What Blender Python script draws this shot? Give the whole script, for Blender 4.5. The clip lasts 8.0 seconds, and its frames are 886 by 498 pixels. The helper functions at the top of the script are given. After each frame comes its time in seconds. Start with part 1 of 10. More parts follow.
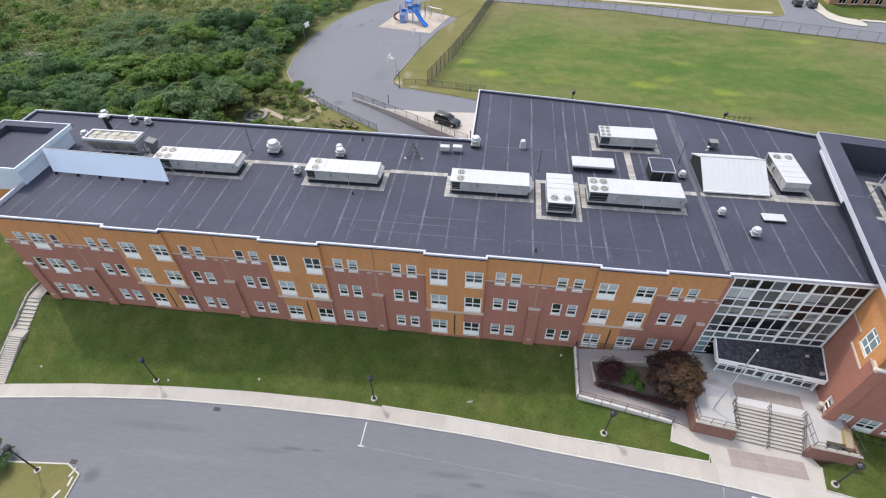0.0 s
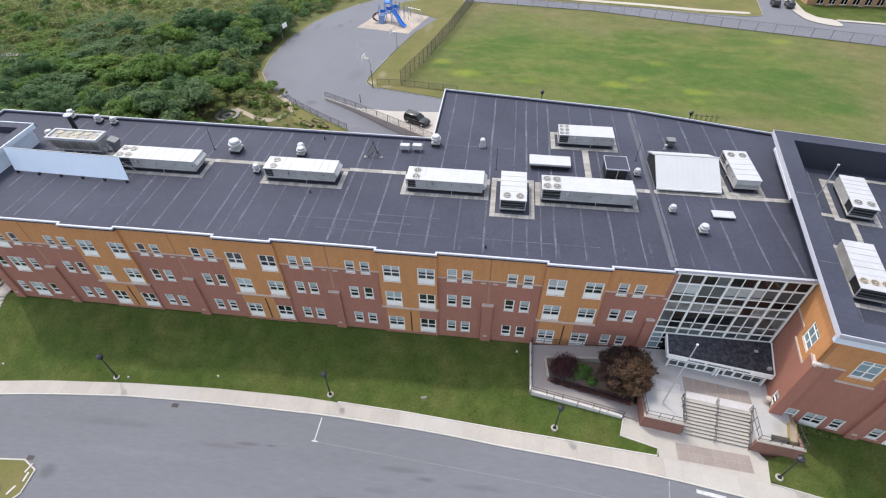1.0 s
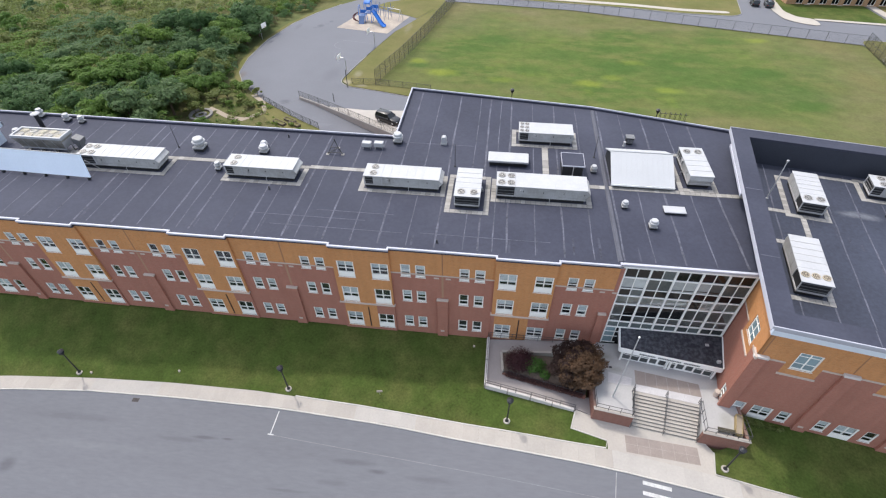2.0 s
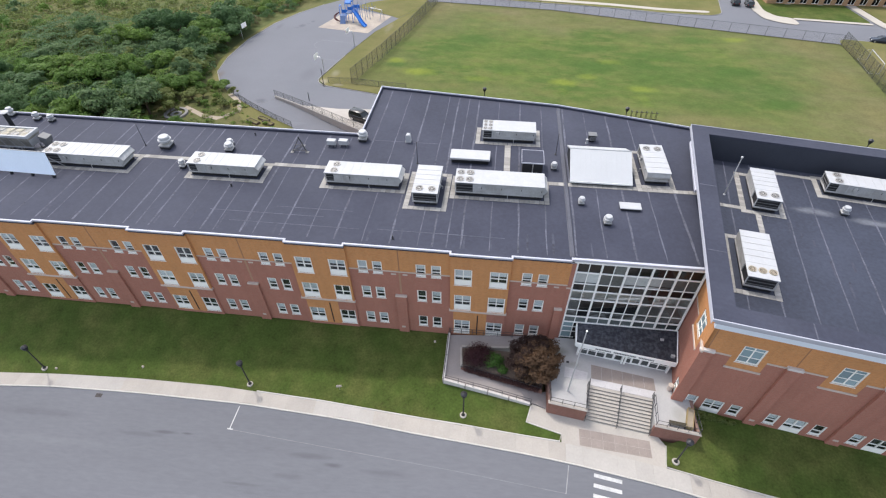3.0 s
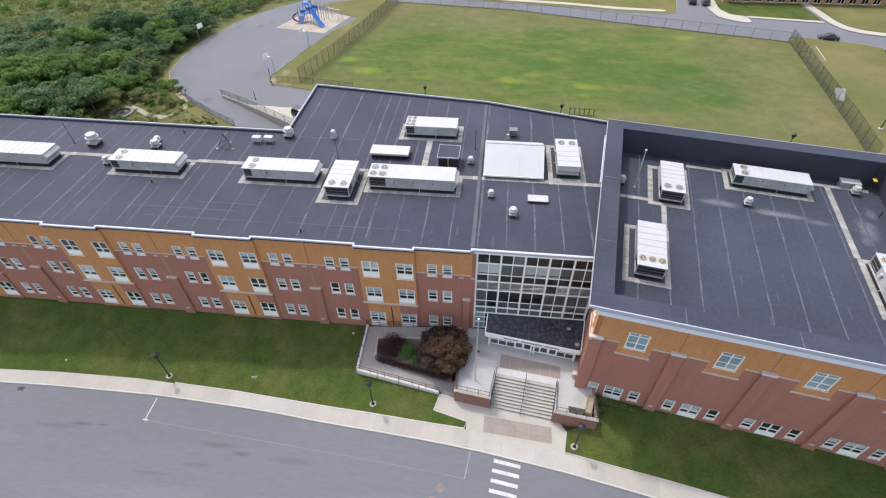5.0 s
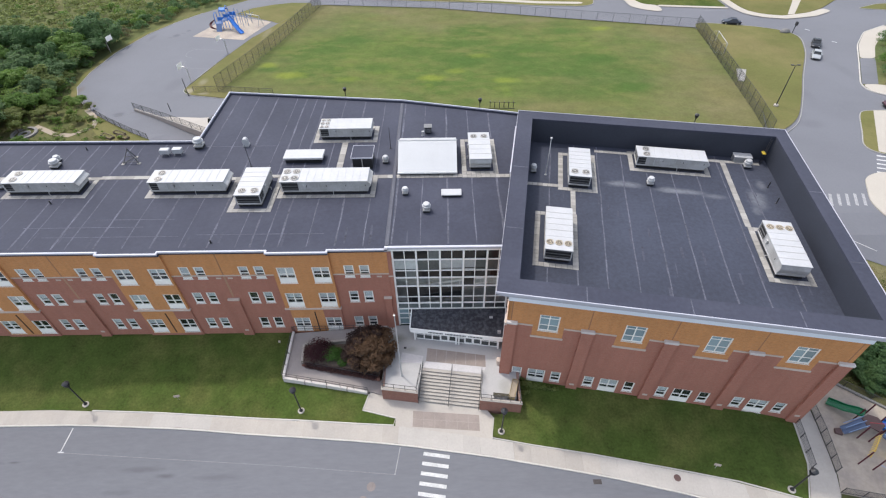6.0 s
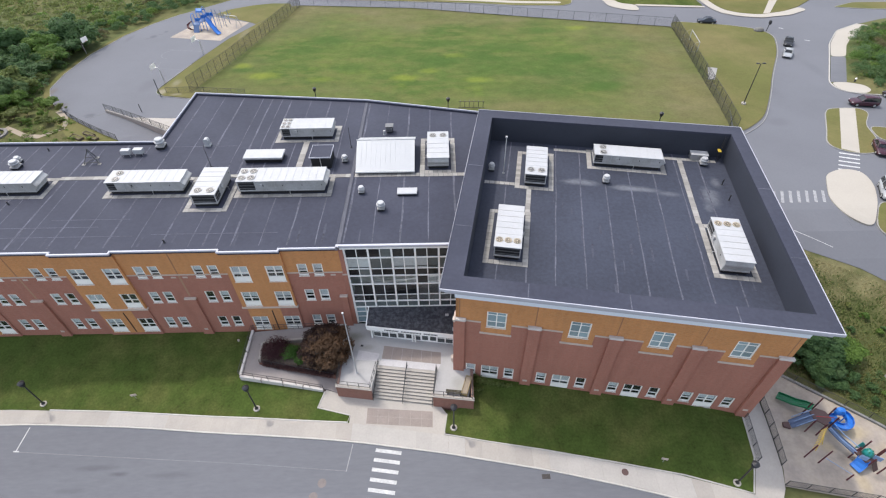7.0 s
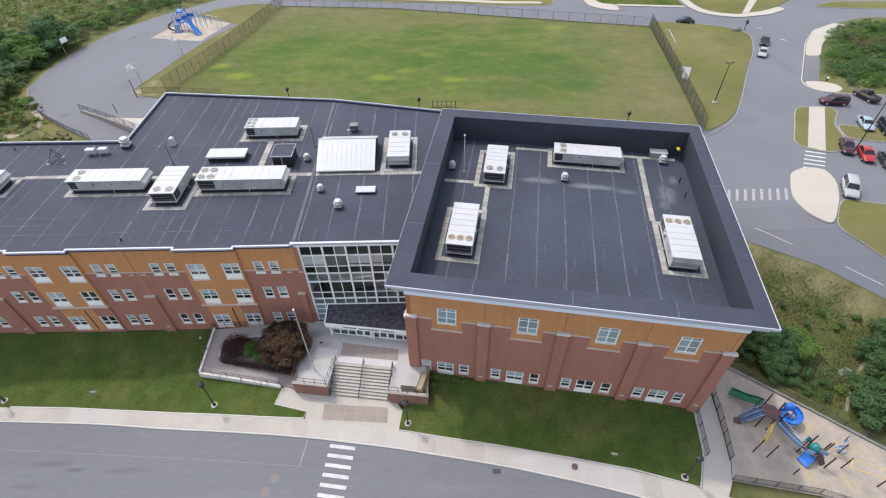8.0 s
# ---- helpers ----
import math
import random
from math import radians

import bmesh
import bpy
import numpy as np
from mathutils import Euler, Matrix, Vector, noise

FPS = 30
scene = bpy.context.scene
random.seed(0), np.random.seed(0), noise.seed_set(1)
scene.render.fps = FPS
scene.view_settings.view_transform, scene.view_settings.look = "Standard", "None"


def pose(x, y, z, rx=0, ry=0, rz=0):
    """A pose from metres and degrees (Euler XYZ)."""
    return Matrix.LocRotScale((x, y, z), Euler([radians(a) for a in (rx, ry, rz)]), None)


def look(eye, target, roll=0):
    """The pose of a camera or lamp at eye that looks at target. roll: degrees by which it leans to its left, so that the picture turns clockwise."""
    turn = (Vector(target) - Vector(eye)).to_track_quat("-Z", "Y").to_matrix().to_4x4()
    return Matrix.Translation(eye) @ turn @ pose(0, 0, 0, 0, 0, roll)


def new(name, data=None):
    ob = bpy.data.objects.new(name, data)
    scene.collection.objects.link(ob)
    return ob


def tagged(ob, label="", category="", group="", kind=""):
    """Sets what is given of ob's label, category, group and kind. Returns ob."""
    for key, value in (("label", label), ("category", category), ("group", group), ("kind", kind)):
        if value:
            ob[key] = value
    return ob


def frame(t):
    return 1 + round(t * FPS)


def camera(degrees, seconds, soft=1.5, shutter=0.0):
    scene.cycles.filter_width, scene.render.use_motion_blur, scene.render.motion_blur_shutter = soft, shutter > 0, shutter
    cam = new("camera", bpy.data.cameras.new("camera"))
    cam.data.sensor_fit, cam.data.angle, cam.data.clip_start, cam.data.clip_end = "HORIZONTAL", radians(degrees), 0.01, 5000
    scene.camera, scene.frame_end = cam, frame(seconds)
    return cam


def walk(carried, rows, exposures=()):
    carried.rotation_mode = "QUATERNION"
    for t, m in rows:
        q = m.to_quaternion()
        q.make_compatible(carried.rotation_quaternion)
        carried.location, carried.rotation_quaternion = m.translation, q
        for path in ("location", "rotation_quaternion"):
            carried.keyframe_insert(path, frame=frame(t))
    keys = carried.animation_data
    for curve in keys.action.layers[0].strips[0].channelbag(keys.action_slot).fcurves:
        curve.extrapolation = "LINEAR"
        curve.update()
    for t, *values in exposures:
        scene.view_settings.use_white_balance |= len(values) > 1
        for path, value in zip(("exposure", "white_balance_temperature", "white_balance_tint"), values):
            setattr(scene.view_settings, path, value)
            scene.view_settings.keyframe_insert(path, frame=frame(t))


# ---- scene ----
cam = camera(83.2, 8.0, soft=1.2)
PATH = [
    (0, (-23.447, -35.96, 48.743), (-23.626, -34.543, 47.343), -0.4),
    (0.5, (-20.861, -36.016, 48.77), (-21.039, -34.597, 47.372), -0.4),
    (1, (-18.304, -36.079, 48.814), (-18.48, -34.659, 47.417), -0.4),
    (1.5, (-15.775, -36.218, 48.826), (-15.951, -34.797, 47.43), -0.4),
    (1.7, (-14.658, -36.295, 48.855), (-14.836, -34.873, 47.459), -0.5),
    (3, (-8.264, -36.604, 48.846), (-8.441, -35.18, 47.453), -0.6),
    (3.5, (-5.685, -36.731, 48.866), (-5.865, -35.306, 47.474), -0.7),
    (4, (-3.164, -36.82, 48.866), (-3.343, -35.394, 47.475), -0.7),
    (4.2, (-2.143, -36.86, 48.876), (-2.323, -35.436, 47.484), -0.7),
    (4.8, (0.88, -37.0, 48.885), (0.702, -35.572, 47.494), -0.75),
    (5.3, (3.372, -37.176, 48.89), (3.252, -35.743, 47.5), -0.8),
    (5.5, (4.381, -37.253, 48.895), (4.314, -35.817, 47.505), -0.9),
    (6, (6.762, -37.391, 48.882), (6.754, -35.954, 47.491), -0.9),
    (6.5, (9.267, -37.645, 48.932), (9.266, -36.208, 47.541), -1.0),
    (7, (11.77, -37.926, 48.991), (11.77, -36.489, 47.6), -1.0),
    (7.5, (14.297, -38.236, 49.065), (14.297, -36.799, 47.674), -1.0),
    (8, (16.802, -38.606, 49.072), (16.802, -37.168, 47.682), -1.1),
]
walk(cam, [(t, look(eye, target, roll)) for t, eye, target, roll in PATH], exposures=((0, 0.74), (4, 0.72), (5.5, 0.69), (8, 0.65)))

# ---- world and sun ----
SUN_TO = Vector((-0.41, 0.39, 1.0)).normalized()
world = bpy.data.worlds.new("world")
scene.world = world
world.use_nodes = True
wn = world.node_tree.nodes
sky = wn.new("ShaderNodeTexSky")
sky.sky_type = "NISHITA"
sky.sun_disc = False
sky.sun_elevation = math.asin(SUN_TO.z)
sky.sun_rotation = math.atan2(SUN_TO.x, SUN_TO.y)
sky.air_density, sky.dust_density, sky.ozone_density = 1.0, 2.5, 1.0
wn["Background"].inputs["Strength"].default_value = 0.205
veil = wn.new("ShaderNodeHueSaturation")
veil.inputs["Saturation"].default_value = 0.6
world.node_tree.links.new(sky.outputs["Color"], veil.inputs["Color"])
world.node_tree.links.new(veil.outputs["Color"], wn["Background"].inputs["Color"])
sun_data = bpy.data.lights.new("sun", "SUN")
sun_data.energy, sun_data.angle, sun_data.color = 1.3, radians(2.2), (1.0, 0.96, 0.9)
sun = new("sun", sun_data)
sun.matrix_world = look(SUN_TO * 200, (0, 0, 0))

# ---- materials ----
def node(nt, kind, **values):
    n = nt.nodes.new(kind)
    for k, v in values.items():
        n.inputs[k].default_value = v
    return n


def surface(name, color, rough=0.7, metal=0.0, vary=0.2, coarse=0.25, fine=6.0, bump=0.1, bump_scale=20.0, island=0.0, each=0.0,
            tint=None, tint_scale=0.08, tint_amount=0.5, spec=0.4, stretch=(1, 1, 1)):
    """A worn surface: base colour varied by coarse and fine noise, by island and by object, with an optional second tint in patches."""
    m = bpy.data.materials.new(name)
    m.use_nodes = True
    nt, link = m.node_tree, m.node_tree.links.new
    b = nt.nodes["Principled BSDF"]
    b.inputs["Roughness"].default_value, b.inputs["Metallic"].default_value = rough, metal
    b.inputs["Specular IOR Level"].default_value = spec
    geo = node(nt, "ShaderNodeNewGeometry")
    mp = node(nt, "ShaderNodeMapping", Scale=stretch)
    link(geo.outputs["Position"], mp.inputs["Vector"])
    n1, n2 = node(nt, "ShaderNodeTexNoise", Scale=coarse, Detail=5.0, Roughness=0.6), node(nt, "ShaderNodeTexNoise", Scale=fine, Detail=4.0, Roughness=0.65)
    link(mp.outputs["Vector"], n1.inputs["Vector"])
    link(mp.outputs["Vector"], n2.inputs["Vector"])
    add = node(nt, "ShaderNodeMath")
    add.operation = "ADD"
    link(n1.outputs["Fac"], add.inputs[0])
    link(n2.outputs["Fac"], add.inputs[1])
    span = node(nt, "ShaderNodeMapRange")
    span.inputs["From Min"].default_value, span.inputs["From Max"].default_value = 0.6, 1.4
    span.inputs["To Min"].default_value, span.inputs["To Max"].default_value = 1 - vary, 1 + vary
    link(add.outputs[0], span.inputs["Value"])
    gain = span.outputs["Result"]
    for amount, socket in ((island, geo.outputs["Random Per Island"]), (each, node(nt, "ShaderNodeObjectInfo").outputs["Random"])):
        if amount:
            r = node(nt, "ShaderNodeMapRange")
            r.inputs["To Min"].default_value, r.inputs["To Max"].default_value = 1 - amount, 1 + amount
            link(socket, r.inputs["Value"])
            mul = node(nt, "ShaderNodeMath")
            mul.operation = "MULTIPLY"
            link(gain, mul.inputs[0])
            link(r.outputs["Result"], mul.inputs[1])
            gain = mul.outputs[0]
    col = None
    if tint:
        n3 = node(nt, "ShaderNodeTexNoise", Scale=tint_scale, Detail=6.0, Roughness=0.62)
        link(mp.outputs["Vector"], n3.inputs["Vector"])
        ramp = node(nt, "ShaderNodeMapRange")
        ramp.inputs["From Min"].default_value, ramp.inputs["From Max"].default_value = 0.42, 0.64
        ramp.inputs["To Max"].default_value = tint_amount
        link(n3.outputs["Fac"], ramp.inputs["Value"])
        mix = nt.nodes.new("ShaderNodeMix")
        mix.data_type = "RGBA"
        mix.inputs["A"].default_value, mix.inputs["B"].default_value = (*color, 1), (*tint, 1)
        link(ramp.outputs["Result"], mix.inputs["Factor"])
        col = mix.outputs["Result"]
    scale = node(nt, "ShaderNodeVectorMath")
    scale.operation = "SCALE"
    if col:
        link(col, scale.inputs[0])
    else:
        scale.inputs[0].default_value = color
    link(gain, scale.inputs["Scale"])
    link(scale.outputs[0], b.inputs["Base Color"])
    if bump:
        n4, bp = node(nt, "ShaderNodeTexNoise", Scale=bump_scale, Detail=3.0), node(nt, "ShaderNodeBump", Strength=bump, Distance=0.02)
        link(mp.outputs["Vector"], n4.inputs["Vector"])
        link(n4.outputs["Fac"], bp.inputs["Height"])
        link(bp.outputs["Normal"], b.inputs["Normal"])
    return m


def bricks(name, c1, c2, mortar):
    """Coursed brickwork 20 x 6.5 cm with uneven bricks and broad weathering."""
    m = bpy.data.materials.new(name)
    m.use_nodes = True
    nt, link = m.node_tree, m.node_tree.links.new
    b = nt.nodes["Principled BSDF"]
    b.inputs["Roughness"].default_value, b.inputs["Specular IOR Level"].default_value = 0.85, 0.25
    tc, sep, comb = node(nt, "ShaderNodeTexCoord"), node(nt, "ShaderNodeSeparateXYZ"), node(nt, "ShaderNodeCombineXYZ")
    link(tc.outputs["Object"], sep.inputs[0])
    add = node(nt, "ShaderNodeMath")
    link(sep.outputs["X"], add.inputs[0])
    link(sep.outputs["Y"], add.inputs[1])
    link(add.outputs[0], comb.inputs["X"])
    link(sep.outputs["Z"], comb.inputs["Y"])
    tex = node(nt, "ShaderNodeTexBrick", Color1=(*c1, 1), Color2=(*c2, 1), Mortar=(*mortar, 1), Scale=1.0)
    tex.inputs["Brick Width"].default_value, tex.inputs["Row Height"].default_value, tex.inputs["Mortar Size"].default_value = 0.21, 0.075, 0.006
    link(comb.outputs[0], tex.inputs["Vector"])
    n1 = node(nt, "ShaderNodeTexNoise", Scale=0.35, Detail=6.0, Roughness=0.6)
    link(tc.outputs["Object"], n1.inputs["Vector"])
    mp = node(nt, "ShaderNodeMapping", Scale=(2.5, 2.5, 0.25))
    link(tc.outputs["Object"], mp.inputs["Vector"])
    n2 = node(nt, "ShaderNodeTexNoise", Scale=1.0, Detail=4.0)
    link(mp.outputs["Vector"], n2.inputs["Vector"])
    both = node(nt, "ShaderNodeMath")
    link(n1.outputs["Fac"], both.inputs[0])
    link(n2.outputs["Fac"], both.inputs[1])
    span = node(nt, "ShaderNodeMapRange")
    span.inputs["From Min"].default_value, span.inputs["From Max"].default_value = 0.7, 1.3
    span.inputs["To Min"].default_value, span.inputs["To Max"].default_value = 0.93, 1.07
    link(both.outputs[0], span.inputs["Value"])
    scale = node(nt, "ShaderNodeVectorMath")
    scale.operation = "SCALE"
    link(tex.outputs["Color"], scale.inputs[0])
    link(span.outputs["Result"], scale.inputs["Scale"])
    link(scale.outputs[0], b.inputs["Base Color"])
    bp = node(nt, "ShaderNodeBump", Strength=0.3, Distance=0.008)
    bp.invert = True
    link(tex.outputs["Fac"], bp.inputs["Height"])
    link(bp.outputs["Normal"], b.inputs["Normal"])
    return m


def turf(name, centre, reach):
    """Sports turf: green where it is kept, dry and tan towards the worn edges, with light and dark drifts."""
    m = surface(name, (1, 1, 1), 0.95, vary=0.22, coarse=0.45, fine=2.5, bump=0.5, bump_scale=6.0, spec=0.1)
    nt, link = m.node_tree, m.node_tree.links.new
    geo = node(nt, "ShaderNodeNewGeometry")

    def drift(scale, lo, hi, shift, stretch=(1, 1, 1)):
        mp, n = node(nt, "ShaderNodeMapping", Location=(shift, shift, 0), Scale=stretch), node(nt, "ShaderNodeTexNoise", Scale=scale, Detail=5.0, Roughness=0.6)
        r = node(nt, "ShaderNodeMapRange")
        r.inputs["From Min"].default_value, r.inputs["From Max"].default_value = lo, hi
        link(geo.outputs["Position"], mp.inputs["Vector"])
        link(mp.outputs["Vector"], n.inputs["Vector"])
        link(n.outputs["Fac"], r.inputs["Value"])
        return r.outputs["Result"]

    def blend(a, b, fac):
        mix = nt.nodes.new("ShaderNodeMix")
        mix.data_type = "RGBA"
        for key, v in (("A", a), ("B", b)):
            if isinstance(v, tuple):
                mix.inputs[key].default_value = (*v, 1)
            else:
                link(v, mix.inputs[key])
        link(fac, mix.inputs["Factor"])
        return mix.outputs["Result"]

    green = blend((0.088, 0.12, 0.03), (0.064, 0.102, 0.024), drift(0.06, 0.4, 0.62, 31.0))
    green = blend(green, (0.124, 0.157, 0.031), drift(0.09, 0.58, 0.78, 5.0))
    green = blend(green, (0.115, 0.128, 0.04), drift(0.3, 0.44, 0.66, 12.0, (0.55, 1.1, 1)))
    dry = blend((0.108, 0.114, 0.04), (0.146, 0.13, 0.064), drift(0.07, 0.4, 0.65, 77.0, (0.6, 1.4, 1)))
    far = node(nt, "ShaderNodeMapping", Location=(-centre[0] / reach[0], -centre[1] / reach[1], 0), Scale=(1 / reach[0], 1 / reach[1], 0))
    link(geo.outputs["Position"], far.inputs["Vector"])
    length = node(nt, "ShaderNodeVectorMath")
    length.operation = "LENGTH"
    link(far.outputs["Vector"], length.inputs[0])
    add = node(nt, "ShaderNodeMath")
    link(length.outputs["Value"], add.inputs[0])
    link(drift(0.05, 0.2, 0.8, 50.0), add.inputs[1])
    edge = node(nt, "ShaderNodeMapRange")
    edge.inputs["From Min"].default_value, edge.inputs["From Max"].default_value = 1.05, 1.75
    link(add.outputs[0], edge.inputs["Value"])
    col = blend(green, dry, edge.outputs["Result"])
    scale = [n for n in nt.nodes if n.bl_idname == "ShaderNodeVectorMath" and n.operation == "SCALE"][0]
    link(col, scale.inputs[0])
    return m


def spotted(m, spots, color, grain=0.5, stretch=(1, 1, 1), local=True):
    """Lays blurred drifts of another colour over a surface. spots: (x, y, reach in x, reach in y, amount), in the object's own or the world's axes."""
    nt, link = m.node_tree, m.node_tree.links.new
    scale = [n for n in nt.nodes if n.bl_idname == "ShaderNodeVectorMath" and n.operation == "SCALE"][0]
    place = node(nt, "ShaderNodeTexCoord").outputs["Object"] if local else node(nt, "ShaderNodeNewGeometry").outputs["Position"]
    wide = node(nt, "ShaderNodeMapping", Scale=stretch)
    link(place, wide.inputs["Vector"])
    rough = node(nt, "ShaderNodeTexNoise", Scale=grain, Detail=6.0, Roughness=0.65)
    link(wide.outputs["Vector"], rough.inputs["Vector"])
    total = None
    for x, y, rx, ry, amount in spots:
        mp, length, fall = node(nt, "ShaderNodeMapping", Location=(-x / rx, -y / ry, 0), Scale=(1 / rx, 1 / ry, 0)), node(nt, "ShaderNodeVectorMath"), node(nt, "ShaderNodeMapRange")
        length.operation = "LENGTH"
        link(place, mp.inputs["Vector"])
        link(mp.outputs["Vector"], length.inputs[0])
        uneven = node(nt, "ShaderNodeMath")
        uneven.operation = "SUBTRACT"
        link(length.outputs["Value"], uneven.inputs[0])
        link(rough.outputs["Fac"], uneven.inputs[1])
        fall.interpolation_type = "SMOOTHSTEP"
        fall.inputs["From Min"].default_value, fall.inputs["From Max"].default_value = -0.35, 0.5
        fall.inputs["To Min"].default_value, fall.inputs["To Max"].default_value = amount, 0.0
        link(uneven.outputs[0], fall.inputs["Value"])
        if total is None:
            total = fall.outputs["Result"]
        else:
            most = node(nt, "ShaderNodeMath")
            most.operation = "MAXIMUM"
            link(total, most.inputs[0])
            link(fall.outputs["Result"], most.inputs[1])
            total = most.outputs[0]
    mix = nt.nodes.new("ShaderNodeMix")
    mix.data_type = "RGBA"
    if scale.inputs[0].links:
        link(scale.inputs[0].links[0].from_socket, mix.inputs["A"])
    else:
        mix.inputs["A"].default_value = (*scale.inputs[0].default_value, 1)
    mix.inputs["B"].default_value = (*color, 1)
    link(total, mix.inputs["Factor"])
    link(mix.outputs["Result"], scale.inputs[0])
    return m


def leaves(name, color, tint, spread=0.2):
    """Foliage: colour varies leaf by leaf and plant by plant, some light passes through."""
    m = bpy.data.materials.new(name)
    m.use_nodes = True
    nt, link = m.node_tree, m.node_tree.links.new
    b = nt.nodes["Principled BSDF"]
    b.inputs["Roughness"].default_value, b.inputs["Specular IOR Level"].default_value = 0.6, 0.25
    geo, info = node(nt, "ShaderNodeNewGeometry"), node(nt, "ShaderNodeObjectInfo")
    mix = nt.nodes.new("ShaderNodeMix")
    mix.data_type = "RGBA"
    mix.inputs["A"].default_value, mix.inputs["B"].default_value = (*color, 1), (*tint, 1)
    big = node(nt, "ShaderNodeTexNoise", Scale=0.09, Detail=3.0)
    link(geo.outputs["Position"], big.inputs["Vector"])
    r0 = node(nt, "ShaderNodeMapRange")
    r0.inputs["From Min"].default_value, r0.inputs["From Max"].default_value = 0.3, 0.7
    link(big.outputs["Fac"], r0.inputs["Value"])
    half = node(nt, "ShaderNodeMath")
    half.operation = "MULTIPLY"
    link(info.outputs["Random"], half.inputs[0])
    link(r0.outputs["Result"], half.inputs[1])
    link(half.outputs[0], mix.inputs["Factor"])
    r = node(nt, "ShaderNodeMapRange")
    r.inputs["To Min"].default_value, r.inputs["To Max"].default_value = 1 - spread, 1 + spread
    link(geo.outputs["Random Per Island"], r.inputs["Value"])
    scale = node(nt, "ShaderNodeVectorMath")
    scale.operation = "SCALE"
    link(mix.outputs["Result"], scale.inputs[0])
    link(r.outputs["Result"], scale.inputs["Scale"])
    link(scale.outputs[0], b.inputs["Base Color"])
    tr = node(nt, "ShaderNodeBsdfTranslucent")
    link(scale.outputs[0], tr.inputs["Color"])
    ms = node(nt, "ShaderNodeMixShader", Fac=0.45)
    link(b.outputs[0], ms.inputs[1])
    link(tr.outputs[0], ms.inputs[2])
    link(ms.outputs[0], nt.nodes["Material Output"].inputs["Surface"])
    return m


def glazing(name, color, rough=0.06):
    m = bpy.data.materials.new(name)
    m.use_nodes = True
    b = m.node_tree.nodes["Principled BSDF"]
    b.inputs["Base Color"].default_value = (*color, 1)
    b.inputs["Roughness"].default_value = rough
    b.inputs["Specular IOR Level"].default_value = 0.6
    b.inputs["Transmission Weight"].default_value = 1.0
    b.inputs["IOR"].default_value = 1.45
    return m


M_BRICK = bricks("red_brick", (0.392, 0.166, 0.12), (0.338, 0.14, 0.102), (0.355, 0.203, 0.152))
M_OCHRE = bricks("ochre_brick", (0.58, 0.264, 0.102), (0.485, 0.212, 0.082), (0.52, 0.298, 0.153))
M_STONE = surface("cast_stone", (0.52, 0.43, 0.37), 0.8, vary=0.12, coarse=0.8, bump=0.15)
M_COPING = surface("white_metal_coping", (0.45, 0.45, 0.505), 0.45, vary=0.07, coarse=0.5, bump=0.02, spec=0.5)
M_ROOF = surface("dark_roof_membrane", (0.043, 0.046, 0.067), 0.74, spec=0.22, vary=0.2, coarse=0.12, fine=2.6, bump=0.06, bump_scale=3.0, tint=(0.06, 0.063, 0.085), tint_scale=0.11, tint_amount=0.45)
M_ROOFWELL = surface("blue_black_roof_membrane", (0.041, 0.046, 0.066), 0.72, spec=0.25, vary=0.3, coarse=0.12, fine=2.6, bump=0.06, bump_scale=3.0, tint=(0.047, 0.053, 0.075), tint_scale=0.13, tint_amount=0.5)
spotted(M_ROOFWELL, [(14.0, 23.3, 3.2, 0.9, 0.75), (20.5, 22.9, 4.0, 0.8, 0.8), (24.5, 22.4, 2.0, 0.7, 0.45), (29.4, 22.6, 1.5, 2.6, 0.6), (30.6, 25.5, 0.8, 1.5, 0.5), (28.8, 20.4, 0.8, 1.2, 0.4)],
        (0.15, 0.158, 0.178), 0.9, (0.5, 1.3, 1))
M_SEAM = surface("membrane_seam", (0.096, 0.099, 0.124), 0.8, spec=0.2, vary=0.7, coarse=0.35, fine=3.0, bump=0.05)
M_SEAMDARK = surface("membrane_patch", (0.078, 0.08, 0.1), 0.7, vary=0.3, coarse=0.3, bump=0.05)
M_PAVER = surface("roof_paver", (0.3, 0.285, 0.262), 0.9, vary=0.2, each=0.2, coarse=0.7, bump=0.2)
M_UNIT = surface("white_unit_paint", (0.425, 0.425, 0.43), 0.45, vary=0.1, coarse=0.6, fine=4.0, bump=0.03, spec=0.5)
M_UNITSIDE = surface("grey_unit_panel", (0.42, 0.415, 0.41), 0.45, vary=0.14, tint=(0.25, 0.235, 0.21), tint_scale=0.7, tint_amount=0.5, coarse=0.5, bump=0.03, spec=0.5)
M_SKYLIGHT = surface("white_translucent_sheet", (0.47, 0.475, 0.48), 0.4, vary=0.05, coarse=0.5, bump=0.02, spec=0.5)
M_DARK = surface("dark_grille", (0.02, 0.02, 0.022), 0.6, vary=0.3, bump=0.1)
M_COIL = surface("dull_coil_rail", (0.16, 0.16, 0.16), 0.5, vary=0.3, coarse=1.5, bump=0.03)
M_GALV = surface("galvanised_steel", (0.5, 0.5, 0.5), 0.4, metal=0.7, vary=0.12, coarse=2.0, bump=0.04)
M_FAN = surface("fan_guard", (0.42, 0.4, 0.37), 0.5, metal=0.3, vary=0.15)
M_RUST = surface("stained_fan_guard", (0.45, 0.38, 0.28), 0.7, vary=0.3, coarse=1.5)
M_FRAME = surface("white_window_frame", (0.92, 0.895, 0.84), 0.5, vary=0.05, coarse=0.8, bump=0.02)
M_PANEL = surface("white_window_panel", (0.92, 0.895, 0.84), 0.5, vary=0.05, coarse=0.8, bump=0.02)
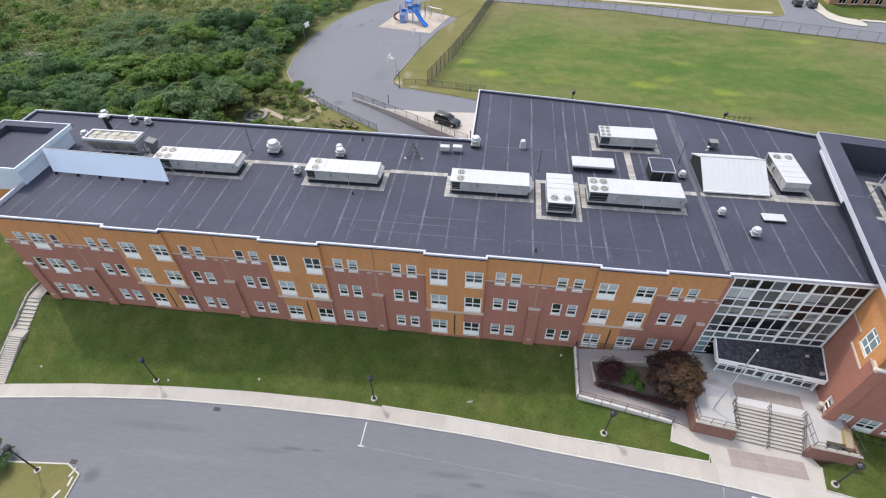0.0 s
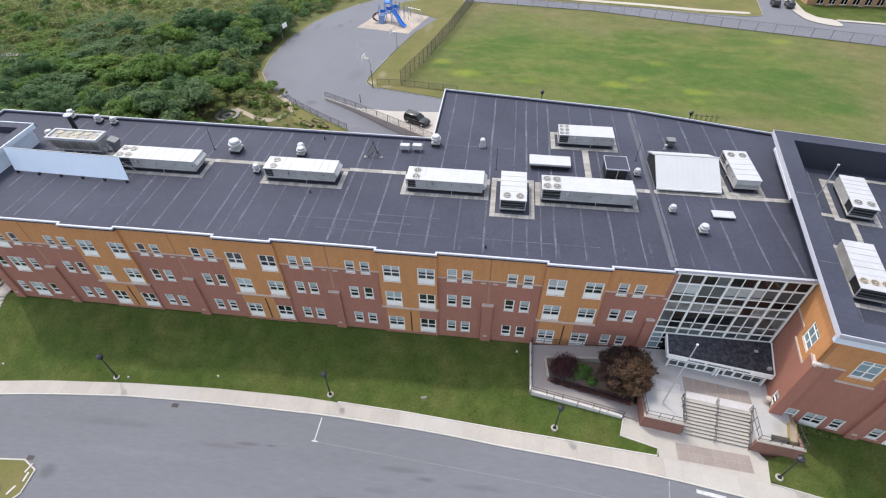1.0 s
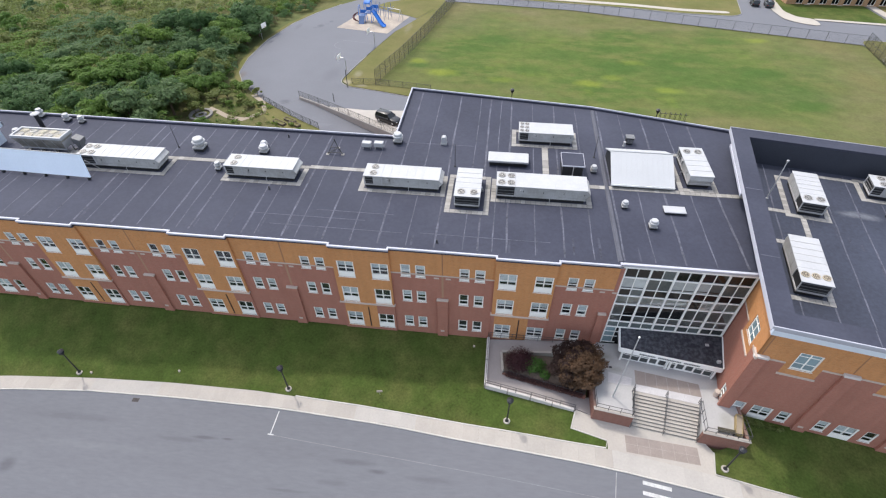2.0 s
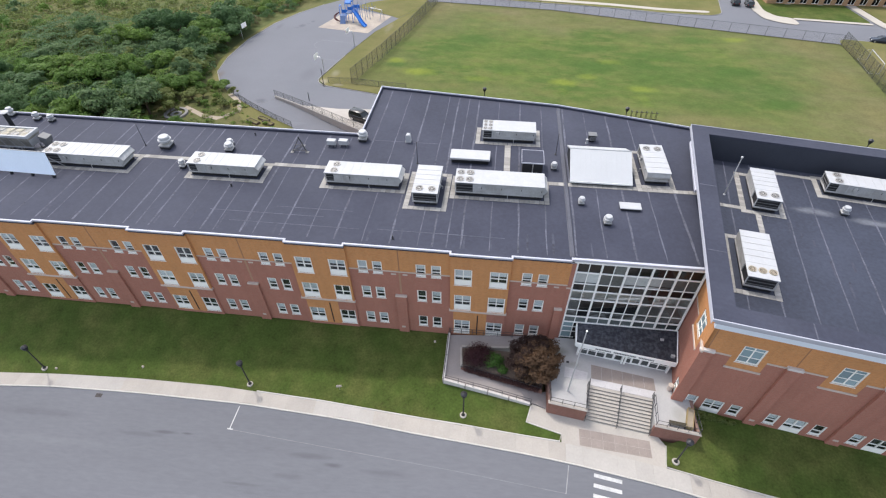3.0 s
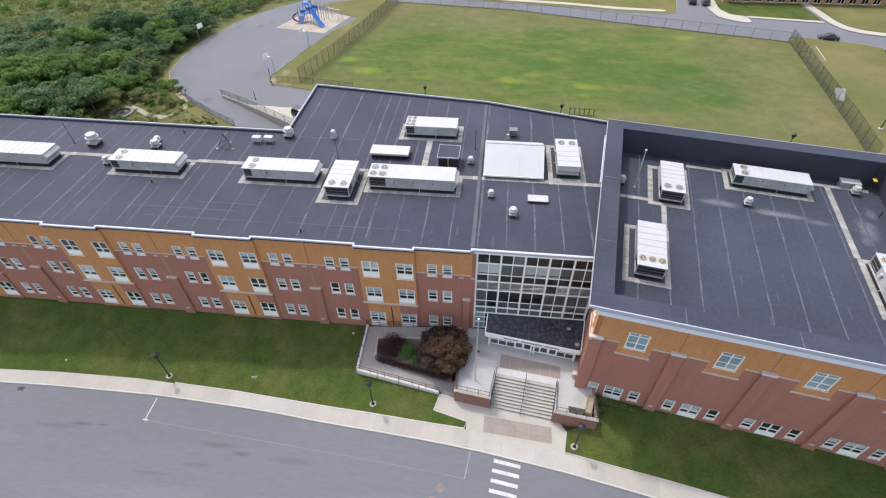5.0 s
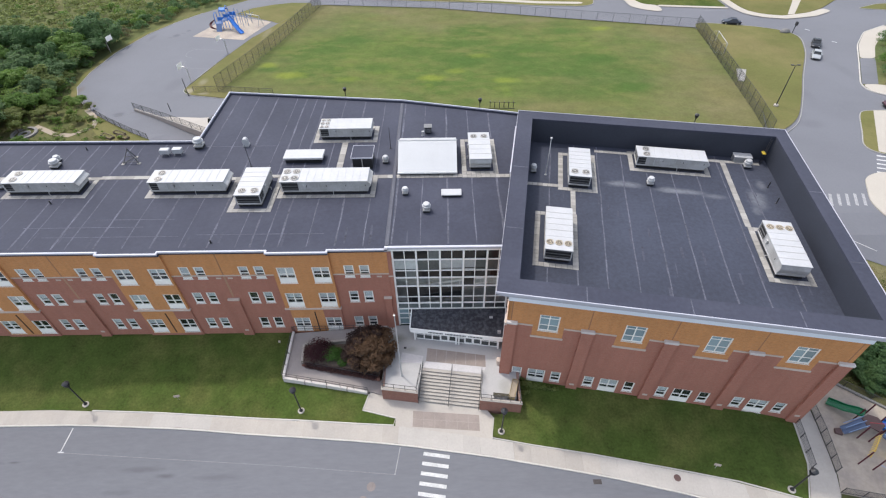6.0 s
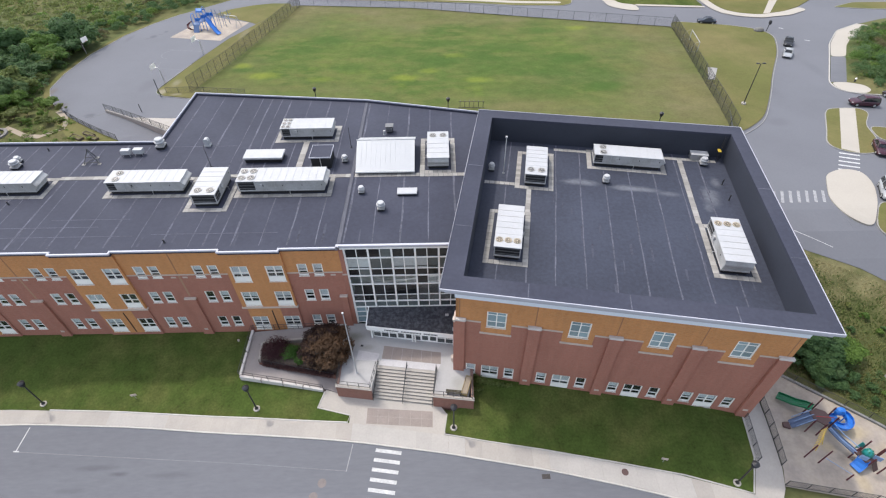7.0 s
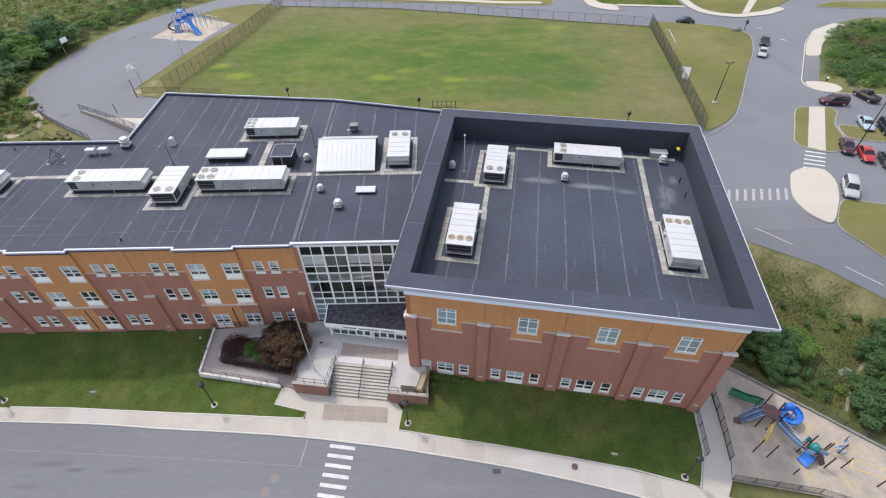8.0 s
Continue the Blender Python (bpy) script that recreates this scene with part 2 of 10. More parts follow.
M_BLIND = surface("pale_blind", (0.58, 0.62, 0.63), 0.5, vary=0.08, each=0.12, stretch=(1, 1, 8), bump=0.03, spec=0.6)
# near-black base colour carries the gloom of unlit interiors
M_ROOM = surface("painted_room_gloom", (0.03, 0.034, 0.036), 0.25, vary=0.3, each=0.4, coarse=1.2, bump=0.0, spec=0.6)
M_GLASS = glazing("window_glass", (0.96, 0.98, 0.98))
M_TEAL = surface("teal_tinted_glass", (0.22, 0.31, 0.335), 0.12, vary=0.12, each=0.25, bump=0.0, spec=0.7)
M_CURTAIN = surface("dark_tinted_glass", (0.009, 0.01, 0.011), 0.07, vary=0.3, each=0.6, coarse=0.6, bump=0.0, spec=0.35)
# opaque panes whose grey base colour stands in for reflections
M_GREYPANE = surface("painted_grey_reflection", (0.085, 0.1, 0.1), 0.1, vary=0.3, each=0.5, coarse=0.7, bump=0.0, spec=0.5)
M_HAZE = surface("shade_behind_glass", (0.4, 0.43, 0.43), 0.15, vary=0.2, each=0.25, coarse=0.9, bump=0.0, spec=0.6)
M_MULLION = surface("white_mullion", (0.88, 0.875, 0.85), 0.4, vary=0.05, bump=0.02)
M_ASPHALT = surface("worn_asphalt", (0.146, 0.149, 0.164), 0.88, stretch=(0.22, 1, 1), vary=0.13, coarse=0.05, fine=3.5, bump=0.25, bump_scale=14.0, tint=(0.108, 0.11, 0.122), tint_scale=0.07, tint_amount=0.5)
spotted(M_ASPHALT, [(-25.5, -15.6, 3.5, 0.5, 0.5), (-22.7, -16.3, 1.6, 0.35, 0.75), (-27, -17.8, 2.5, 0.4, 0.35), (-16.8, -16.6, 4, 0.5, 0.4), (-45.6, -14.9, 4.0, 0.35, 0.4), (-42.8, -14.45, 2.2, 0.28, 0.75), (-40.2, -14.4, 1.0, 0.2, 0.9), (-31.8, -19.0, 3.0, 0.22, 0.45), (-64.0, -19.4, 1.3, 1.1, 0.8), (-60, -13.5, 9, 0.6, 0.3),
                    (8, -21, 8, 0.8, 0.3), (26, -24, 7, 0.8, 0.3), (-8, -24, 10, 0.8, 0.3)], (0.085, 0.086, 0.096), 0.5, (0.3, 1, 1), local=False)
spotted(M_ASPHALT, [(-30, -21, 14, 1.2, 0.35), (-5, -19.5, 9, 0.9, 0.3), (-55, -16.5, 12, 0.9, 0.35), (18, -19.2, 8, 0.8, 0.3)], (0.18, 0.183, 0.197), 0.4, (0.25, 1, 1), local=False)
M_ASPHALTOLD = surface("sunbleached_asphalt", (0.146, 0.149, 0.165), 0.9, vary=0.08, coarse=0.05, fine=3.0, bump=0.25, bump_scale=14.0, tint=(0.125, 0.128, 0.142), tint_scale=0.06, tint_amount=0.5)
spotted(M_ASPHALTOLD, [(-62.3, 50.6, 3.2, 2.0, 0.8), (-59.0, 47.4, 2.0, 1.4, 0.6), (-66.5, 57.0, 1.2, 3.5, 0.5)], (0.13, 0.098, 0.07), 0.5, local=False)
spotted(M_ASPHALTOLD, [(-53.2, 46.6, 1.6, 1.0, 0.7), (-59.4, 89.0, 1.1, 1.6, 0.7), (-57.6, 92.5, 0.8, 1.0, 0.6), (-64.8, 88.0, 1.0, 4.0, 0.4), (-48, 60, 2.5, 5, 0.25), (71, 40, 3, 2, 0.25), (76, 55, 2, 9, 0.25), (90, 62, 2, 8, 0.2)], (0.085, 0.087, 0.098), 0.4, local=False)
M_LINE = surface("white_road_paint", (0.5, 0.5, 0.49), 0.8, vary=0.35, coarse=2.0, fine=9.0, bump=0.1)
M_FADED = surface("faded_road_paint", (0.2, 0.2, 0.212), 0.85, vary=0.35, coarse=1.5, fine=9.0, bump=0.1)
M_CONCRETE = surface("pale_concrete", (0.4, 0.365, 0.325), 0.9, vary=0.1, each=0.05, coarse=0.4, fine=5.0, bump=0.15, tint=(0.35, 0.325, 0.295), tint_scale=0.25, tint_amount=0.6)
M_CONCRETEPALE = surface("newer_pale_concrete", (0.415, 0.388, 0.357), 0.9, vary=0.1, each=0.03, coarse=0.4, fine=5.0, bump=0.15, tint=(0.37, 0.348, 0.32), tint_scale=0.25, tint_amount=0.6)
M_CURB = surface("granite_kerb", (0.48, 0.455, 0.415), 0.85, vary=0.15, each=0.08, coarse=0.9, bump=0.2)
M_WORNKERB = surface("worn_grey_kerb", (0.29, 0.28, 0.265), 0.9, vary=0.2, coarse=0.9, bump=0.2)
# darker version of the red brick for the low entrance walls
M_DARKBRICK = bricks("darker_red_brick", (0.27, 0.13, 0.1), (0.225, 0.105, 0.08), (0.26, 0.165, 0.135))
M_PLAZA = surface("plaza_concrete", (0.4, 0.39, 0.383), 0.85, vary=0.1, each=0.04, coarse=0.4, bump=0.12)
spotted(M_PLAZA, [(0.9, -1.6, 1.7, 1.0, 0.75), (2.6, -3.2, 1.2, 0.6, 0.4), (-1.2, -0.8, 1.2, 0.6, 0.5), (13.2, -8.2, 1.0, 1.4, 0.35)], (0.2, 0.205, 0.16), 0.8, local=False)
spotted(M_PLAZA, [(1.4, -6.6, 1.6, 1.2, 0.5), (7.2, -2.6, 3.0, 0.5, 0.3)], (0.27, 0.268, 0.275), 0.9, local=False)
M_BRICKPAVE = surface("tan_paving", (0.28, 0.235, 0.21), 0.9, vary=0.16, each=0.02, coarse=0.8, fine=7.0, bump=0.2)
M_LAWN = surface("mown_lawn", (0.054, 0.08, 0.018), 0.95, vary=0.4, coarse=0.5, fine=4.0, bump=0.6, bump_scale=9.0, tint=(0.1, 0.106, 0.033), tint_scale=0.16, tint_amount=0.75, spec=0.1)
M_FIELD = turf("sports_grass", (11, 71), (55, 29))
spotted(M_FIELD, [(61, 88, 6, 7, 0.6), (60, 70, 5, 9, 0.65), (59.5, 53, 4.5, 8, 0.5), (-29, 105, 8, 4, 0.5), (-10, 100, 9, 3, 0.5), (29, 47, 9, 3, 0.4), (13, 53, 7, 3, 0.4), (51, 66, 3, 2, 0.3), (9, 96, 9, 3, 0.4), (30, 92, 6, 3, 0.35), (-22, 57, 8, 2.5, 0.45)],
        (0.142, 0.128, 0.052), 0.22, local=False)
spotted(M_FIELD, [(26, 68, 22, 9, 0.55), (44, 60, 11, 9, 0.6), (30, 54, 12, 4, 0.4), (12, 70, 11, 5, 0.85), (40, 70, 9, 5, 0.85), (44.5, 56, 8, 4.5, 0.85), (36, 62, 9, 5, 0.6), (27, 77, 12, 5, 0.7), (-15, 84, 9, 5, 0.7), (-20, 77, 7, 4, 0.55), (-1, 75, 8, 4, 0.6), (36, 88, 8, 3, 0.5), (-31, 67, 3.5, 3, 0.7), (12, 80, 10, 4, 0.5), (-6, 67, 7, 3, 0.5), (27, 64, 8, 4, 0.55), (-25, 92, 5, 4, 0.4)],
        (0.052, 0.097, 0.021), 0.25, local=False)
spotted(M_FIELD, [(-25.5, 63.4, 5.0, 2.6, 0.8), (-31.5, 69, 3, 2.2, 0.75), (4.5, 61, 4.0, 2.6, 0.75), (9.5, 64.4, 3, 2, 0.5), (19.5, 59.6, 4, 2, 0.6), (46, 90, 4, 2.5, 0.6), (15, 73, 4, 2, 0.4), (-13, 61, 4, 2, 0.4)], (0.165, 0.195, 0.032), 0.4, local=False)
M_DRYGRASS = surface("dry_grass", (0.117, 0.119, 0.041), 0.95, vary=0.18, coarse=0.12, fine=3.0, bump=0.5, bump_scale=7.0, tint=(0.172, 0.148, 0.065), tint_scale=0.07, tint_amount=0.8, spec=0.1)
spotted(M_DRYGRASS, [(-44.0, 56.2, 1.4, 2.2, 0.85), (-42.6, 60.5, 1.2, 2.4, 0.5), (-40.5, 55.0, 1.6, 0.8, 0.5), (-37, 90, 1.2, 6, 0.3)], (0.27, 0.24, 0.18), 0.7, local=False)
M_WILD = surface("wild_undergrowth", (0.092, 0.11, 0.042), 0.97, vary=0.3, coarse=0.14, fine=1.4, bump=0.9, bump_scale=2.5, tint=(0.15, 0.128, 0.058), tint_scale=0.05, tint_amount=0.75, spec=0.1)
M_DIRT = surface("bare_earth", (0.3, 0.25, 0.19), 0.95, vary=0.15, coarse=0.4, bump=0.3)
M_SAND = surface("playground_sand", (0.38, 0.325, 0.265), 0.95, vary=0.2, coarse=0.3, fine=2.5, bump=0.25, tint=(0.26, 0.225, 0.205), tint_scale=0.25, tint_amount=0.7)
spotted(M_SAND, [(55.5, -13.6, 2.2, 1.4, 0.6), (58.5, -16.0, 2.5, 1.6, 0.5), (51.8, -15.2, 1.2, 0.8, 0.45), (53.6, -18.8, 1.0, 1.6, 0.5), (57, -19.5, 2, 1, 0.4)], (0.42, 0.335, 0.2), 0.6, local=False)
spotted(M_SAND, [(53.0, -16.4, 1.2, 0.8, 0.5), (55.6, -18.4, 1.6, 0.6, 0.55), (49.2, -14.6, 1.0, 1.6, 0.3), (50.6, -17.4, 1.6, 1.0, 0.35), (54.4, -13.6, 1.0, 0.6, 0.4)], (0.19, 0.165, 0.155), 0.6, local=False)
M_BLACK = surface("black_metal", (0.022, 0.022, 0.025), 0.45, vary=0.15, bump=0.03, spec=0.5)
M_WIRE = surface("fence_wire", (0.045, 0.046, 0.045), 0.6, vary=0.2, bump=0.0)
M_RAIL = surface("dark_railing", (0.05, 0.05, 0.052), 0.45, vary=0.15, bump=0.02, spec=0.5)
M_BARK = surface("bark", (0.12, 0.09, 0.065), 0.9, vary=0.3, coarse=3.0, bump=0.5, stretch=(1, 1, 0.3))
M_LEAF = leaves("green_leaves", (0.115, 0.205, 0.045), (0.175, 0.255, 0.05))
M_LEAFDARK = leaves("dark_green_leaves", (0.085, 0.158, 0.06), (0.11, 0.186, 0.065))
M_LEAFBLUE = leaves("grey_green_leaves", (0.112, 0.185, 0.078), (0.15, 0.213, 0.078))
M_LEAFDRY = leaves("olive_leaves", (0.16, 0.205, 0.06), (0.205, 0.215, 0.07))
M_LEAFBROWN = leaves("browning_scrub_leaves", (0.15, 0.14, 0.068), (0.18, 0.15, 0.075))
M_LEAFRED = leaves("dark_red_leaves", (0.07, 0.028, 0.033), (0.085, 0.036, 0.034))
M_LEAFHEDGE = leaves("dark_hedge_leaves", (0.075, 0.036, 0.036), (0.09, 0.045, 0.04), 0.35)
M_LEAFMAPLE = leaves("bronze_maple_leaves", (0.125, 0.076, 0.047), (0.16, 0.092, 0.047))
M_LEAFMAPLEDARK = leaves("purple_maple_leaves", (0.055, 0.034, 0.03), (0.075, 0.045, 0.034))
M_LEAFBRIGHT = leaves("bright_green_leaves", (0.085, 0.18, 0.04), (0.11, 0.21, 0.045))
# darker copy of the roof membrane, with the well's shade in its colour
M_WELL = surface("shade_darkened_lining", (0.032, 0.036, 0.05), 0.7, vary=0.2, coarse=0.2, bump=0.05)
M_FRIEZE = surface("pale_blue_metal", (0.74, 0.79, 0.86), 0.4, vary=0.06, bump=0.02)
M_MEADOW = surface("rough_meadow_grass", (0.078, 0.09, 0.032), 0.97, vary=0.35, coarse=0.25, fine=2.2, bump=0.8, bump_scale=4.0, tint=(0.125, 0.112, 0.05), tint_scale=0.12, tint_amount=0.8, spec=0.1)
spotted(M_MEADOW, [(58, 9.0, 5, 2.2, 0.8), (62.5, 6.8, 4, 2.4, 0.9), (66.5, 4.6, 4, 2.6, 0.9), (70.5, 1.8, 4, 3.0, 0.9), (74.5, -1.0, 4, 3.2, 0.9), (55, 12, 3, 2, 0.7), (62, 3.5, 3, 1.5, 0.5), (64.5, 7, 3, 1.6, 0.8)], (0.2, 0.178, 0.09), 0.8, local=False)
M_ROCK = surface("pale_bare_rock", (0.2, 0.19, 0.18), 0.9, vary=0.2, coarse=0.6, bump=0.4)
M_DECKBROWN = surface("dark_brown_slot", (0.05, 0.03, 0.025), 0.7, vary=0.2)
M_JOINT = surface("brown_brick_joint", (0.33, 0.165, 0.085), 0.85, vary=0.12)
M_STRIP = surface("tan_brick_strip", (0.38, 0.22, 0.14), 0.85, vary=0.12)
M_LIMESTONE = surface("pale_limestone_cap", (0.6, 0.56, 0.53), 0.8, vary=0.1, coarse=0.8, bump=0.1)
M_STREAK = surface("faint_roof_streak", (0.058, 0.06, 0.08), 0.8, spec=0.2, vary=0.5, coarse=0.6, fine=3.0, bump=0.05)
M_MULCH = surface("dark_mulch", (0.13, 0.1, 0.08), 0.95, vary=0.3, coarse=1.5, bump=0.4)
M_IRON = surface("dull_iron_cover", (0.2, 0.17, 0.16), 0.8, vary=0.2, coarse=1.5)
M_DARKWOOD = surface("dark_weathered_wood", (0.13, 0.105, 0.075), 0.9, vary=0.25, stretch=(1, 1, 6))
M_WORN = surface("worn_road_paint", (0.3, 0.3, 0.305), 0.85, vary=0.4, coarse=1.5, fine=8.0, bump=0.1)
M_LOBBY = surface("lobby_glass", (0.07, 0.075, 0.075), 0.1, vary=0.3, each=0.5, coarse=0.8, bump=0.0, spec=0.5)

# ---- mesh tools ----
class Geo:
    """Collects the faces of one mesh."""

    def __init__(self):
        self.v, self.f = [], []

    def add(self, verts, faces):
        n = len(self.v)
        self.v.extend(verts)
        self.f.extend([tuple(i + n for i in f) for f in faces])
        return self

    def box(self, x0, x1, y0, y1, z0, z1, c=0.0):
        """A box; c chamfers its edges."""
        if c <= 0:
            vs = [(x, y, z) for z in (z0, z1) for x, y in ((x0, y0), (x1, y0), (x1, y1), (x0, y1))]
            return self.add(vs, [(3, 2, 1, 0), (4, 5, 6, 7), (0, 1, 5, 4), (1, 2, 6, 5), (2, 3, 7, 6), (3, 0, 4, 7)])
        vs, fs, idx = [], [], {}
        for i, (sx, sy, sz) in enumerate([(a, b, d) for a in (0, 1) for b in (0, 1) for d in (0, 1)]):
            p = [(x0, x1)[sx], (y0, y1)[sy], (z0, z1)[sz]]
            s = [1 - 2 * sx, 1 - 2 * sy, 1 - 2 * sz]
            for ax in range(3):
                q = [p[k] + (0 if k == ax else s[k] * c) for k in range(3)]
                idx[(sx, sy, sz, ax)] = len(vs)
                vs.append(tuple(q))
        def face(keys):
            pts = [Vector(vs[idx[k]]) for k in keys]
            mid = sum(pts, Vector()) / len(pts)
            nrm = (pts[1] - pts[0]).cross(pts[2] - pts[0])
            out = mid - Vector(((x0 + x1) / 2, (y0 + y1) / 2, (z0 + z1) / 2))
            ids = [idx[k] for k in keys]
            fs.append(tuple(ids if nrm.dot(out) > 0 else reversed(ids)))
        for ax in range(3):
            o = [k for k in range(3) if k != ax]
            for s in (0, 1):
                keys = []
                for a, b in ((0, 0), (1, 0), (1, 1), (0, 1)):
                    k = [0, 0, 0]
                    k[ax], k[o[0]], k[o[1]] = s, a, b
                    keys.append((*k, ax))
                face(keys)
        for ax in range(3):
            o = [k for k in range(3) if k != ax]
            for a in (0, 1):
                for b in (0, 1):
                    k0, k1 = [0, 0, 0], [0, 0, 0]
                    k0[ax], k1[ax] = 0, 1
                    for k in (k0, k1):
                        k[o[0]], k[o[1]] = a, b
                    face([(*k0, o[0]), (*k1, o[0]), (*k1, o[1]), (*k0, o[1])])
        for sx in (0, 1):
            for sy in (0, 1):
                for sz in (0, 1):
                    face([(sx, sy, sz, 0), (sx, sy, sz, 1), (sx, sy, sz, 2)])
        return self.add(vs, fs)

    def ring(self, rings, close=True, cap=True):
        """Skins a list of rings of equal count; caps both ends."""
        n = len(rings[0])
        vs = [p for r in rings for p in r]
        fs = []
        for k in range(len(rings) - 1):
            for i in range(n if close else n - 1):
                j = (i + 1) % n
                fs.append((k * n + i, k * n + j, (k + 1) * n + j, (k + 1) * n + i))
        if cap:
            fs.append(tuple(reversed(range(n))))
            fs.append(tuple((len(rings) - 1) * n + i for i in range(n)))
        return self.add(vs, fs)

    def lathe(self, x, y, profile, seg=16):
        """A round body about a vertical axis; profile is (radius, z)."""
        return self.ring([[(x + r * math.cos(a), y + r * math.sin(a), z) for a in (2 * math.pi * i / seg for i in range(seg))] for r, z in profile])

    def tube(self, a, b, r0, r1=None, seg=8):
        a, b = Vector(a), Vector(b)
        r1 = r0 if r1 is None else r1
        d = (b - a).normalized()
        s = d.cross(Vector((0, 0, 1)) if abs(d.z) < 0.9 else Vector((1, 0, 0))).normalized()
        t = s.cross(d)
        ang = [2 * math.pi * i / seg for i in range(seg)]
        rings = [[tuple(c + (s * math.cos(q) - t * math.sin(q)) * r) for q in ang] for c, r in ((a, r0), (b, r1))]
        return self.ring(rings)

    def path(self, pts, r, seg=8):
        for a, b in zip(pts, pts[1:]):
            self.tube(a, b, r, r, seg)
        return self

    def slab(self, poly, z0, z1):
        """A flat polygon (counter-clockwise) with thickness."""
        n = len(poly)
        vs = [(x, y, z0) for x, y in poly] + [(x, y, z1) for x, y in poly]
        fs = [tuple(reversed(range(n))), tuple(range(n, 2 * n))] + [(i, (i + 1) % n, n + (i + 1) % n, n + i) for i in range(n)]
        return self.add(vs, fs)

    def mesh(self, name, mat, smooth=False):
        me = bpy.data.meshes.new(name)
        me.from_pydata(self.v, [], self.f)
        me.materials.append(mat)
        if smooth:
            me.polygons.foreach_set("use_smooth", [True] * len(me.polygons))
        me.update()
        return me


def thing(name, label, category, group="", m=None, kind=""):
    ob = new(name)
    ob.empty_display_size = 0.3
    if m is not None:
        ob.matrix_world = m
    return tagged(ob, label, category, group, kind)


def part(name, geo, mat, parent, label="", smooth=False, m=None):
    """One mesh under a thing or a part. geo is a Geo, or a mesh that alike parts share."""
    me = geo.mesh(name, mat, smooth) if isinstance(geo, Geo) else geo
    ob = new(name, me)
    ob.parent = parent
    if m is not None:
        ob.matrix_basis = m
    if label:
        ob["label"] = label
    return ob


def solid(name, geo, mat, label, category, kind="", group="", smooth=False):
    return tagged(new(name, geo.mesh(name, mat, smooth)), label, category, group, kind)


def rounded(mesh_object, width=0.03, segments=2):
    mod = mesh_object.modifiers.new("bevel", "BEVEL")
    mod.width, mod.segments, mod.limit_method = width, segments, "ANGLE"
    return mesh_object

# ---- terrain ----
def table(tab, x):
    if x <= tab[0][0]:
        return tab[0][1]
    for (a, va), (b, vb) in zip(tab, tab[1:]):
        if x <= b:
            return va + (vb - va) * (x - a) / (b - a)
    return tab[-1][1]


def ease(a, b, x):
    s = min(1.0, max(0.0, (x - a) / (b - a)))
    return s * s * (3 - 2 * s)


WALK_LEVEL = [(-140, -9.0), (-90, -6.8), (-62, -5.45), (-35, -4.15), (-10, -3.05), (12, -2.98), (45, -3.4), (90, -4.0)]
WALK_INNER = [(-140, -16), (-100, -12.4), (-81, -10.2), (-71, -9.25), (-60, -8.65), (-50, -8.45), (-39, -8.6), (-26, -9.45), (-13.6, -10.6), (-2.7, -11.4), (1, -11.6), (11.5, -13.2),
              (23, -15.2), (35, -17.6), (42, -19.6), (60, -26), (90, -38)]
WALK_OUTER = [(-140, -18), (-100, -14.4), (-81, -12.0), (-70, -10.95), (-60, -10.35), (-49, -10.25), (-35, -10.55), (-22.6, -11.4), (-13.7, -12.4), (-2.5, -13.3), (2, -13.75), (11.3, -15.1),
              (23, -17.2), (31.5, -19.15), (42, -22.0), (60, -28.5), (90, -40.5)]
BASE_LEVEL = [(-85, -2.0), (40, -2.0), (47, -2.9), (80, -2.9)]


def front(x, y):
    s, e = table(WALK_LEVEL, x), table(WALK_INNER, x)
    if y < e:
        return s + 0.07 * max(y - e, -30)
    b = table(BASE_LEVEL, x)
    y1 = 0.0 if x < 12 else (-7 - 0.17 * (x - 14) if x < 48 else -12.5)
    return s + (b - s) * min(1, (y - e) / max(0.5, y1 - e))


def back(x, y):
    return 3.3 - 0.042 * max(0, min(y, 130) - 45)


RETAIN = [(-50.8, 47.7), (-46.3, 45.3), (-41.8, 42.8), (-35.2, 39.0), (-28.2, 35.0), (-26.0, 33.8)]
RAMPSIDE = [(-57.3, 46.3), (-44.0, 37.0), (-38.0, 30.0), (-27.2, 20.0)]


def height(x, y):
    a, b = (2.0, 20.0) if x < 30 else (-6.0, 16.0)
    k = ease(a, b, y)
    z = front(x, y) * (1 - k) + back(x, y) * k
    if -52 < x < -26 and table(RAMPSIDE, x) < y < table(RETAIN, x) + 0.02:
        z -= 0.85 * ease(-51, -33, x) * ease(0, 2.5, y - table(RAMPSIDE, x))
    return z


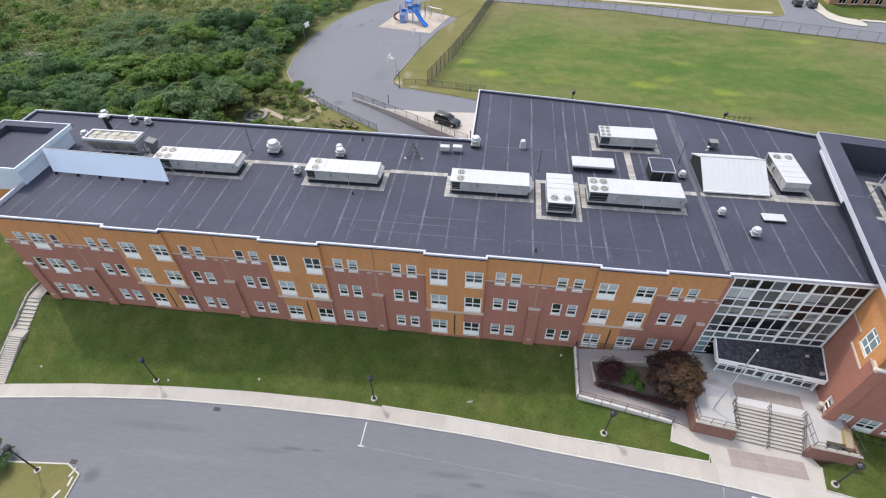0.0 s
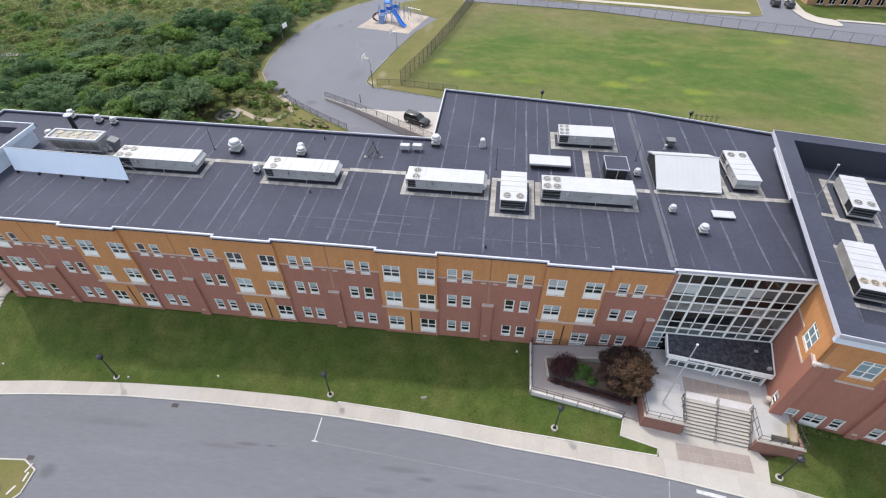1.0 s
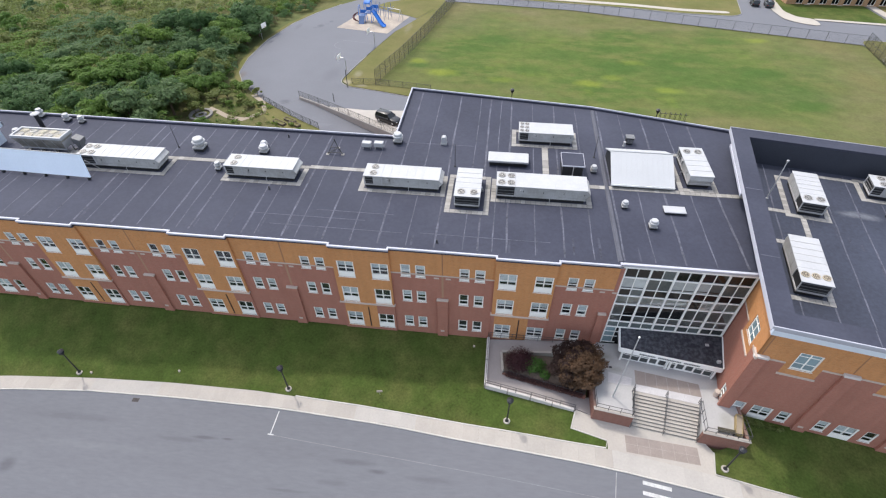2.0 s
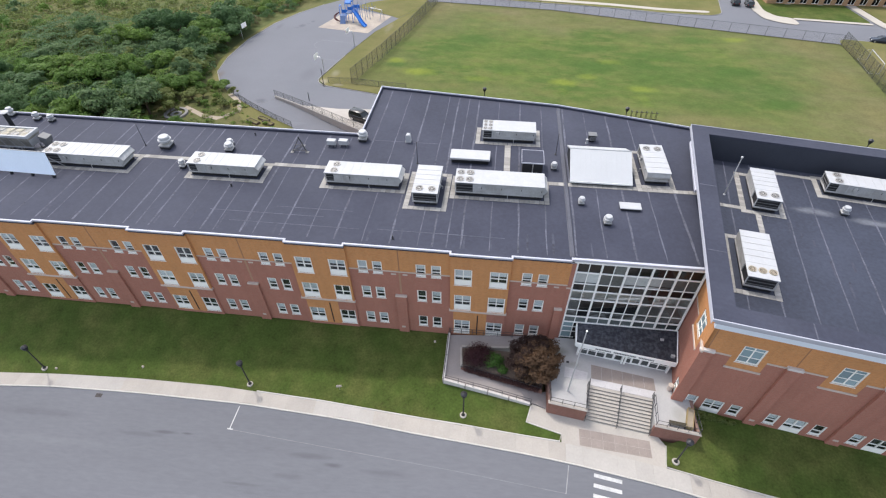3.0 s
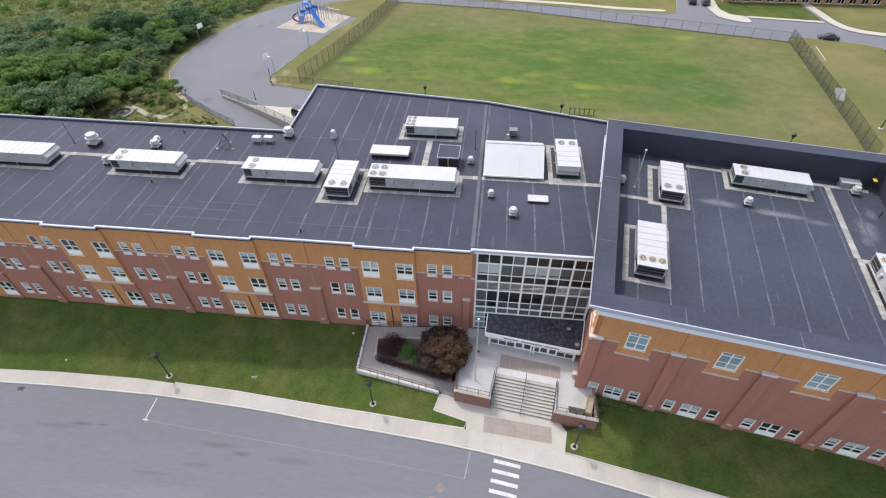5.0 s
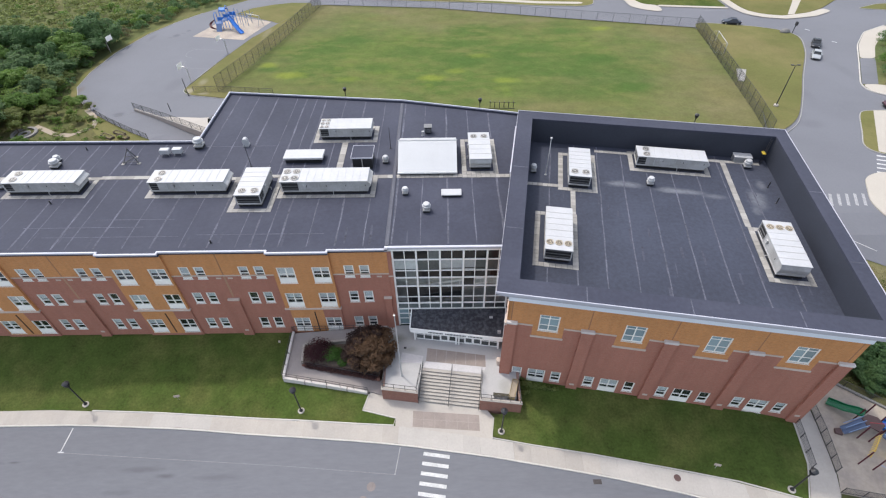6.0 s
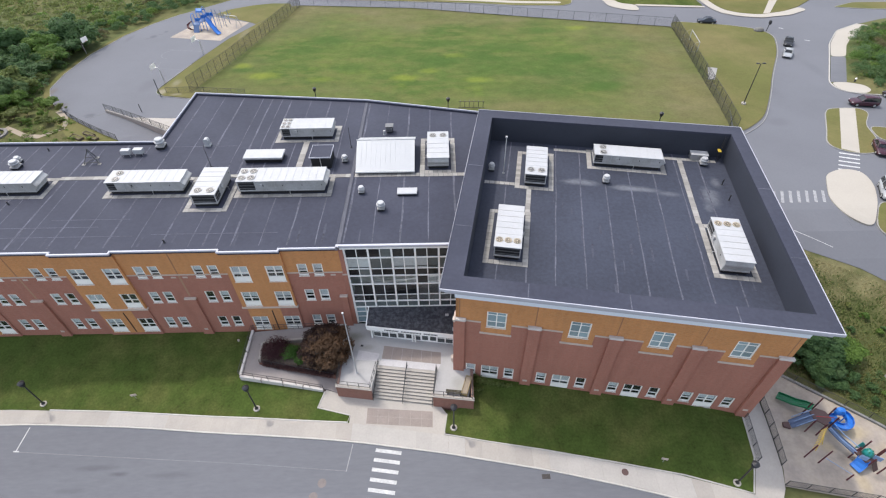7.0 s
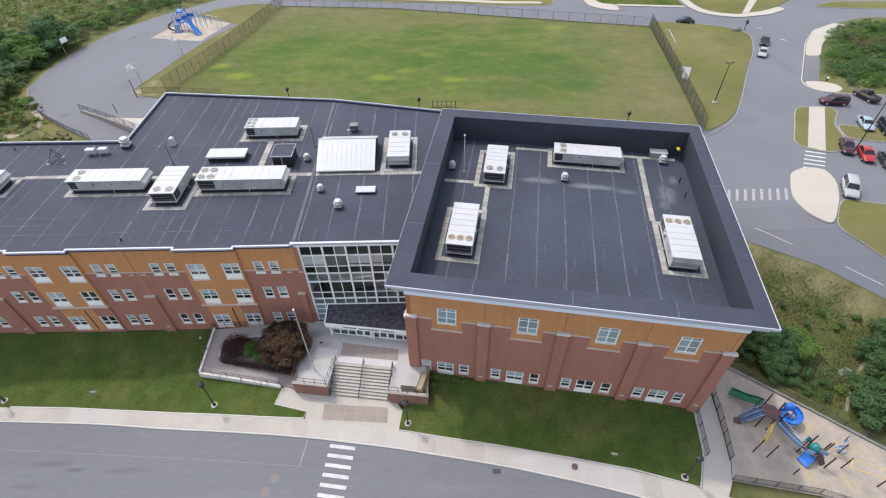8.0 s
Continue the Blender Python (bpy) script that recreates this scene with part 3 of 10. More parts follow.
def drape(poly, lift, step=2.0, depth=0.0):
    """A polygon laid over the terrain, cut on a common grid. depth gives it an edge that goes down."""
    bm = bmesh.new()
    bm.faces.new([bm.verts.new((x, y, 0)) for x, y in poly])
    bmesh.ops.triangulate(bm, faces=bm.faces[:])
    for ax in (0, 1):
        lo, hi = min(p[ax] for p in poly), max(p[ax] for p in poly)
        s = step if hi - lo < 160 else step * 2
        for k in range(math.ceil(lo / s), math.floor(hi / s) + 1):
            co = [0, 0, 0]
            co[ax] = k * s
            no = [0, 0, 0]
            no[ax] = 1
            bmesh.ops.bisect_plane(bm, geom=bm.verts[:] + bm.edges[:] + bm.faces[:], plane_co=co, plane_no=no, dist=1e-5)
    if depth:
        edges = [e for e in bm.edges if e.is_boundary]
        made = bmesh.ops.extrude_edge_only(bm, edges=edges)["geom"]
        low = {v for v in made if isinstance(v, bmesh.types.BMVert)}
    else:
        low = set()
    for v in bm.verts:
        v.co.z = height(v.co.x, v.co.y) + lift - (depth if v in low else 0)
    bm.normal_update()
    for f in bm.faces:
        if f.normal.z < -1e-3:
            f.normal_flip()
    g = Geo()
    bm.verts.index_update()
    g.v = [tuple(v.co) for v in bm.verts]
    g.f = [tuple(v.index for v in f.verts) for f in bm.faces]
    bm.free()
    return g


def kerb_line(pts, width, top, down=0.25, closed=False):
    """A kerb along a line in plan, its top at the given lift over the terrain."""
    pts = [Vector((x, y)) for x, y in pts]
    fine = []
    for a, b in zip(pts, pts[1:] + ([pts[0]] if closed else [])):
        n = max(1, int((b - a).length / 2.0))
        fine += [a.lerp(b, i / n) for i in range(n)]
    if not closed:
        fine.append(pts[-1])
    g, rings = Geo(), []
    for i, p in enumerate(fine):
        q = fine[(i + 1) % len(fine)] if closed or i + 1 < len(fine) else p
        o = fine[i - 1] if closed or i else p
        d = (q - o).normalized()
        s = Vector((-d.y, d.x)) * width / 2
        z = height(p.x, p.y) + top
        l, r = p + s, p - s
        l2, r2 = p + s * 0.75, p - s * 0.75
        rings.append([(l.x, l.y, z - down), (r.x, r.y, z - down), (r.x, r.y, z - 0.03), (r2.x, r2.y, z), (l2.x, l2.y, z), (l.x, l.y, z - 0.03)])
    if closed:
        rings.append(rings[0])
    g.ring(rings, cap=not closed)
    return g


def bowed(poly, reach, closed=True):
    """The same outline with its corners rounded off."""
    ps, out = [Vector(p) for p in poly], []
    for i, p in enumerate(ps):
        if not closed and i in (0, len(ps) - 1):
            out.append(tuple(p))
            continue
        o, q = ps[i - 1], ps[(i + 1) % len(ps)]
        a, b = p + (o - p) * min(reach / (o - p).length, 0.45), p + (q - p) * min(reach / (q - p).length, 0.45)
        out += [tuple(a * (1 - f) ** 2 + p * (2 * f * (1 - f)) + b * f * f) for f in (0, 0.25, 0.5, 0.75, 1)]
    return out


def ground_piece(name, poly, mat, lift, label, category, depth=0.0, kind="structure", bow=0.0):
    poly = bowed(poly, bow) if bow else poly
    return solid(name, drape(poly, lift, depth=depth), mat, label, category, kind)


# one sheet out to the horizon
xs = [-3000, -1500, -800, -500, -350] + [-250 + 4 * i for i in range(121)] + [350, 500, 800, 1500, 3000]
ys = [-3000, -1500, -800, -400, -200, -120] + [-80 + 4 * i for i in range(81)] + [320, 500, 800, 1500, 3000]
g = Geo()
g.v = [(x, y, height(x, y) - (0.6 if -120 < x < 43 and -40 < y < 1 else (2.2 if -50 < x < -24 and table(RAMPSIDE, x) + 1 < y < table(RETAIN, x) + 7 else 0.12))) for y in ys for x in xs]
nx = len(xs)
g.f = [(j * nx + i, j * nx + i + 1, (j + 1) * nx + i + 1, (j + 1) * nx + i) for j in range(len(ys) - 1) for i in range(nx - 1)]
solid("ground", g, M_WILD, "wild green and brown scrub ground around the school", "ground", "structure")

# front street, pavement and lawns
street = [(x, table(WALK_OUTER, x)) for x in range(-140, 91, 5)]
ground_piece("road", [(-140, -80), (90, -80)] + street[::-1], M_ASPHALT, 0.0, "worn grey asphalt street curving past the school", "road")
lawn_edge = [(x, table(WALK_INNER, x) - 0.04) for x in range(-125, 1, 2)]
ground_piece("lawn", [(-125, 30)] + [(x, y) for x, y in lawn_edge] + [(1.1, -11.6), (1.1, -10.7), (-2.6, -9.75), (-2.1, -7.9), (-12.2, -6.2), (-12.2, 0.6), (-82, 0.6), (-82, 30)], M_LAWN, 0.12,
             "mown green lawn sloping from the long wing", "lawn")
ground_piece("lawn.east", [(11.6, -12.9)] + [(x, table(WALK_INNER, x)) for x in (15, 20, 25, 30, 35, 40, 42.2)] + [(43.6, -16.2), (44.1, -11.8), (43.9, -10.5), (15.0, -5.4), (15.0, -9.6), (11.9, -10.9)], M_LAWN, 0.12,
             "mown green lawn below the gymnasium wing", "lawn")
bpy.data.objects["lawn.east"].name = "lawn.001"

pave = tagged(new("pavement"), "pale concrete pavement of long slabs beside the street", "pavement", "", "structure")
x = -100.0
while x < 60:
    x2 = x + 1.75
    quad = [(x, table(WALK_OUTER, x) + 0.16), (x2 - 0.007, table(WALK_OUTER, x2) + 0.16), (x2 - 0.007, table(WALK_INNER, x2)), (x, table(WALK_INNER, x))]
    g = Geo()
    top = [(px, py, height(px, py) + 0.13) for px, py in quad]
    g.add(top + [(a, b, c - 0.3) for a, b, c in top], [(0, 1, 2, 3), (4, 5, 1, 0), (5, 6, 2, 1), (6, 7, 3, 2), (7, 4, 0, 3)])
    part("slab", g, M_CONCRETEPALE if -28 < x < -21 or 0.5 < x < 12.3 or 21.6 < x < 36 or -60 < x < -52 else M_CONCRETE, pave)
    x = x2
solid("kerb", kerb_line([(x, table(WALK_OUTER, x) + 0.07) for x in range(-120, 80, 3)], 0.18, 0.14), M_CURB, "pale granite kerb along the front street", "kerb", "structure")
solid("kerb", kerb_line([(x, table(WALK_INNER, x) + 0.06) for x in range(-34, 0, 2)] + [(0.9, -11.55), (1.1, -10.75), (-2.65, -9.8), (-2.1, -7.9)], 0.14, 0.2), M_CURB, "low concrete edging of the lawn beside the pavement", "kerb", "structure")
solid("kerb", kerb_line([(11.9, -10.9), (11.55, -13.1), (16, -13.95), (22, -14.95), (30, -16.5), (36, -17.75), (42.2, -19.6), (43.6, -16.2), (44.1, -12.0)], 0.14, 0.2), M_CURB,
      "low concrete edging round the gymnasium lawn", "kerb", "structure")


def stripe(name, pts, width, mat, label):
    """A painted line on a road."""
    a, b = Vector(pts[0]), Vector(pts[1])
    d = (b - a).normalized()
    s = Vector((-d.y, d.x)) * width / 2
    poly = [tuple(a - s), tuple(b - s), tuple(b + s), tuple(a + s)]
    return solid(name, drape(poly, 0.012, 1.0), mat, label, "road marking", "structure")


for k in range(9):
    yy = -14.75 - 0.98 * k
    stripe("crosswalk_bar", ((4.25 - 0.12 * k, yy + 0.16), (7.0 - 0.12 * k, yy - 0.24)), 0.37, M_LINE, "white zebra crossing bar on the street")
stripe("parking_line", ((-35.4, -10.8), (-35.5, -13.5)), 0.12, M_LINE, "white parking line on the street")
stripe("parking_line", ((-35.8, -13.45), (-35.1, -13.5)), 0.14, M_LINE, "white parking line end bar")
stripe("parking_line", ((1.75, -13.9), (1.35, -16.7)), 0.1, M_WORN, "faded white parking line on the street")

stripe("parking_line", ((-35.1, -13.55), (1.3, -16.65)), 0.06, M_FADED, "faint worn line along the parking lane")

# street islands at the far left front
ISLAND = [(-90, -19.5), (-73.6, -18.9), (-67.3, -18.5), (-65.4, -19.4), (-65.4, -21.8), (-69, -26), (-90, -28)]
ground_piece("lawn", ISLAND, M_DRYGRASS, 0.12, "dry grass island with a dirt edge in the street", "lawn")
solid("kerb", kerb_line(ISLAND, 0.18, 0.15, closed=True), M_CURB, "granite kerb round the grass island", "kerb", "structure")

# yard behind: blacktop, ramp, field, roads
ground_piece("delivery_ramp", [(-27.2, 21.0), (-27.0, 34.3)] + [(x, y - 0.04) for x, y in RETAIN[4::-1]] + [(-54.4, 43.0), (-46.7, 37.4), (-38, 30.5)], M_ASPHALTOLD, 0.0, "grey asphalt delivery ramp sinking along a retaining wall", "ramp")
ground_piece("blacktop", [(-26, 34.4)] + [(x, y + 0.04) for x, y in RETAIN[4::-1]] + [(-54.4, 43.0), (-60.7, 49.4), (-64.6, 53.6), (-67.6, 58.8), (-68.9, 66.5), (-69.0, 77.5), (-66.9, 90), (-63.5, 99), (-59, 107), (-46, 124), (-20, 128), (-12, 118),
              (-29.5, 112.5), (-36, 96.5), (-39.9, 87), (-43, 72), (-45.2, 59), (-45.3, 56.6), (-43.3, 54.2), (-36, 52.6), (-26, 50), (-26, 36)], M_ASPHALTOLD, 0.0,
             "sun-bleached grey asphalt schoolyard with court markings", "schoolyard")
ground_piece("lawn", [(-49.6, 106.0), (-46.5, 110.6), (-41.3, 113.8), (-36.4, 115.4), (-31.0, 115.0), (-29.9, 112.2), (-36.1, 97.2), (-38.1, 98.8)], M_DRYGRASS, 0.055, "dry grass wedge between schoolyard and field", "lawn")
ground_piece("yard_verge", [(-45, 58), (-45, 56.8), (-43, 54.6), (-36, 53), (-26.5, 50.4), (-26.5, 54), (-37.8, 55.8), (-28.4, 106), (-27.8, 113), (-30, 112), (-36, 97), (-39.7, 87), (-42.8, 72)], M_DRYGRASS, 0.06,
             "dry grass verge between the yard and the field fence", "lawn")
ground_piece("sports_field", [(-37.8, 55.8), (-27, 54.3), (-27, 30), (20, 22), (52, 17), (61.4, 36.2), (65.3, 46.5), (69.6, 89.3), (35, 99), (5, 108.2), (-27.6, 112.6), (-28.4, 106)], M_FIELD, 0.05,
             "large green sports field with yellowed worn patches", "field")
ground_piece("verge", [(61.4, 35.4), (69, 40.8), (74.5, 50), (80, 60), (87.2, 72), (91.5, 82), (90, 86.5), (84, 90), (71.2, 93.6), (69.6, 89.6), (65.3, 46.5)], M_DRYGRASS, 0.12,
             "dry yellowish grass verge beside the road", "lawn", bow=4.0)
solid("kerb", kerb_line(bowed([(60.6, 34.2), (66, 37.6), (69.4, 40.8), (74.8, 50), (80.3, 60), (87.5, 72), (91.8, 82), (90.2, 86.8), (84, 90.2), (71.2, 93.8)], 4.0, False), 0.14, 0.12), M_WORNKERB, "pale kerb round the grass verge", "kerb", "structure")
ground_piece("road", [(49.5, 17), (54, 14), (58.5, 10), (62.6, 8.3), (66.5, 6.7), (73.6, 2.3), (90, -8), (150, -42), (200, -42), (200, 150), (-60, 150), (-46, 124), (-27.6, 113.2), (5, 108.8), (35, 99.6), (69.6, 89.9),
              (69.6, 60), (60, 34), (52, 22)], M_ASPHALTOLD, 0.005, "grey asphalt road junction with islands behind the school", "road")

# ---- the long wing ----
PERIOD, ZROOF, ZTOP, ZBASE = 17.85, 12.15, 12.62, -2.6
BAYS = [-8.85 - PERIOD * k for k in range(4)]
PIERS = [-17.75 - PERIOD * k for k in range(4)]
WEST, EAST = -80.0, 0.55
WALL, BAY = 0.32, 0.08
HEADS = (10.08, 5.88, 1.25)

school = thing("school_wing", "long three-storey red and ochre brick wing, flat dark roof", "school building")


def wall_panel(x0, x1, z0, z1, y_face, holes, thick=0.35):
    """A wall in the xz plane, in one piece, with rectangular openings that go through it."""
    g, ids = Geo(), {}
    cx = sorted({x0, x1, *[h[0] for h in holes], *[h[1] for h in holes]})
    cz = sorted({z0, z1, *[h[2] for h in holes], *[h[3] for h in holes]})

    def full(i, k):
        if not (0 <= i < len(cx) - 1 and 0 <= k < len(cz) - 1):
            return False
        mx, mz = (cx[i] + cx[i + 1]) / 2, (cz[k] + cz[k + 1]) / 2
        return not any(h[0] < mx < h[1] and h[2] < mz < h[3] for h in holes)

    def at(i, k, s):
        if (i, k, s) not in ids:
            ids[i, k, s] = len(g.v)
            g.v.append((cx[i], y_face + thick * s, cz[k]))
        return ids[i, k, s]

    for i in range(len(cx) - 1):
        for k in range(len(cz) - 1):
            if full(i, k):
                g.f.append((at(i, k, 0), at(i + 1, k, 0), at(i + 1, k + 1, 0), at(i, k + 1, 0)))
                g.f.append((at(i, k + 1, 1), at(i + 1, k + 1, 1), at(i + 1, k, 1), at(i, k, 1)))
                for di, dk, a, b in ((-1, 0, (i, k + 1), (i, k)), (1, 0, (i + 1, k), (i + 1, k + 1)), (0, -1, (i, k), (i + 1, k)), (0, 1, (i + 1, k + 1), (i, k + 1))):
                    if not full(i + di, k + dk):
                        g.f.append((at(*a, 0), at(*a, 1), at(*b, 1), at(*b, 0)))
    return g


def window_meshes(w, h, panel, cols, teal=False):
    """The shared pieces of a window, from its lower left corner, outer face at y = 0."""
    t = 0.125
    z0 = panel if panel else t
    pitch = (w - 2 * t) / cols
    mid = z0 + (h - z0) * (0.36 if not teal else 0.33)
    bars = [z0, mid] + ([z0 + (h - z0) * 0.78] if teal else []) + [h - t]
    lights = [(t + pitch * c + (0.05 if c else 0), t + pitch * (c + 1) - (0.05 if c < cols - 1 else 0), a + 0.03, b - (0.03 if b < h - t else 0))
              for c in range(cols) for a, b in zip(bars, bars[1:])]
    out = {"frame": wall_panel(0, w, z0 - t, h, 0, lights, 0.12).mesh("window_frame", M_FRAME)}
    out["sill"] = Geo().box(-0.06, w + 0.06, -0.07, 0.14, -0.1, 0.0, 0.012).mesh("window_sill", M_PANEL)
    out["panel"] = Geo().box(0.0, w, -0.01, 0.1, 0.001, panel - t, 0.01).mesh("window_panel", M_PANEL) if panel else None
    lo = Geo().box(0.02, pitch - 0.02, 0.05, 0.062, 0.02, mid - z0 - 0.01)
    hi = Geo().box(0.02, pitch - 0.02, 0.05, 0.062, 0.0, h - t - mid - 0.01)
    glass = M_TEAL if teal else M_GLASS
    out["lo"], out["hi"] = lo.mesh("pane", glass), hi.mesh("pane", glass)
    full = h - t - z0
    # one board per window, its dark colour replaces the room's shade
    out["room"] = Geo().box(0.0, w, 0.3, 0.32, -0.05, h + 0.05).mesh("painted_gloom_board", M_ROOM)
    out["blind"] = [Geo().box(0.03, pitch - 0.03, 0.12, 0.13, full * (1 - f), full).mesh("blind", M_BLIND) for f in (0.42, 0.5, 0.8)]
    out.update(w=w, h=h, z0=z0, mid=mid, pitch=pitch, t=t, cols=cols, teal=teal)
    return out


LARGE = window_meshes(1.93, 2.52, 0.78, 2)
SMALL = window_meshes(1.1, 1.92, 0.2, 1)
TEALWIN = window_meshes(2.0, 2.5, 0.0, 2, True)
rng = random.Random(4)


def put_window(parent, kit, x, z, y, turn=None, blind=None):
    """Hangs one window in its opening, with its own blinds."""
    at = Matrix.Translation((x, y + 0.06, z))
    if turn is not None:
        at = turn @ at
    win = part("window", kit["frame"], None, parent, "white-framed window", m=at)
    part("window_sill", kit["sill"], None, win)
    if kit["panel"]:
        part("window_panel", kit["panel"], None, win, "white panel under the panes")
    for c in range(kit["cols"]):
        px = kit["t"] + kit["pitch"] * c
        for key, pz in (("lo", kit["z0"]), ("hi", kit["mid"])):
            part("pane", kit[key], None, win, m=Matrix.Translation((px, 0, pz))).visible_shadow = False
    if not kit["teal"]:
        part("interior", kit["room"], None, win, "near-black board standing in for the dim room")
        f = blind if blind is not None else rng.choice((0, 0, 0, 1, 1, 1, 2, 2, None, None, None))
        if f is not None:
            for c in range(kit["cols"]):
                part("blind", kit["blind"][f], None, win, "pale lowered blind", m=Matrix.Translation((kit["t"] + kit["pitch"] * c, 0, kit["z0"])))
    return win


def storey_windows(xs_small, xs_large):
    """Openings on all three floors: (kit, x, z)."""
    made = []
    for head in HEADS:
        made += [(SMALL, x, head - 1.92) for x in xs_small] + [(LARGE, x, head - 2.52) for x in xs_large]
    return made


def facade(x0, x1, face, wins, ochre_from, ochre_lower=None):
    holes = [(x, x + k["w"], z, z + k["h"]) for k, x, z in wins]
    def within(a, b):
        return [h for h in holes if h[3] > a and h[2] < b]
    def clip(hs, a, b):
        return [(p, q, max(r, a), min(s, b)) for p, q, r, s in hs]
    bands = [(ZBASE, ochre_from, M_BRICK, "brick_wall"), (ochre_from, ZTOP - 0.203, M_OCHRE, "ochre_wall")]
    for a, b, m, n in bands:
        part(n, wall_panel(x0, x1, a, b, face, clip(within(a, b), a, b)), m, school)
    for k, x, z in wins:
        put_window(school, k, x, z, face)


# plain stretches on both sides of each pier, and the bays between
edges = [EAST]
for b in BAYS:
    edges += [b + 3.22, b - 3.22]
edges.append(WEST)
for i in range(0, len(edges), 2):
    x1, x0 = edges[i], edges[i + 1]
    small, large = [], []
    for p in PIERS:
        if x0 < p < x1:
            if p - x0 > 4 and p > -70:
                small += [p + 1.8 + 0.05, p + 3.55, p - 1.8 - 1.1 - 0.1, p - 3.55 - 1.1]
            else:
                small += [p + 1.85, p + 3.55, p - 2.75, p - 7.1]
                large += [p - 5.35]
    if i == 0:
        small += [-4.35, -2.65]
    facade(x0, x1, WALL, storey_windows(small, large), 8.62)
    part("stone_band", Geo().box(x0, x1, WALL - 0.05, WALL - 0.002, 8.62, 8.78), M_STONE, school, "pale cast stone band")
for b in BAYS:
    x0, x1 = b - 3.22, b + 3.22
    wins = storey_windows([], [b - 2.77, b + 1.07])
    holes = [(x, x + k["w"], z, z + k["h"]) for k, x, z in wins]
    up, low = [h for h in holes if h[2] > 2.6], [h for h in holes if h[2] < 2.6]
    part("ochre_wall", wall_panel(x0, x1, 3.2, ZTOP - 0.203, BAY, up, 0.55), M_OCHRE, school)
    lx0, lx1 = b - 2.85, b + 1.07
    inner = [h for h in low if h[0] < b]
    part("ochre_wall", wall_panel(lx0, lx1, -1.5, 2.98, BAY + 0.1, [(max(p, lx0), min(q, lx1), r, s) for p, q, r, s in inner], 0.5), M_OCHRE, school)
    part("brick_wall", wall_panel(x0, x1, ZBASE, 2.98, BAY + 0.1, [(lx0, lx1, -1.5, 2.98)] + [h for h in low if h[0] > b], 0.5), M_BRICK, school)
    part("stone_band", Geo().box(x0 - 0.12, x1 + 0.12, BAY - 0.12, BAY + 0.3, 2.98, 3.2, 0.03), M_STONE, school, "pale cast stone sill course")
    part("slot", Geo().box(b - 0.05, b + 0.09, BAY + 0.06, BAY + 0.097, -1.3, 2.4, 0.01), M_DECKBROWN, school, "dark slot between the ground floor windows")
    for k, x, z in wins:
        put_window(school, k, x, z, BAY if z > 2.6 else BAY + 0.1)

# piers with stone caps
for p in PIERS + [0.12, -79.35]:
    w = 0.4 if p > 0 else (0.62 if p > WEST + 2 else 0.6)
    pier = part("pier", Geo().box(p - w, p + w, WALL - 0.27, WALL - 0.002, ZBASE, 4.7, 0.015), M_BRICK, school, "brick pier")
    part("pier_cap", Geo().box(p - w - 0.06, p + w + 0.06, WALL - 0.33, WALL - 0.002, 4.7, 4.94, 0.03), M_STONE, pier, "pale stone pier cap")
    for z in (-1.0,):
        part("stone_block", Geo().box(p - 0.25, p + 0.2, WALL - 0.295, WALL - 0.275, z, z + 0.3), M_STONE, pier, "small pale stone block")
    for s in (-0.95, 0.35):
        part("stone_block", Geo().box(p + s, p + s + 0.55, WALL - 0.03, WALL - 0.003, 8.16, 8.38), M_STONE, school, "small pale stone block")
    if w > 0.61:
        part("control_joint", Geo().box(p - 0.07, p + 0.07, WALL - 0.012, WALL - 0.003, 8.8, 12.2), M_JOINT, school, "vertical brick joint")
        part("control_joint", Geo().box(p - 0.12, p + 0.12, WALL - 0.012, WALL - 0.003, 5.05, 8.59), M_STRIP, school, "narrow tan brick strip")

# roof deck, back and side walls
ROOF = [(WEST, 0.45), (14.4, 0.7), (18.5, 24.4), (23.0, 24.2), (23.0, 26.9), (0.5, 32.6), (-26.6, 36.0), (-26.7, 21.8), (-90.5, 22.6), (-90.5, 14.0), (WEST, 14.0)]
part("roof", Geo().slab(ROOF, ZROOF - 0.4, ZROOF), M_ROOF, school, "dark grey membrane roof with pale seams")
for (ax, ay), (bx, by) in zip(ROOF[2:], ROOF[3:] + ROOF[:1]):
    d = Vector((bx - ax, by - ay)).normalized()
    n = Vector((-d.y, d.x)) * 0.35
    g = Geo().slab([(ax, ay), (bx, by), (bx + n.x, by + n.y), (ax + n.x, ay + n.y)], ZBASE, ZROOF - 0.41)
    part("brick_wall", g, M_BRICK, school)


def coping(pts, z0, z1, width):
    """White metal edge trim along a line, mitred at its corners."""
    ps = [Vector(p) for p in pts]
    rings = []
    for i, p in enumerate(ps):
        d0 = (p - ps[i - 1]).normalized() if i else (ps[1] - p).normalized()
        d1 = (ps[i + 1] - p).normalized() if i + 1 < len(ps) else d0
        n0, n1 = Vector((-d0.y, d0.x)), Vector((-d1.y, d1.x))
        m = (n0 + n1).normalized()
        m = m / max(0.3, m.dot(n0))
        q = p + m * width
        rings.append([(p.x, p.y, z0), (p.x, p.y, z1 - 0.02), (p.x + m.x * 0.03, p.y + m.y * 0.03, z1), (q.x, q.y, z1), (q.x, q.y, z0)])
    return Geo().ring([list(reversed(r)) for r in rings])


def parapet_back(x0, x1, y0):
    """The membrane turned up behind the roof edge."""
    part("parapet", Geo().box(x0, x1, y0, 0.78, ZROOF - 0.05, ZTOP - 0.1), M_ROOF, school, "dark membrane turned up behind the roof edge")


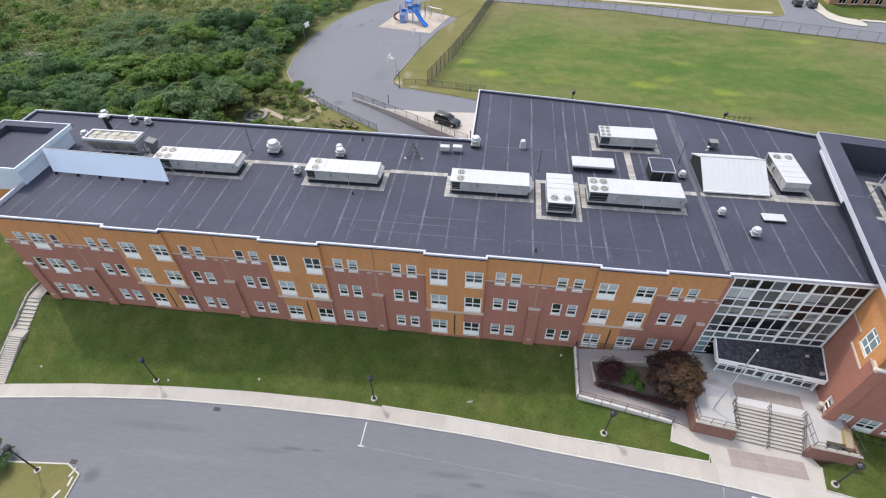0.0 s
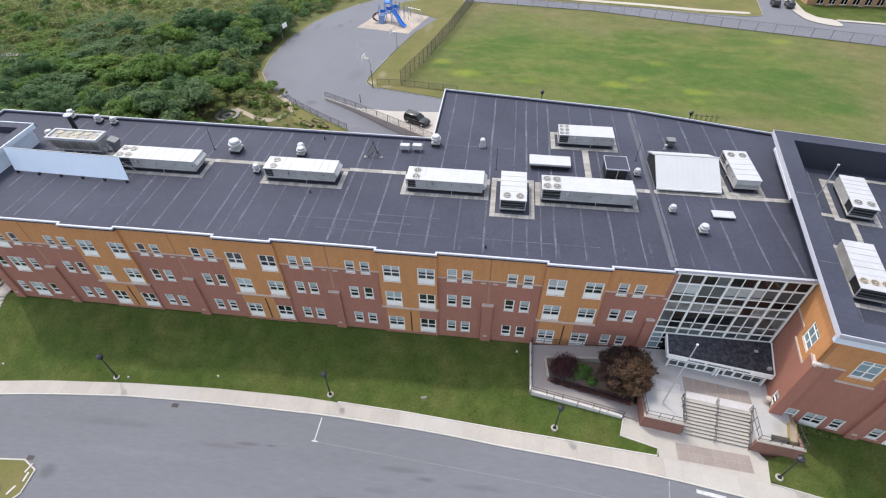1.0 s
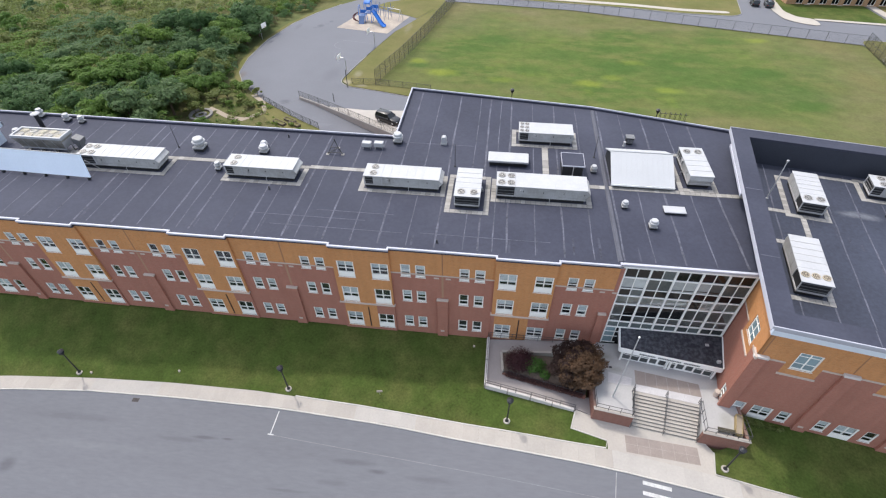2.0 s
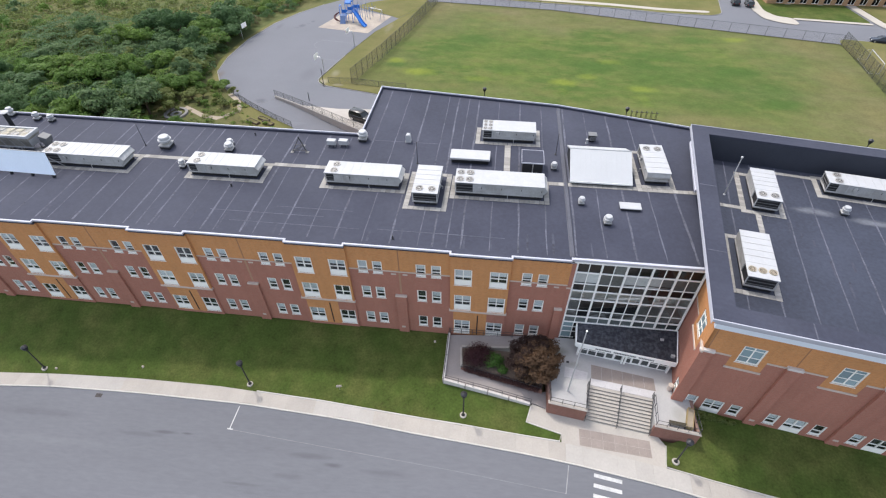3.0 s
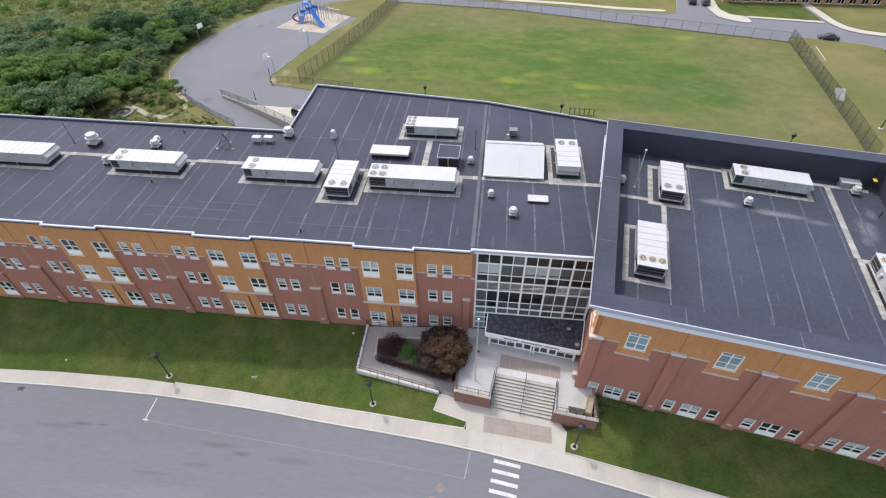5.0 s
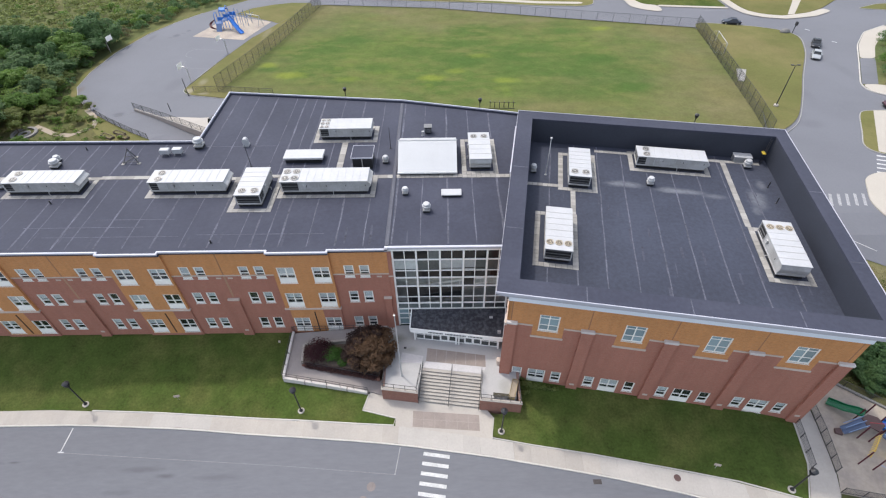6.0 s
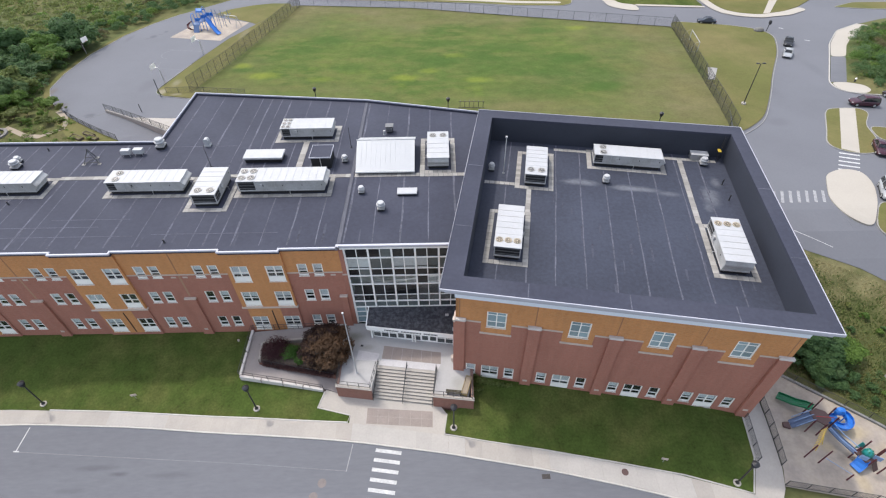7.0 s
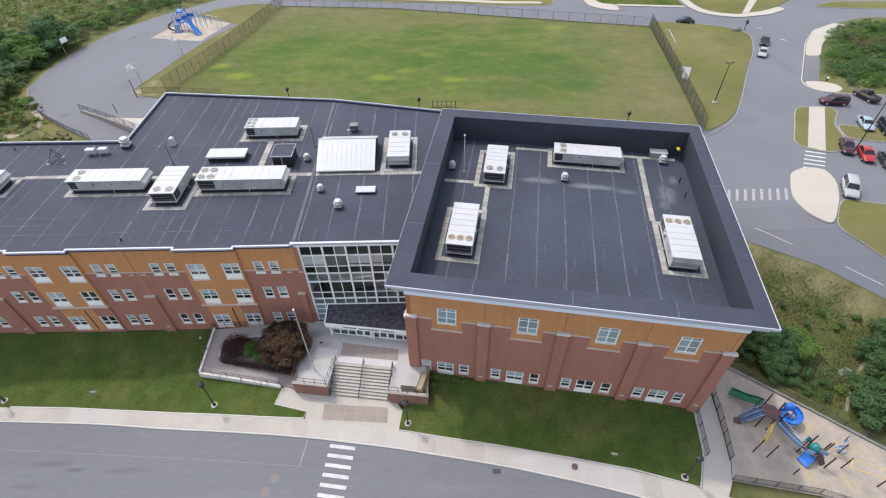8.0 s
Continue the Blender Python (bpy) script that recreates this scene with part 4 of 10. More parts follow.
for i in range(0, len(edges), 2):
    parapet_back(edges[i + 1] + 0.04 if i + 2 < len(edges) else edges[i + 1], edges[i] - 0.04 if i else edges[i], WALL - 0.1)
for b in BAYS:
    parapet_back(b - 3.26, b + 3.26, BAY - 0.22)
line = [(WEST - 0.15, WALL - 0.25)]
for b in reversed(BAYS):
    line += [(b - 3.3, WALL - 0.25), (b - 3.3, BAY - 0.36), (b + 3.3, BAY - 0.36), (b + 3.3, WALL - 0.25)]
line.append((EAST + 0.1, WALL - 0.25))
part("roof_edge", coping(line, ZTOP - 0.2, ZTOP, 0.19), M_COPING, school, "white metal roof edge trim stepping round the bays")
part("roof_edge", coping([(EAST + 0.1, WALL - 0.25), (EAST + 0.1, 0.35), (14.3, 0.35)], ZTOP - 0.3, ZTOP, 0.28), M_COPING, school, "white metal roof edge trim")
backline = [(23.2, 27.2), (0.5, 32.9), (-26.8, 36.2), (-26.85, 22.0), (-90.7, 22.8), (-90.7, 15)]
part("roof_edge", coping(backline, ZTOP - 0.22, ZTOP - 0.05, 0.17), M_COPING, school, "white metal roof edge trim")
part("parapet", coping([(23.2, 27.15), (0.5, 32.83), (-26.73, 36.12), (-26.75, 21.9), (-90.62, 22.7), (-90.62, 15)], ZROOF - 0.3, ZTOP - 0.221, 0.2), M_ROOF, school, "dark membrane turned up behind the roof edge")
part("roof_edge", coping([(-80.15, 8.0), (-80.15, WALL - 0.25)], ZTOP - 0.5, ZTOP - 0.004, 0.3), M_COPING, school, "white metal roof edge trim")
part("parapet_slope", Geo().box(EAST + 0.2, 14.2, 0.7, 1.0, ZROOF, ZTOP - 0.1), M_ROOF, school)

# ---- the gymnasium wing, in its own axes ----
GU, GV, GTOP, GDECK = 34.2, 33.5, 14.76, 11.2
GYM = pose(11.35, -7.8, 0, 0, 0, -9.9)
gym = thing("gymnasium_wing", "tall square brick gymnasium wing with a sunken dark roof", "school building", m=GYM)
P0, P1, Q0, Q1 = 2.0, 32.6, 2.0, 31.5
rim = Geo()
for a, b, c, d in ((0.03, GU - 0.03, 0.03, Q0), (0.03, GU - 0.03, Q1, GV - 0.03), (0.03, P0, Q0, Q1), (P1, GU - 0.03, Q0, Q1)):
    rim.box(a, b, c, d, GTOP - 0.3, GTOP - 0.04)
part("roof_rim", rim, M_ROOF, gym, "wide dark membrane rim of the sunken roof")
part("roof_deck", Geo().box(P0 - 0.2, P1 + 0.2, Q0, Q1 + 0.2, GDECK - 0.4, GDECK), M_ROOFWELL, gym, "sunken dark membrane roof deck")
for a, b, c, d in ((P0 - 0.3, P0, Q0 + 0.25, Q1 + 0.3), (P1, P1 + 0.3, Q0 + 0.25, Q1 + 0.3), (P0, P1, Q0 - 0.05, Q0), (P0, P1, Q1, Q1 + 0.3)):
    part("roof_upstand", Geo().box(a, b, c, d, GDECK, GTOP - 0.3), M_WELL, gym, "inner upstand of the roof well, colour darkened for shade")
part("cornice", coping([(0, 0), (GU, 0), (GU, GV), (0, GV)], GTOP - 0.3, GTOP, 0.09), M_COPING, gym, "white metal roof edge")
part("cornice", Geo().box(-0.035, -0.002, 0.0, GV, GTOP - 0.62, GTOP - 0.001, 0.008), M_COPING, gym, "deep white metal fascia above the lower roof")
part("cornice", Geo().box(-0.16, -0.037, 19.6, 30.2, GTOP - 1.0, GTOP - 0.63, 0.02), M_COPING, gym, "white metal flashing box under the fascia")
part("cornice_soffit", Geo().box(0.45, GU - 0.45, 0.45, 1.78, GTOP - 0.98, GTOP - 0.35), M_COPING, gym)
W0, W1, FACE = 1.3, 33.2, 1.8
gwins, gsmall = [], []
for u, a, b, c in ((4.45, 2.5, 4.25, 6.8), (12.65, 10.4, 12.15, 14.72), (20.4, 18.2, 19.85, 22.5), (27.95, 25.95, 27.55, 30.15)):
    gwins.append((TEALWIN, u, 7.65))
    for kit, x, z in ((SMALL, a, -1.32), (LARGE, b, -1.92), (SMALL, c, -1.32)):
        gsmall.append((kit, x, z))
gh = [(u, u + k["w"], z, z + k["h"]) for k, u, z in gwins]
gl = [(u, u + k["w"], z, z + k["h"]) for k, u, z in gsmall]
part("frieze", Geo().box(W0 - 0.1, W1 + 0.1, FACE - 0.1, FACE + 0.4, 11.78, GTOP - 0.99, 0.02), M_FRIEZE, gym, "pale blue metal frieze under the roof edge")
part("frieze", Geo().box(W0 - 0.1, W0 + 0.4, FACE + 0.4, 9.2, 12.7, GTOP - 0.5), M_FRIEZE, gym, "pale blue metal frieze under the roof edge")
part("ochre_wall", Geo().box(W0 + 0.001, W0 + 0.4, FACE + 0.401, 9.2, 11.781, 12.699), M_OCHRE, gym)
part("upper_wall", Geo().box(W0 - 0.1, W0 + 0.4, 9.2, GV - 1, 11.78, GTOP - 0.5), M_WELL, gym, "dark membrane upstand above the lower roof")
part("ochre_wall", wall_panel(W0, W1, 8.45, 11.78, FACE, [(a, b, max(c, 8.45), d) for a, b, c, d in gh], 0.4), M_OCHRE, gym)
part("brick_wall", wall_panel(W0, W1, ZBASE - 1, 8.25, FACE, gl + [(a - 0.55, b + 0.55, 6.75, 8.25) for a, b, c, d in gh], 0.4), M_BRICK, gym)
for (k, u, z), (a, b, c, d) in zip(gwins, gh):
    part("ochre_wall", wall_panel(a - 0.55, b + 0.55, 6.75, 8.45, FACE, [(a, b, c, 8.45)], 0.4), M_OCHRE, gym)
    part("stone_band", Geo().box(a - 0.65, b + 0.65, FACE - 0.1, FACE + 0.2, 6.5, 6.75, 0.03), M_STONE, gym, "pale stone sill under a window")
    put_window(gym, k, u, z, FACE)
for k, u, z in gsmall:
    put_window(gym, k, u, z, FACE)
piers = [1.7, 9.3, 17.2, 24.95, 32.75]
xs_band = [W0] + [v for a, b, c, d in gh for v in (a - 0.55, b + 0.55)] + [W1]
for a, b in zip(xs_band[::2], xs_band[1::2]):
    part("stone_band", Geo().box(a, b, FACE - 0.05, FACE + 0.1, 8.25, 8.45), M_STONE, gym, "pale cast stone band")
for p in piers:
    pier = part("pier", Geo().box(p - 0.6, p + 0.6, FACE - 0.28, FACE - 0.002, ZBASE - 1, 8.44, 0.015), M_BRICK, gym, "brick pier")
    part("pier_cap", Geo().box(p - 0.68, p + 0.68, FACE - 0.36, FACE - 0.002, 8.45, 8.75, 0.03), M_LIMESTONE, pier, "pale stone pier cap")
    part("stone_block", Geo().box(p - 0.3, p + 0.2, FACE - 0.305, FACE - 0.283, -1.1, -0.8), M_STONE, pier, "small pale stone block")
    part("control_joint", Geo().box(p - 0.05, p + 0.05, FACE - 0.012, FACE - 0.003, 8.8, 11.77), M_JOINT, gym, "recessed vertical brick joint")
# west wall with its two windows, then east and back walls
turn_w = Matrix(((0, 1, 0, W0), (-1, 0, 0, 0), (0, 0, 1, 0), (0, 0, 0, 1)))
ww = [(-5.6, -3.6, 7.65, 10.15)]
wl = [(-3.2, -2.1, -0.4, 1.5)]
g = wall_panel(-GV + 1, -FACE, 8.45, 11.78, 0, [(a, b, 8.45, d) for a, b, c, d in ww], 0.4)
part("ochre_wall", g, M_OCHRE, gym, m=turn_w)
part("brick_wall", wall_panel(-GV + 1, -FACE, ZBASE - 1, 8.25, 0, wl + [(a - 0.55, b + 0.55, 6.75, 8.25) for a, b, c, d in ww], 0.4), M_BRICK, gym, m=turn_w)
for a, b, c, d in ww:
    part("ochre_wall", wall_panel(a - 0.55, b + 0.55, 6.75, 8.45, 0, [(a, b, c, 8.45)], 0.4), M_OCHRE, gym, m=turn_w)
    part("stone_band", Geo().box(a - 0.65, b + 0.65, -0.1, 0.2, 6.5, 6.75, 0.03), M_STONE, gym, "pale stone sill under a window", m=turn_w)
    put_window(gym, TEALWIN, a, c, 0, turn_w)
    for p, q in ((-GV + 1, a - 0.55), (b + 0.55, -FACE)):
        part("stone_band", Geo().box(p, q, -0.05, 0.1, 8.25, 8.45), M_STONE, gym, "pale cast stone band", m=turn_w)
put_window(gym, SMALL, wl[0][0], wl[0][2], 0, turn_w)
part("pier_cap", Geo().box(-FACE - 0.75, -FACE + 0.5, -0.2, -0.002, 8.4, 8.8, 0.03), M_STONE, gym, "pale stone pier cap", m=turn_w)
part("brick_wall", Geo().box(W1 - 0.4, W1, FACE + 0.4, GV - 1.2, ZBASE - 1, GTOP - 0.8).box(W0 + 0.4, W1 - 0.4, GV - 1.6, GV - 1.2, ZBASE - 1, GTOP - 0.8), M_BRICK, gym)

# ---- glazed entrance hall ----
hall = thing("entrance_hall", "tall glazed entrance hall between the two wings", "entrance hall")
AY, AX, STEP = 0.6, 1.1, 2.55
MULL = [AX + STEP * k for k in range(6)]
HEAVY = [2.3, 3.35, 6.33, 7.75, 10.6, 12.2]
LIGHT = [4.45, 8.85]
for x in MULL:
    low = -0.7 if x < 2 else 2.0
    part("mullion", Geo().box(0.99 if x < 2 else x - 0.1, x + 0.1, AY - 0.14, AY + 0.1, low, 12.28, 0.015), M_MULLION, hall, "wide white vertical mullion")
for a, b in zip(MULL, MULL[1:]):
    part("mullion", Geo().box((a + b) / 2 - 0.045, (a + b) / 2 + 0.045, AY - 0.07, AY + 0.08, 2.3, 12.2, 0.01), M_MULLION, hall, "slim white vertical mullion")
    for z in HEAVY[:-1]:
        part("transom", Geo().box(a + 0.112, b - 0.112, AY - 0.1, AY + 0.08, z - 0.08, z + 0.08, 0.012), M_MULLION, hall, "white horizontal transom")
    for z in LIGHT:
        part("transom", Geo().box(a + 0.112, b - 0.112, AY - 0.062, AY + 0.07, z - 0.045, z + 0.045, 0.01), M_MULLION, hall, "slim white horizontal transom")
    levels = sorted(HEAVY + LIGHT)
    for i, (c, d) in enumerate(zip(levels, levels[1:])):
        for s in (0, 1):
            xa = a if s == 0 else (a + b) / 2
            k, bay = rng.random(), round((a - AX) / STEP)
            mat = M_CURTAIN
            if abs(c - 8.85) < 0.01:
                mat = (M_HAZE, M_GREYPANE, M_HAZE, M_HAZE if s == 0 else M_GREYPANE, M_GREYPANE)[bay]
            elif 3.3 < c < 7.0 and k < 0.8:
                mat = M_GLASS
            elif k < 0.2 or c < 3.3:
                mat = M_GREYPANE
            part("pane", Geo().box(xa + 0.03, xa + STEP / 2 - 0.03, AY, AY + 0.02, c + 0.03, d - 0.03), mat, hall).visible_shadow = False
for bay in (0, 2, 3):
    xa = AX + STEP * bay
    part("blind_edge", Geo().box(xa + 0.15, xa + STEP - 0.15, AY - 0.02, AY - 0.004, 9.0 + 0.06 * bay, 9.1 + 0.06 * bay), M_CURTAIN, hall, "dark gap under a lowered shade")
part("pane", Geo().box(1.2, 2.3, AY, AY + 0.02, -0.7, 2.2), M_TEAL, hall)
part("pane", Geo().box(2.36, 3.5, AY, AY + 0.02, -0.7, 2.2), M_CURTAIN, hall)
for z in (-0.62, 0.5, 1.4):
    part("transom", Geo().box(1.22, 2.75, AY - 0.06, AY + 0.06, z - 0.06, z + 0.06, 0.01), M_MULLION, hall, "white horizontal transom")
part("mullion", Geo().box(2.28, 2.38, AY - 0.07, AY + 0.06, -0.7, 2.2, 0.01), M_MULLION, hall)
M_HALLWALL = surface("hall_wall_paint", (0.6, 0.63, 0.61), 0.7, vary=0.25, coarse=0.6, bump=0.03)
# sheets close behind the panes, painted near-black for the hall's shade
part("back_wall", Geo().box(0.7, 14.4, AY + 0.15, AY + 0.3, 7.75, 11.7), M_ROOM, hall, "near-black sheet standing in for the unlit hall")
part("back_wall", Geo().box(0.7, 14.4, AY + 0.15, AY + 0.3, -2.5, 3.28), M_ROOM, hall, "near-black sheet standing in for the unlit hall")
part("back_wall", Geo().box(0.7, 14.4, AY + 3.0, AY + 3.2, 3.0, 8.0), M_HALLWALL, hall, "pale grey wall inside the stair hall")
part("landing", Geo().box(0.7, 14.4, AY + 0.302, AY + 3.0, 3.0, 3.28), M_PLAZA, hall, "grey floor of the stair hall")
# soffit shade comes from its near-black colour
part("landing", Geo().box(0.7, 14.4, AY + 0.302, AY + 3.0, 7.75, 8.0), M_ROOM, hall, "stair hall soffit, its shade put into the colour")
for x in (0.7, 14.2):
    part("side_wall", Geo().box(x, x + 0.2, AY + 0.302, AY + 3.0, 3.29, 7.74), M_HALLWALL, hall)
for za, zb_ in ((5.0, 6.4), (5.9, 7.3)):
    part("stair_stringer", Geo().ring([[(x, AY + 0.36, z - 0.16), (x, AY + 0.44, z - 0.16), (x, AY + 0.44, z + 0.1), (x, AY + 0.36, z + 0.1)] for x, z in ((3.0, za), (11.6, zb_))]), M_MULLION, hall, "white sloping stair stringer")
for i in range(4):
    part("newel", Geo().tube((3.6 + 2.4 * i, AY + 0.4, 5.05 + 0.39 * i), (3.6 + 2.4 * i, AY + 0.4, 6.0 + 0.39 * i), 0.035), M_MULLION, hall)
part("corner_wall", Geo().box(0.56, 0.985, 0.33, 0.9, -2.6, 12.0), M_BRICK, hall, "brick return beside the glazing")
part("head_trim", Geo().box(0.65, 14.1, AY - 0.18, AY + 0.1, 12.02, 12.3, 0.02), M_MULLION, hall, "white head trim")

# canopy over the doors
canopy = thing("entrance_canopy", "black-topped wedge canopy with white fascia over the entrance doors", "canopy")
CAN = [(2.6, -1.85), (13.25, -3.4), (13.9, 0.45), (2.75, 0.45)]
zf, zb = 1.62, 2.3
g = Geo()
tops = [(x, y, zf if y < -1 else zb) for x, y in CAN]
g.add([(x, y, z - 0.12) for x, y, z in tops] + tops, [(3, 2, 1, 0), (4, 5, 6, 7), (0, 1, 5, 4), (1, 2, 6, 5), (2, 3, 7, 6), (3, 0, 4, 7)])
part("canopy_roof", g, surface("canopy_membrane", (0.016, 0.018, 0.028), 0.5, vary=0.4, coarse=1.2, fine=5.0, tint=(0.12, 0.125, 0.14), tint_scale=2.6, tint_amount=0.5, bump=0.1), canopy, "black membrane with pale dried puddles")
for a, b in zip(tops, tops[1:] + tops[:1]):
    if a[1] > 0 and b[1] > 0:
        continue
    va, vb = Vector(a), Vector(b)
    d = (vb - va).normalized()
    n = Vector((d.y, -d.x, 0)).normalized() * 0.12
    g = Geo()
    pts = []
    for p, z0, z1 in ((va, -0.6, 0.1), (vb, -0.6, 0.1)):
        pts += [tuple(p + Vector((0, 0, z0))), tuple(p + n + Vector((0, 0, z0))), tuple(p + n + Vector((0, 0, z1))), tuple(p + Vector((0, 0, z1)))]
    g.ring([pts[:4], pts[4:]])
    part("fascia", g, M_MULLION, canopy, "white metal fascia")
# the fascia's raised lettering, too small to read, as plain bars
fa, fb = Vector((2.6, -1.85, zf)), Vector((13.25, -3.4, zf))
fd = (fb - fa).normalized()
fn = Vector((fd.y, -fd.x, 0)) * 0.125
M_LETTER = surface("dark_grey_lettering", (0.06, 0.065, 0.075), 0.5, bump=0)
for first, last, count in ((0.2, 0.36, 10), (0.385, 0.61, 14), (0.635, 0.79, 10)):
    for i in range(count):
        a = first + (last - first) * i / count
        b = a + (last - first) / count * 0.68
        p, q = fa.lerp(fb, a) + fn + Vector((0, 0, -0.24)), fa.lerp(fb, b) + fn + Vector((0, 0, -0.24))
        n = fn.normalized() * 0.03
        g = Geo()
        g.ring([[tuple(e + Vector((0, 0, -0.1))), tuple(e + n + Vector((0, 0, -0.1))), tuple(e + n + Vector((0, 0, 0.1))), tuple(e + Vector((0, 0, 0.1)))] for e in (p, q)])
        part("lettering_bar", g, M_LETTER, canopy, "dark grey raised lettering bar")
for x, y in ((12.1, -0.7), (12.9, -2.75)):
    part("roof_vent", Geo().box(x - 0.2, x + 0.2, y - 0.15, y + 0.15, 1.75, 2.12, 0.03), M_UNIT, canopy, "small white vent box")
for f in (0.04, 0.5, 0.53, 0.96):
    p = fa.lerp(fb, f) - fn.normalized() * 0.15
    part("column", Geo().box(p.x - 0.09, p.x + 0.09, p.y - 0.09, p.y + 0.09, -0.7, 1.08, 0.012), M_MULLION, canopy, "white square column")
# shop-front of doors and side lights
front_glazing = thing("entrance_doors", "white-framed glazed doors and side lights under the canopy", "entrance doors", m=Matrix.Translation((3.2, -1.6, -0.7)) @ Matrix.Rotation(math.atan2(-1.4, 9.6), 4, "Z"))
for k in range(10):
    x0, is_door = 0.97 * k, k in (3, 4, 6, 7)
    t = 0.12 if is_door else 0.07
    holes = [(x0 + t, x0 + 0.97 - t, 0.25 if is_door else 0.12, 2.0)] if is_door else [(x0 + t, x0 + 0.97 - t, 0.12, 0.9), (x0 + t, x0 + 0.97 - t, 0.98, 2.0)]
    d = part("door" if is_door else "side_light", wall_panel(x0 + 0.01, x0 + 0.96, 0, 2.1, 0, holes, 0.07), M_MULLION, front_glazing)
    for a, b, c, e in holes:
        part("pane", Geo().box(a, b, 0.03, 0.045, c, e), M_LOBBY, d)
    if is_door:
        part("handle", Geo().tube((x0 + (0.82 if k in (3, 6) else 0.15), -0.05, 0.8), (x0 + (0.82 if k in (3, 6) else 0.15), -0.05, 1.25), 0.018), M_GALV, d)

# ---- forecourt: terrace, steps, ramp, planting ----
TERR = -0.7
plaza = tagged(new("terrace"), "pale concrete entrance terrace with a tan paved panel", "terrace", "", "structure")
part("terrace_slab", Geo().slab([(-0.4, -2.6), (-0.35, -8.2), (3.5, -8.75), (4.0, -5.7), (10.8, -6.65), (10.45, -9.6), (14.3, -9.9), (15.3, -5.2), (14.6, 0.55), (-2.4, 0.3), (-3.2, -1.5)], -2.7, TERR), M_PLAZA, plaza)
def quad_slab(corners, i, n, mat, label=""):
    """One of n slabs cut from a four-cornered panel of the terrace."""
    a, b, c, d = [Vector(p) for p in corners]
    f0, f1 = i / n, (i + 1) / n - 0.004
    part("paver", Geo().slab([tuple(d.lerp(c, f0)), tuple(d.lerp(c, f1)), tuple(a.lerp(b, f1)), tuple(a.lerp(b, f0))], TERR, TERR + 0.006), mat, plaza, label)


M_SCRUBBED = surface("scrubbed_concrete", (0.52, 0.5, 0.5), 0.8, vary=0.15, coarse=0.8, bump=0.1)
for i in range(6):
    quad_slab(((4.55, -3.04), (11.34, -4.14), (11.3, -5.72), (4.4, -4.84)), i, 6, M_BRICKPAVE)
for i in range(4):
    quad_slab(((4.4, -4.86), (11.3, -5.75), (10.9, -6.6), (4.05, -5.66)), i, 4, M_SCRUBBED, "paler scrubbed slab")
quad_slab(((1.55, -3.6), (4.1, -4.14), (3.9, -5.15), (1.4, -4.95)), 0, 1, M_SCRUBBED, "paler scrubbed slab")
lower = tagged(new("forecourt"), "pale concrete forecourt at the foot of the steps", "pavement", "", "structure")
part("forecourt_slab", drape([(-2.6, -9.7), (-2.0, -7.7), (0, -8.3), (3.4, -8.8), (10.8, -9.4), (11.9, -10.9), (11.6, -13.55), (6, -12.75), (1.1, -12.0), (1.1, -10.75)], 0.125), M_CONCRETE, lower)
for i in range(6):
    for j in range(2):
        x0, y0 = 3.0 + 1.22 * i, -11.75 + 0.9 * j - 0.1 * i
        part("paver", drape([(x0, y0), (x0 + 1.2, y0 - 0.1), (x0 + 1.2, y0 + 0.78), (x0, y0 + 0.88)], 0.135), M_BRICKPAVE, lower)

stairs = thing("entrance_steps", "broad flight of pale concrete entrance steps", "steps", m=pose(4.0, -5.72, TERR, 0, 0, -7.8))
NS = 10
for k in range(NS):
    z = -0.185 * k
    part("step", Geo().box(0, 6.85, -0.315 * (k + 1) - 0.03, -0.315 * k, z - 0.36, z, 0.012), M_CONCRETE, stairs)
    # dark strip painted in for the shadow below the tread edge
    part("nosing", Geo().box(0.02, 6.83, -0.315 * (k + 1) - 0.034, -0.315 * (k + 1) + 0.0, z - 0.11, z - 0.055), M_RAIL, stairs, "dark shadow line under a tread")


def railing(name, pts, label, rail_z=(0.95, 0.5), post=1.5, r=0.028, pickets=False, mat=None):
    """A tubular railing along a line of points in space."""
    mat = mat or M_RAIL
    th = thing(name, label, "railing", group="railings")
    ps = [Vector(p) for p in pts]
    for z in rail_z:
        part("rail", Geo().path([tuple(p + Vector((0, 0, z))) for p in ps], r), mat, th)
    for a, b in zip(ps, ps[1:]):
        n = max(1, round((b - a).length / post))
        for i in range(n + (b == ps[-1])):
            p = a.lerp(b, i / n)
            part("post", Geo().tube(p, p + Vector((0, 0, rail_z[0] + 0.02)), r * 1.1), mat, th)
        if pickets:
            m = int((b - a).length / 0.14)
            g = Geo()
            for i in range(m):
                p = a.lerp(b, (i + 0.5) / m)
                g.tube(p + Vector((0, 0, 0.08)), p + Vector((0, 0, rail_z[0])), 0.009, seg=4)
            tagged(part("pickets", g, mat, th), kind="stuff")
    return th


S = stairs.matrix_world
for u in (0.06, 3.42, 6.79):
    railing("stair_rail", [S @ Vector((u, 0.25, 0)), S @ Vector((u, 0, 0)), S @ Vector((u, -3.15, -1.85)), S @ Vector((u, -3.45, -1.85))], "dark metal handrail down the entrance steps", (0.95, 0.55), 1.4)

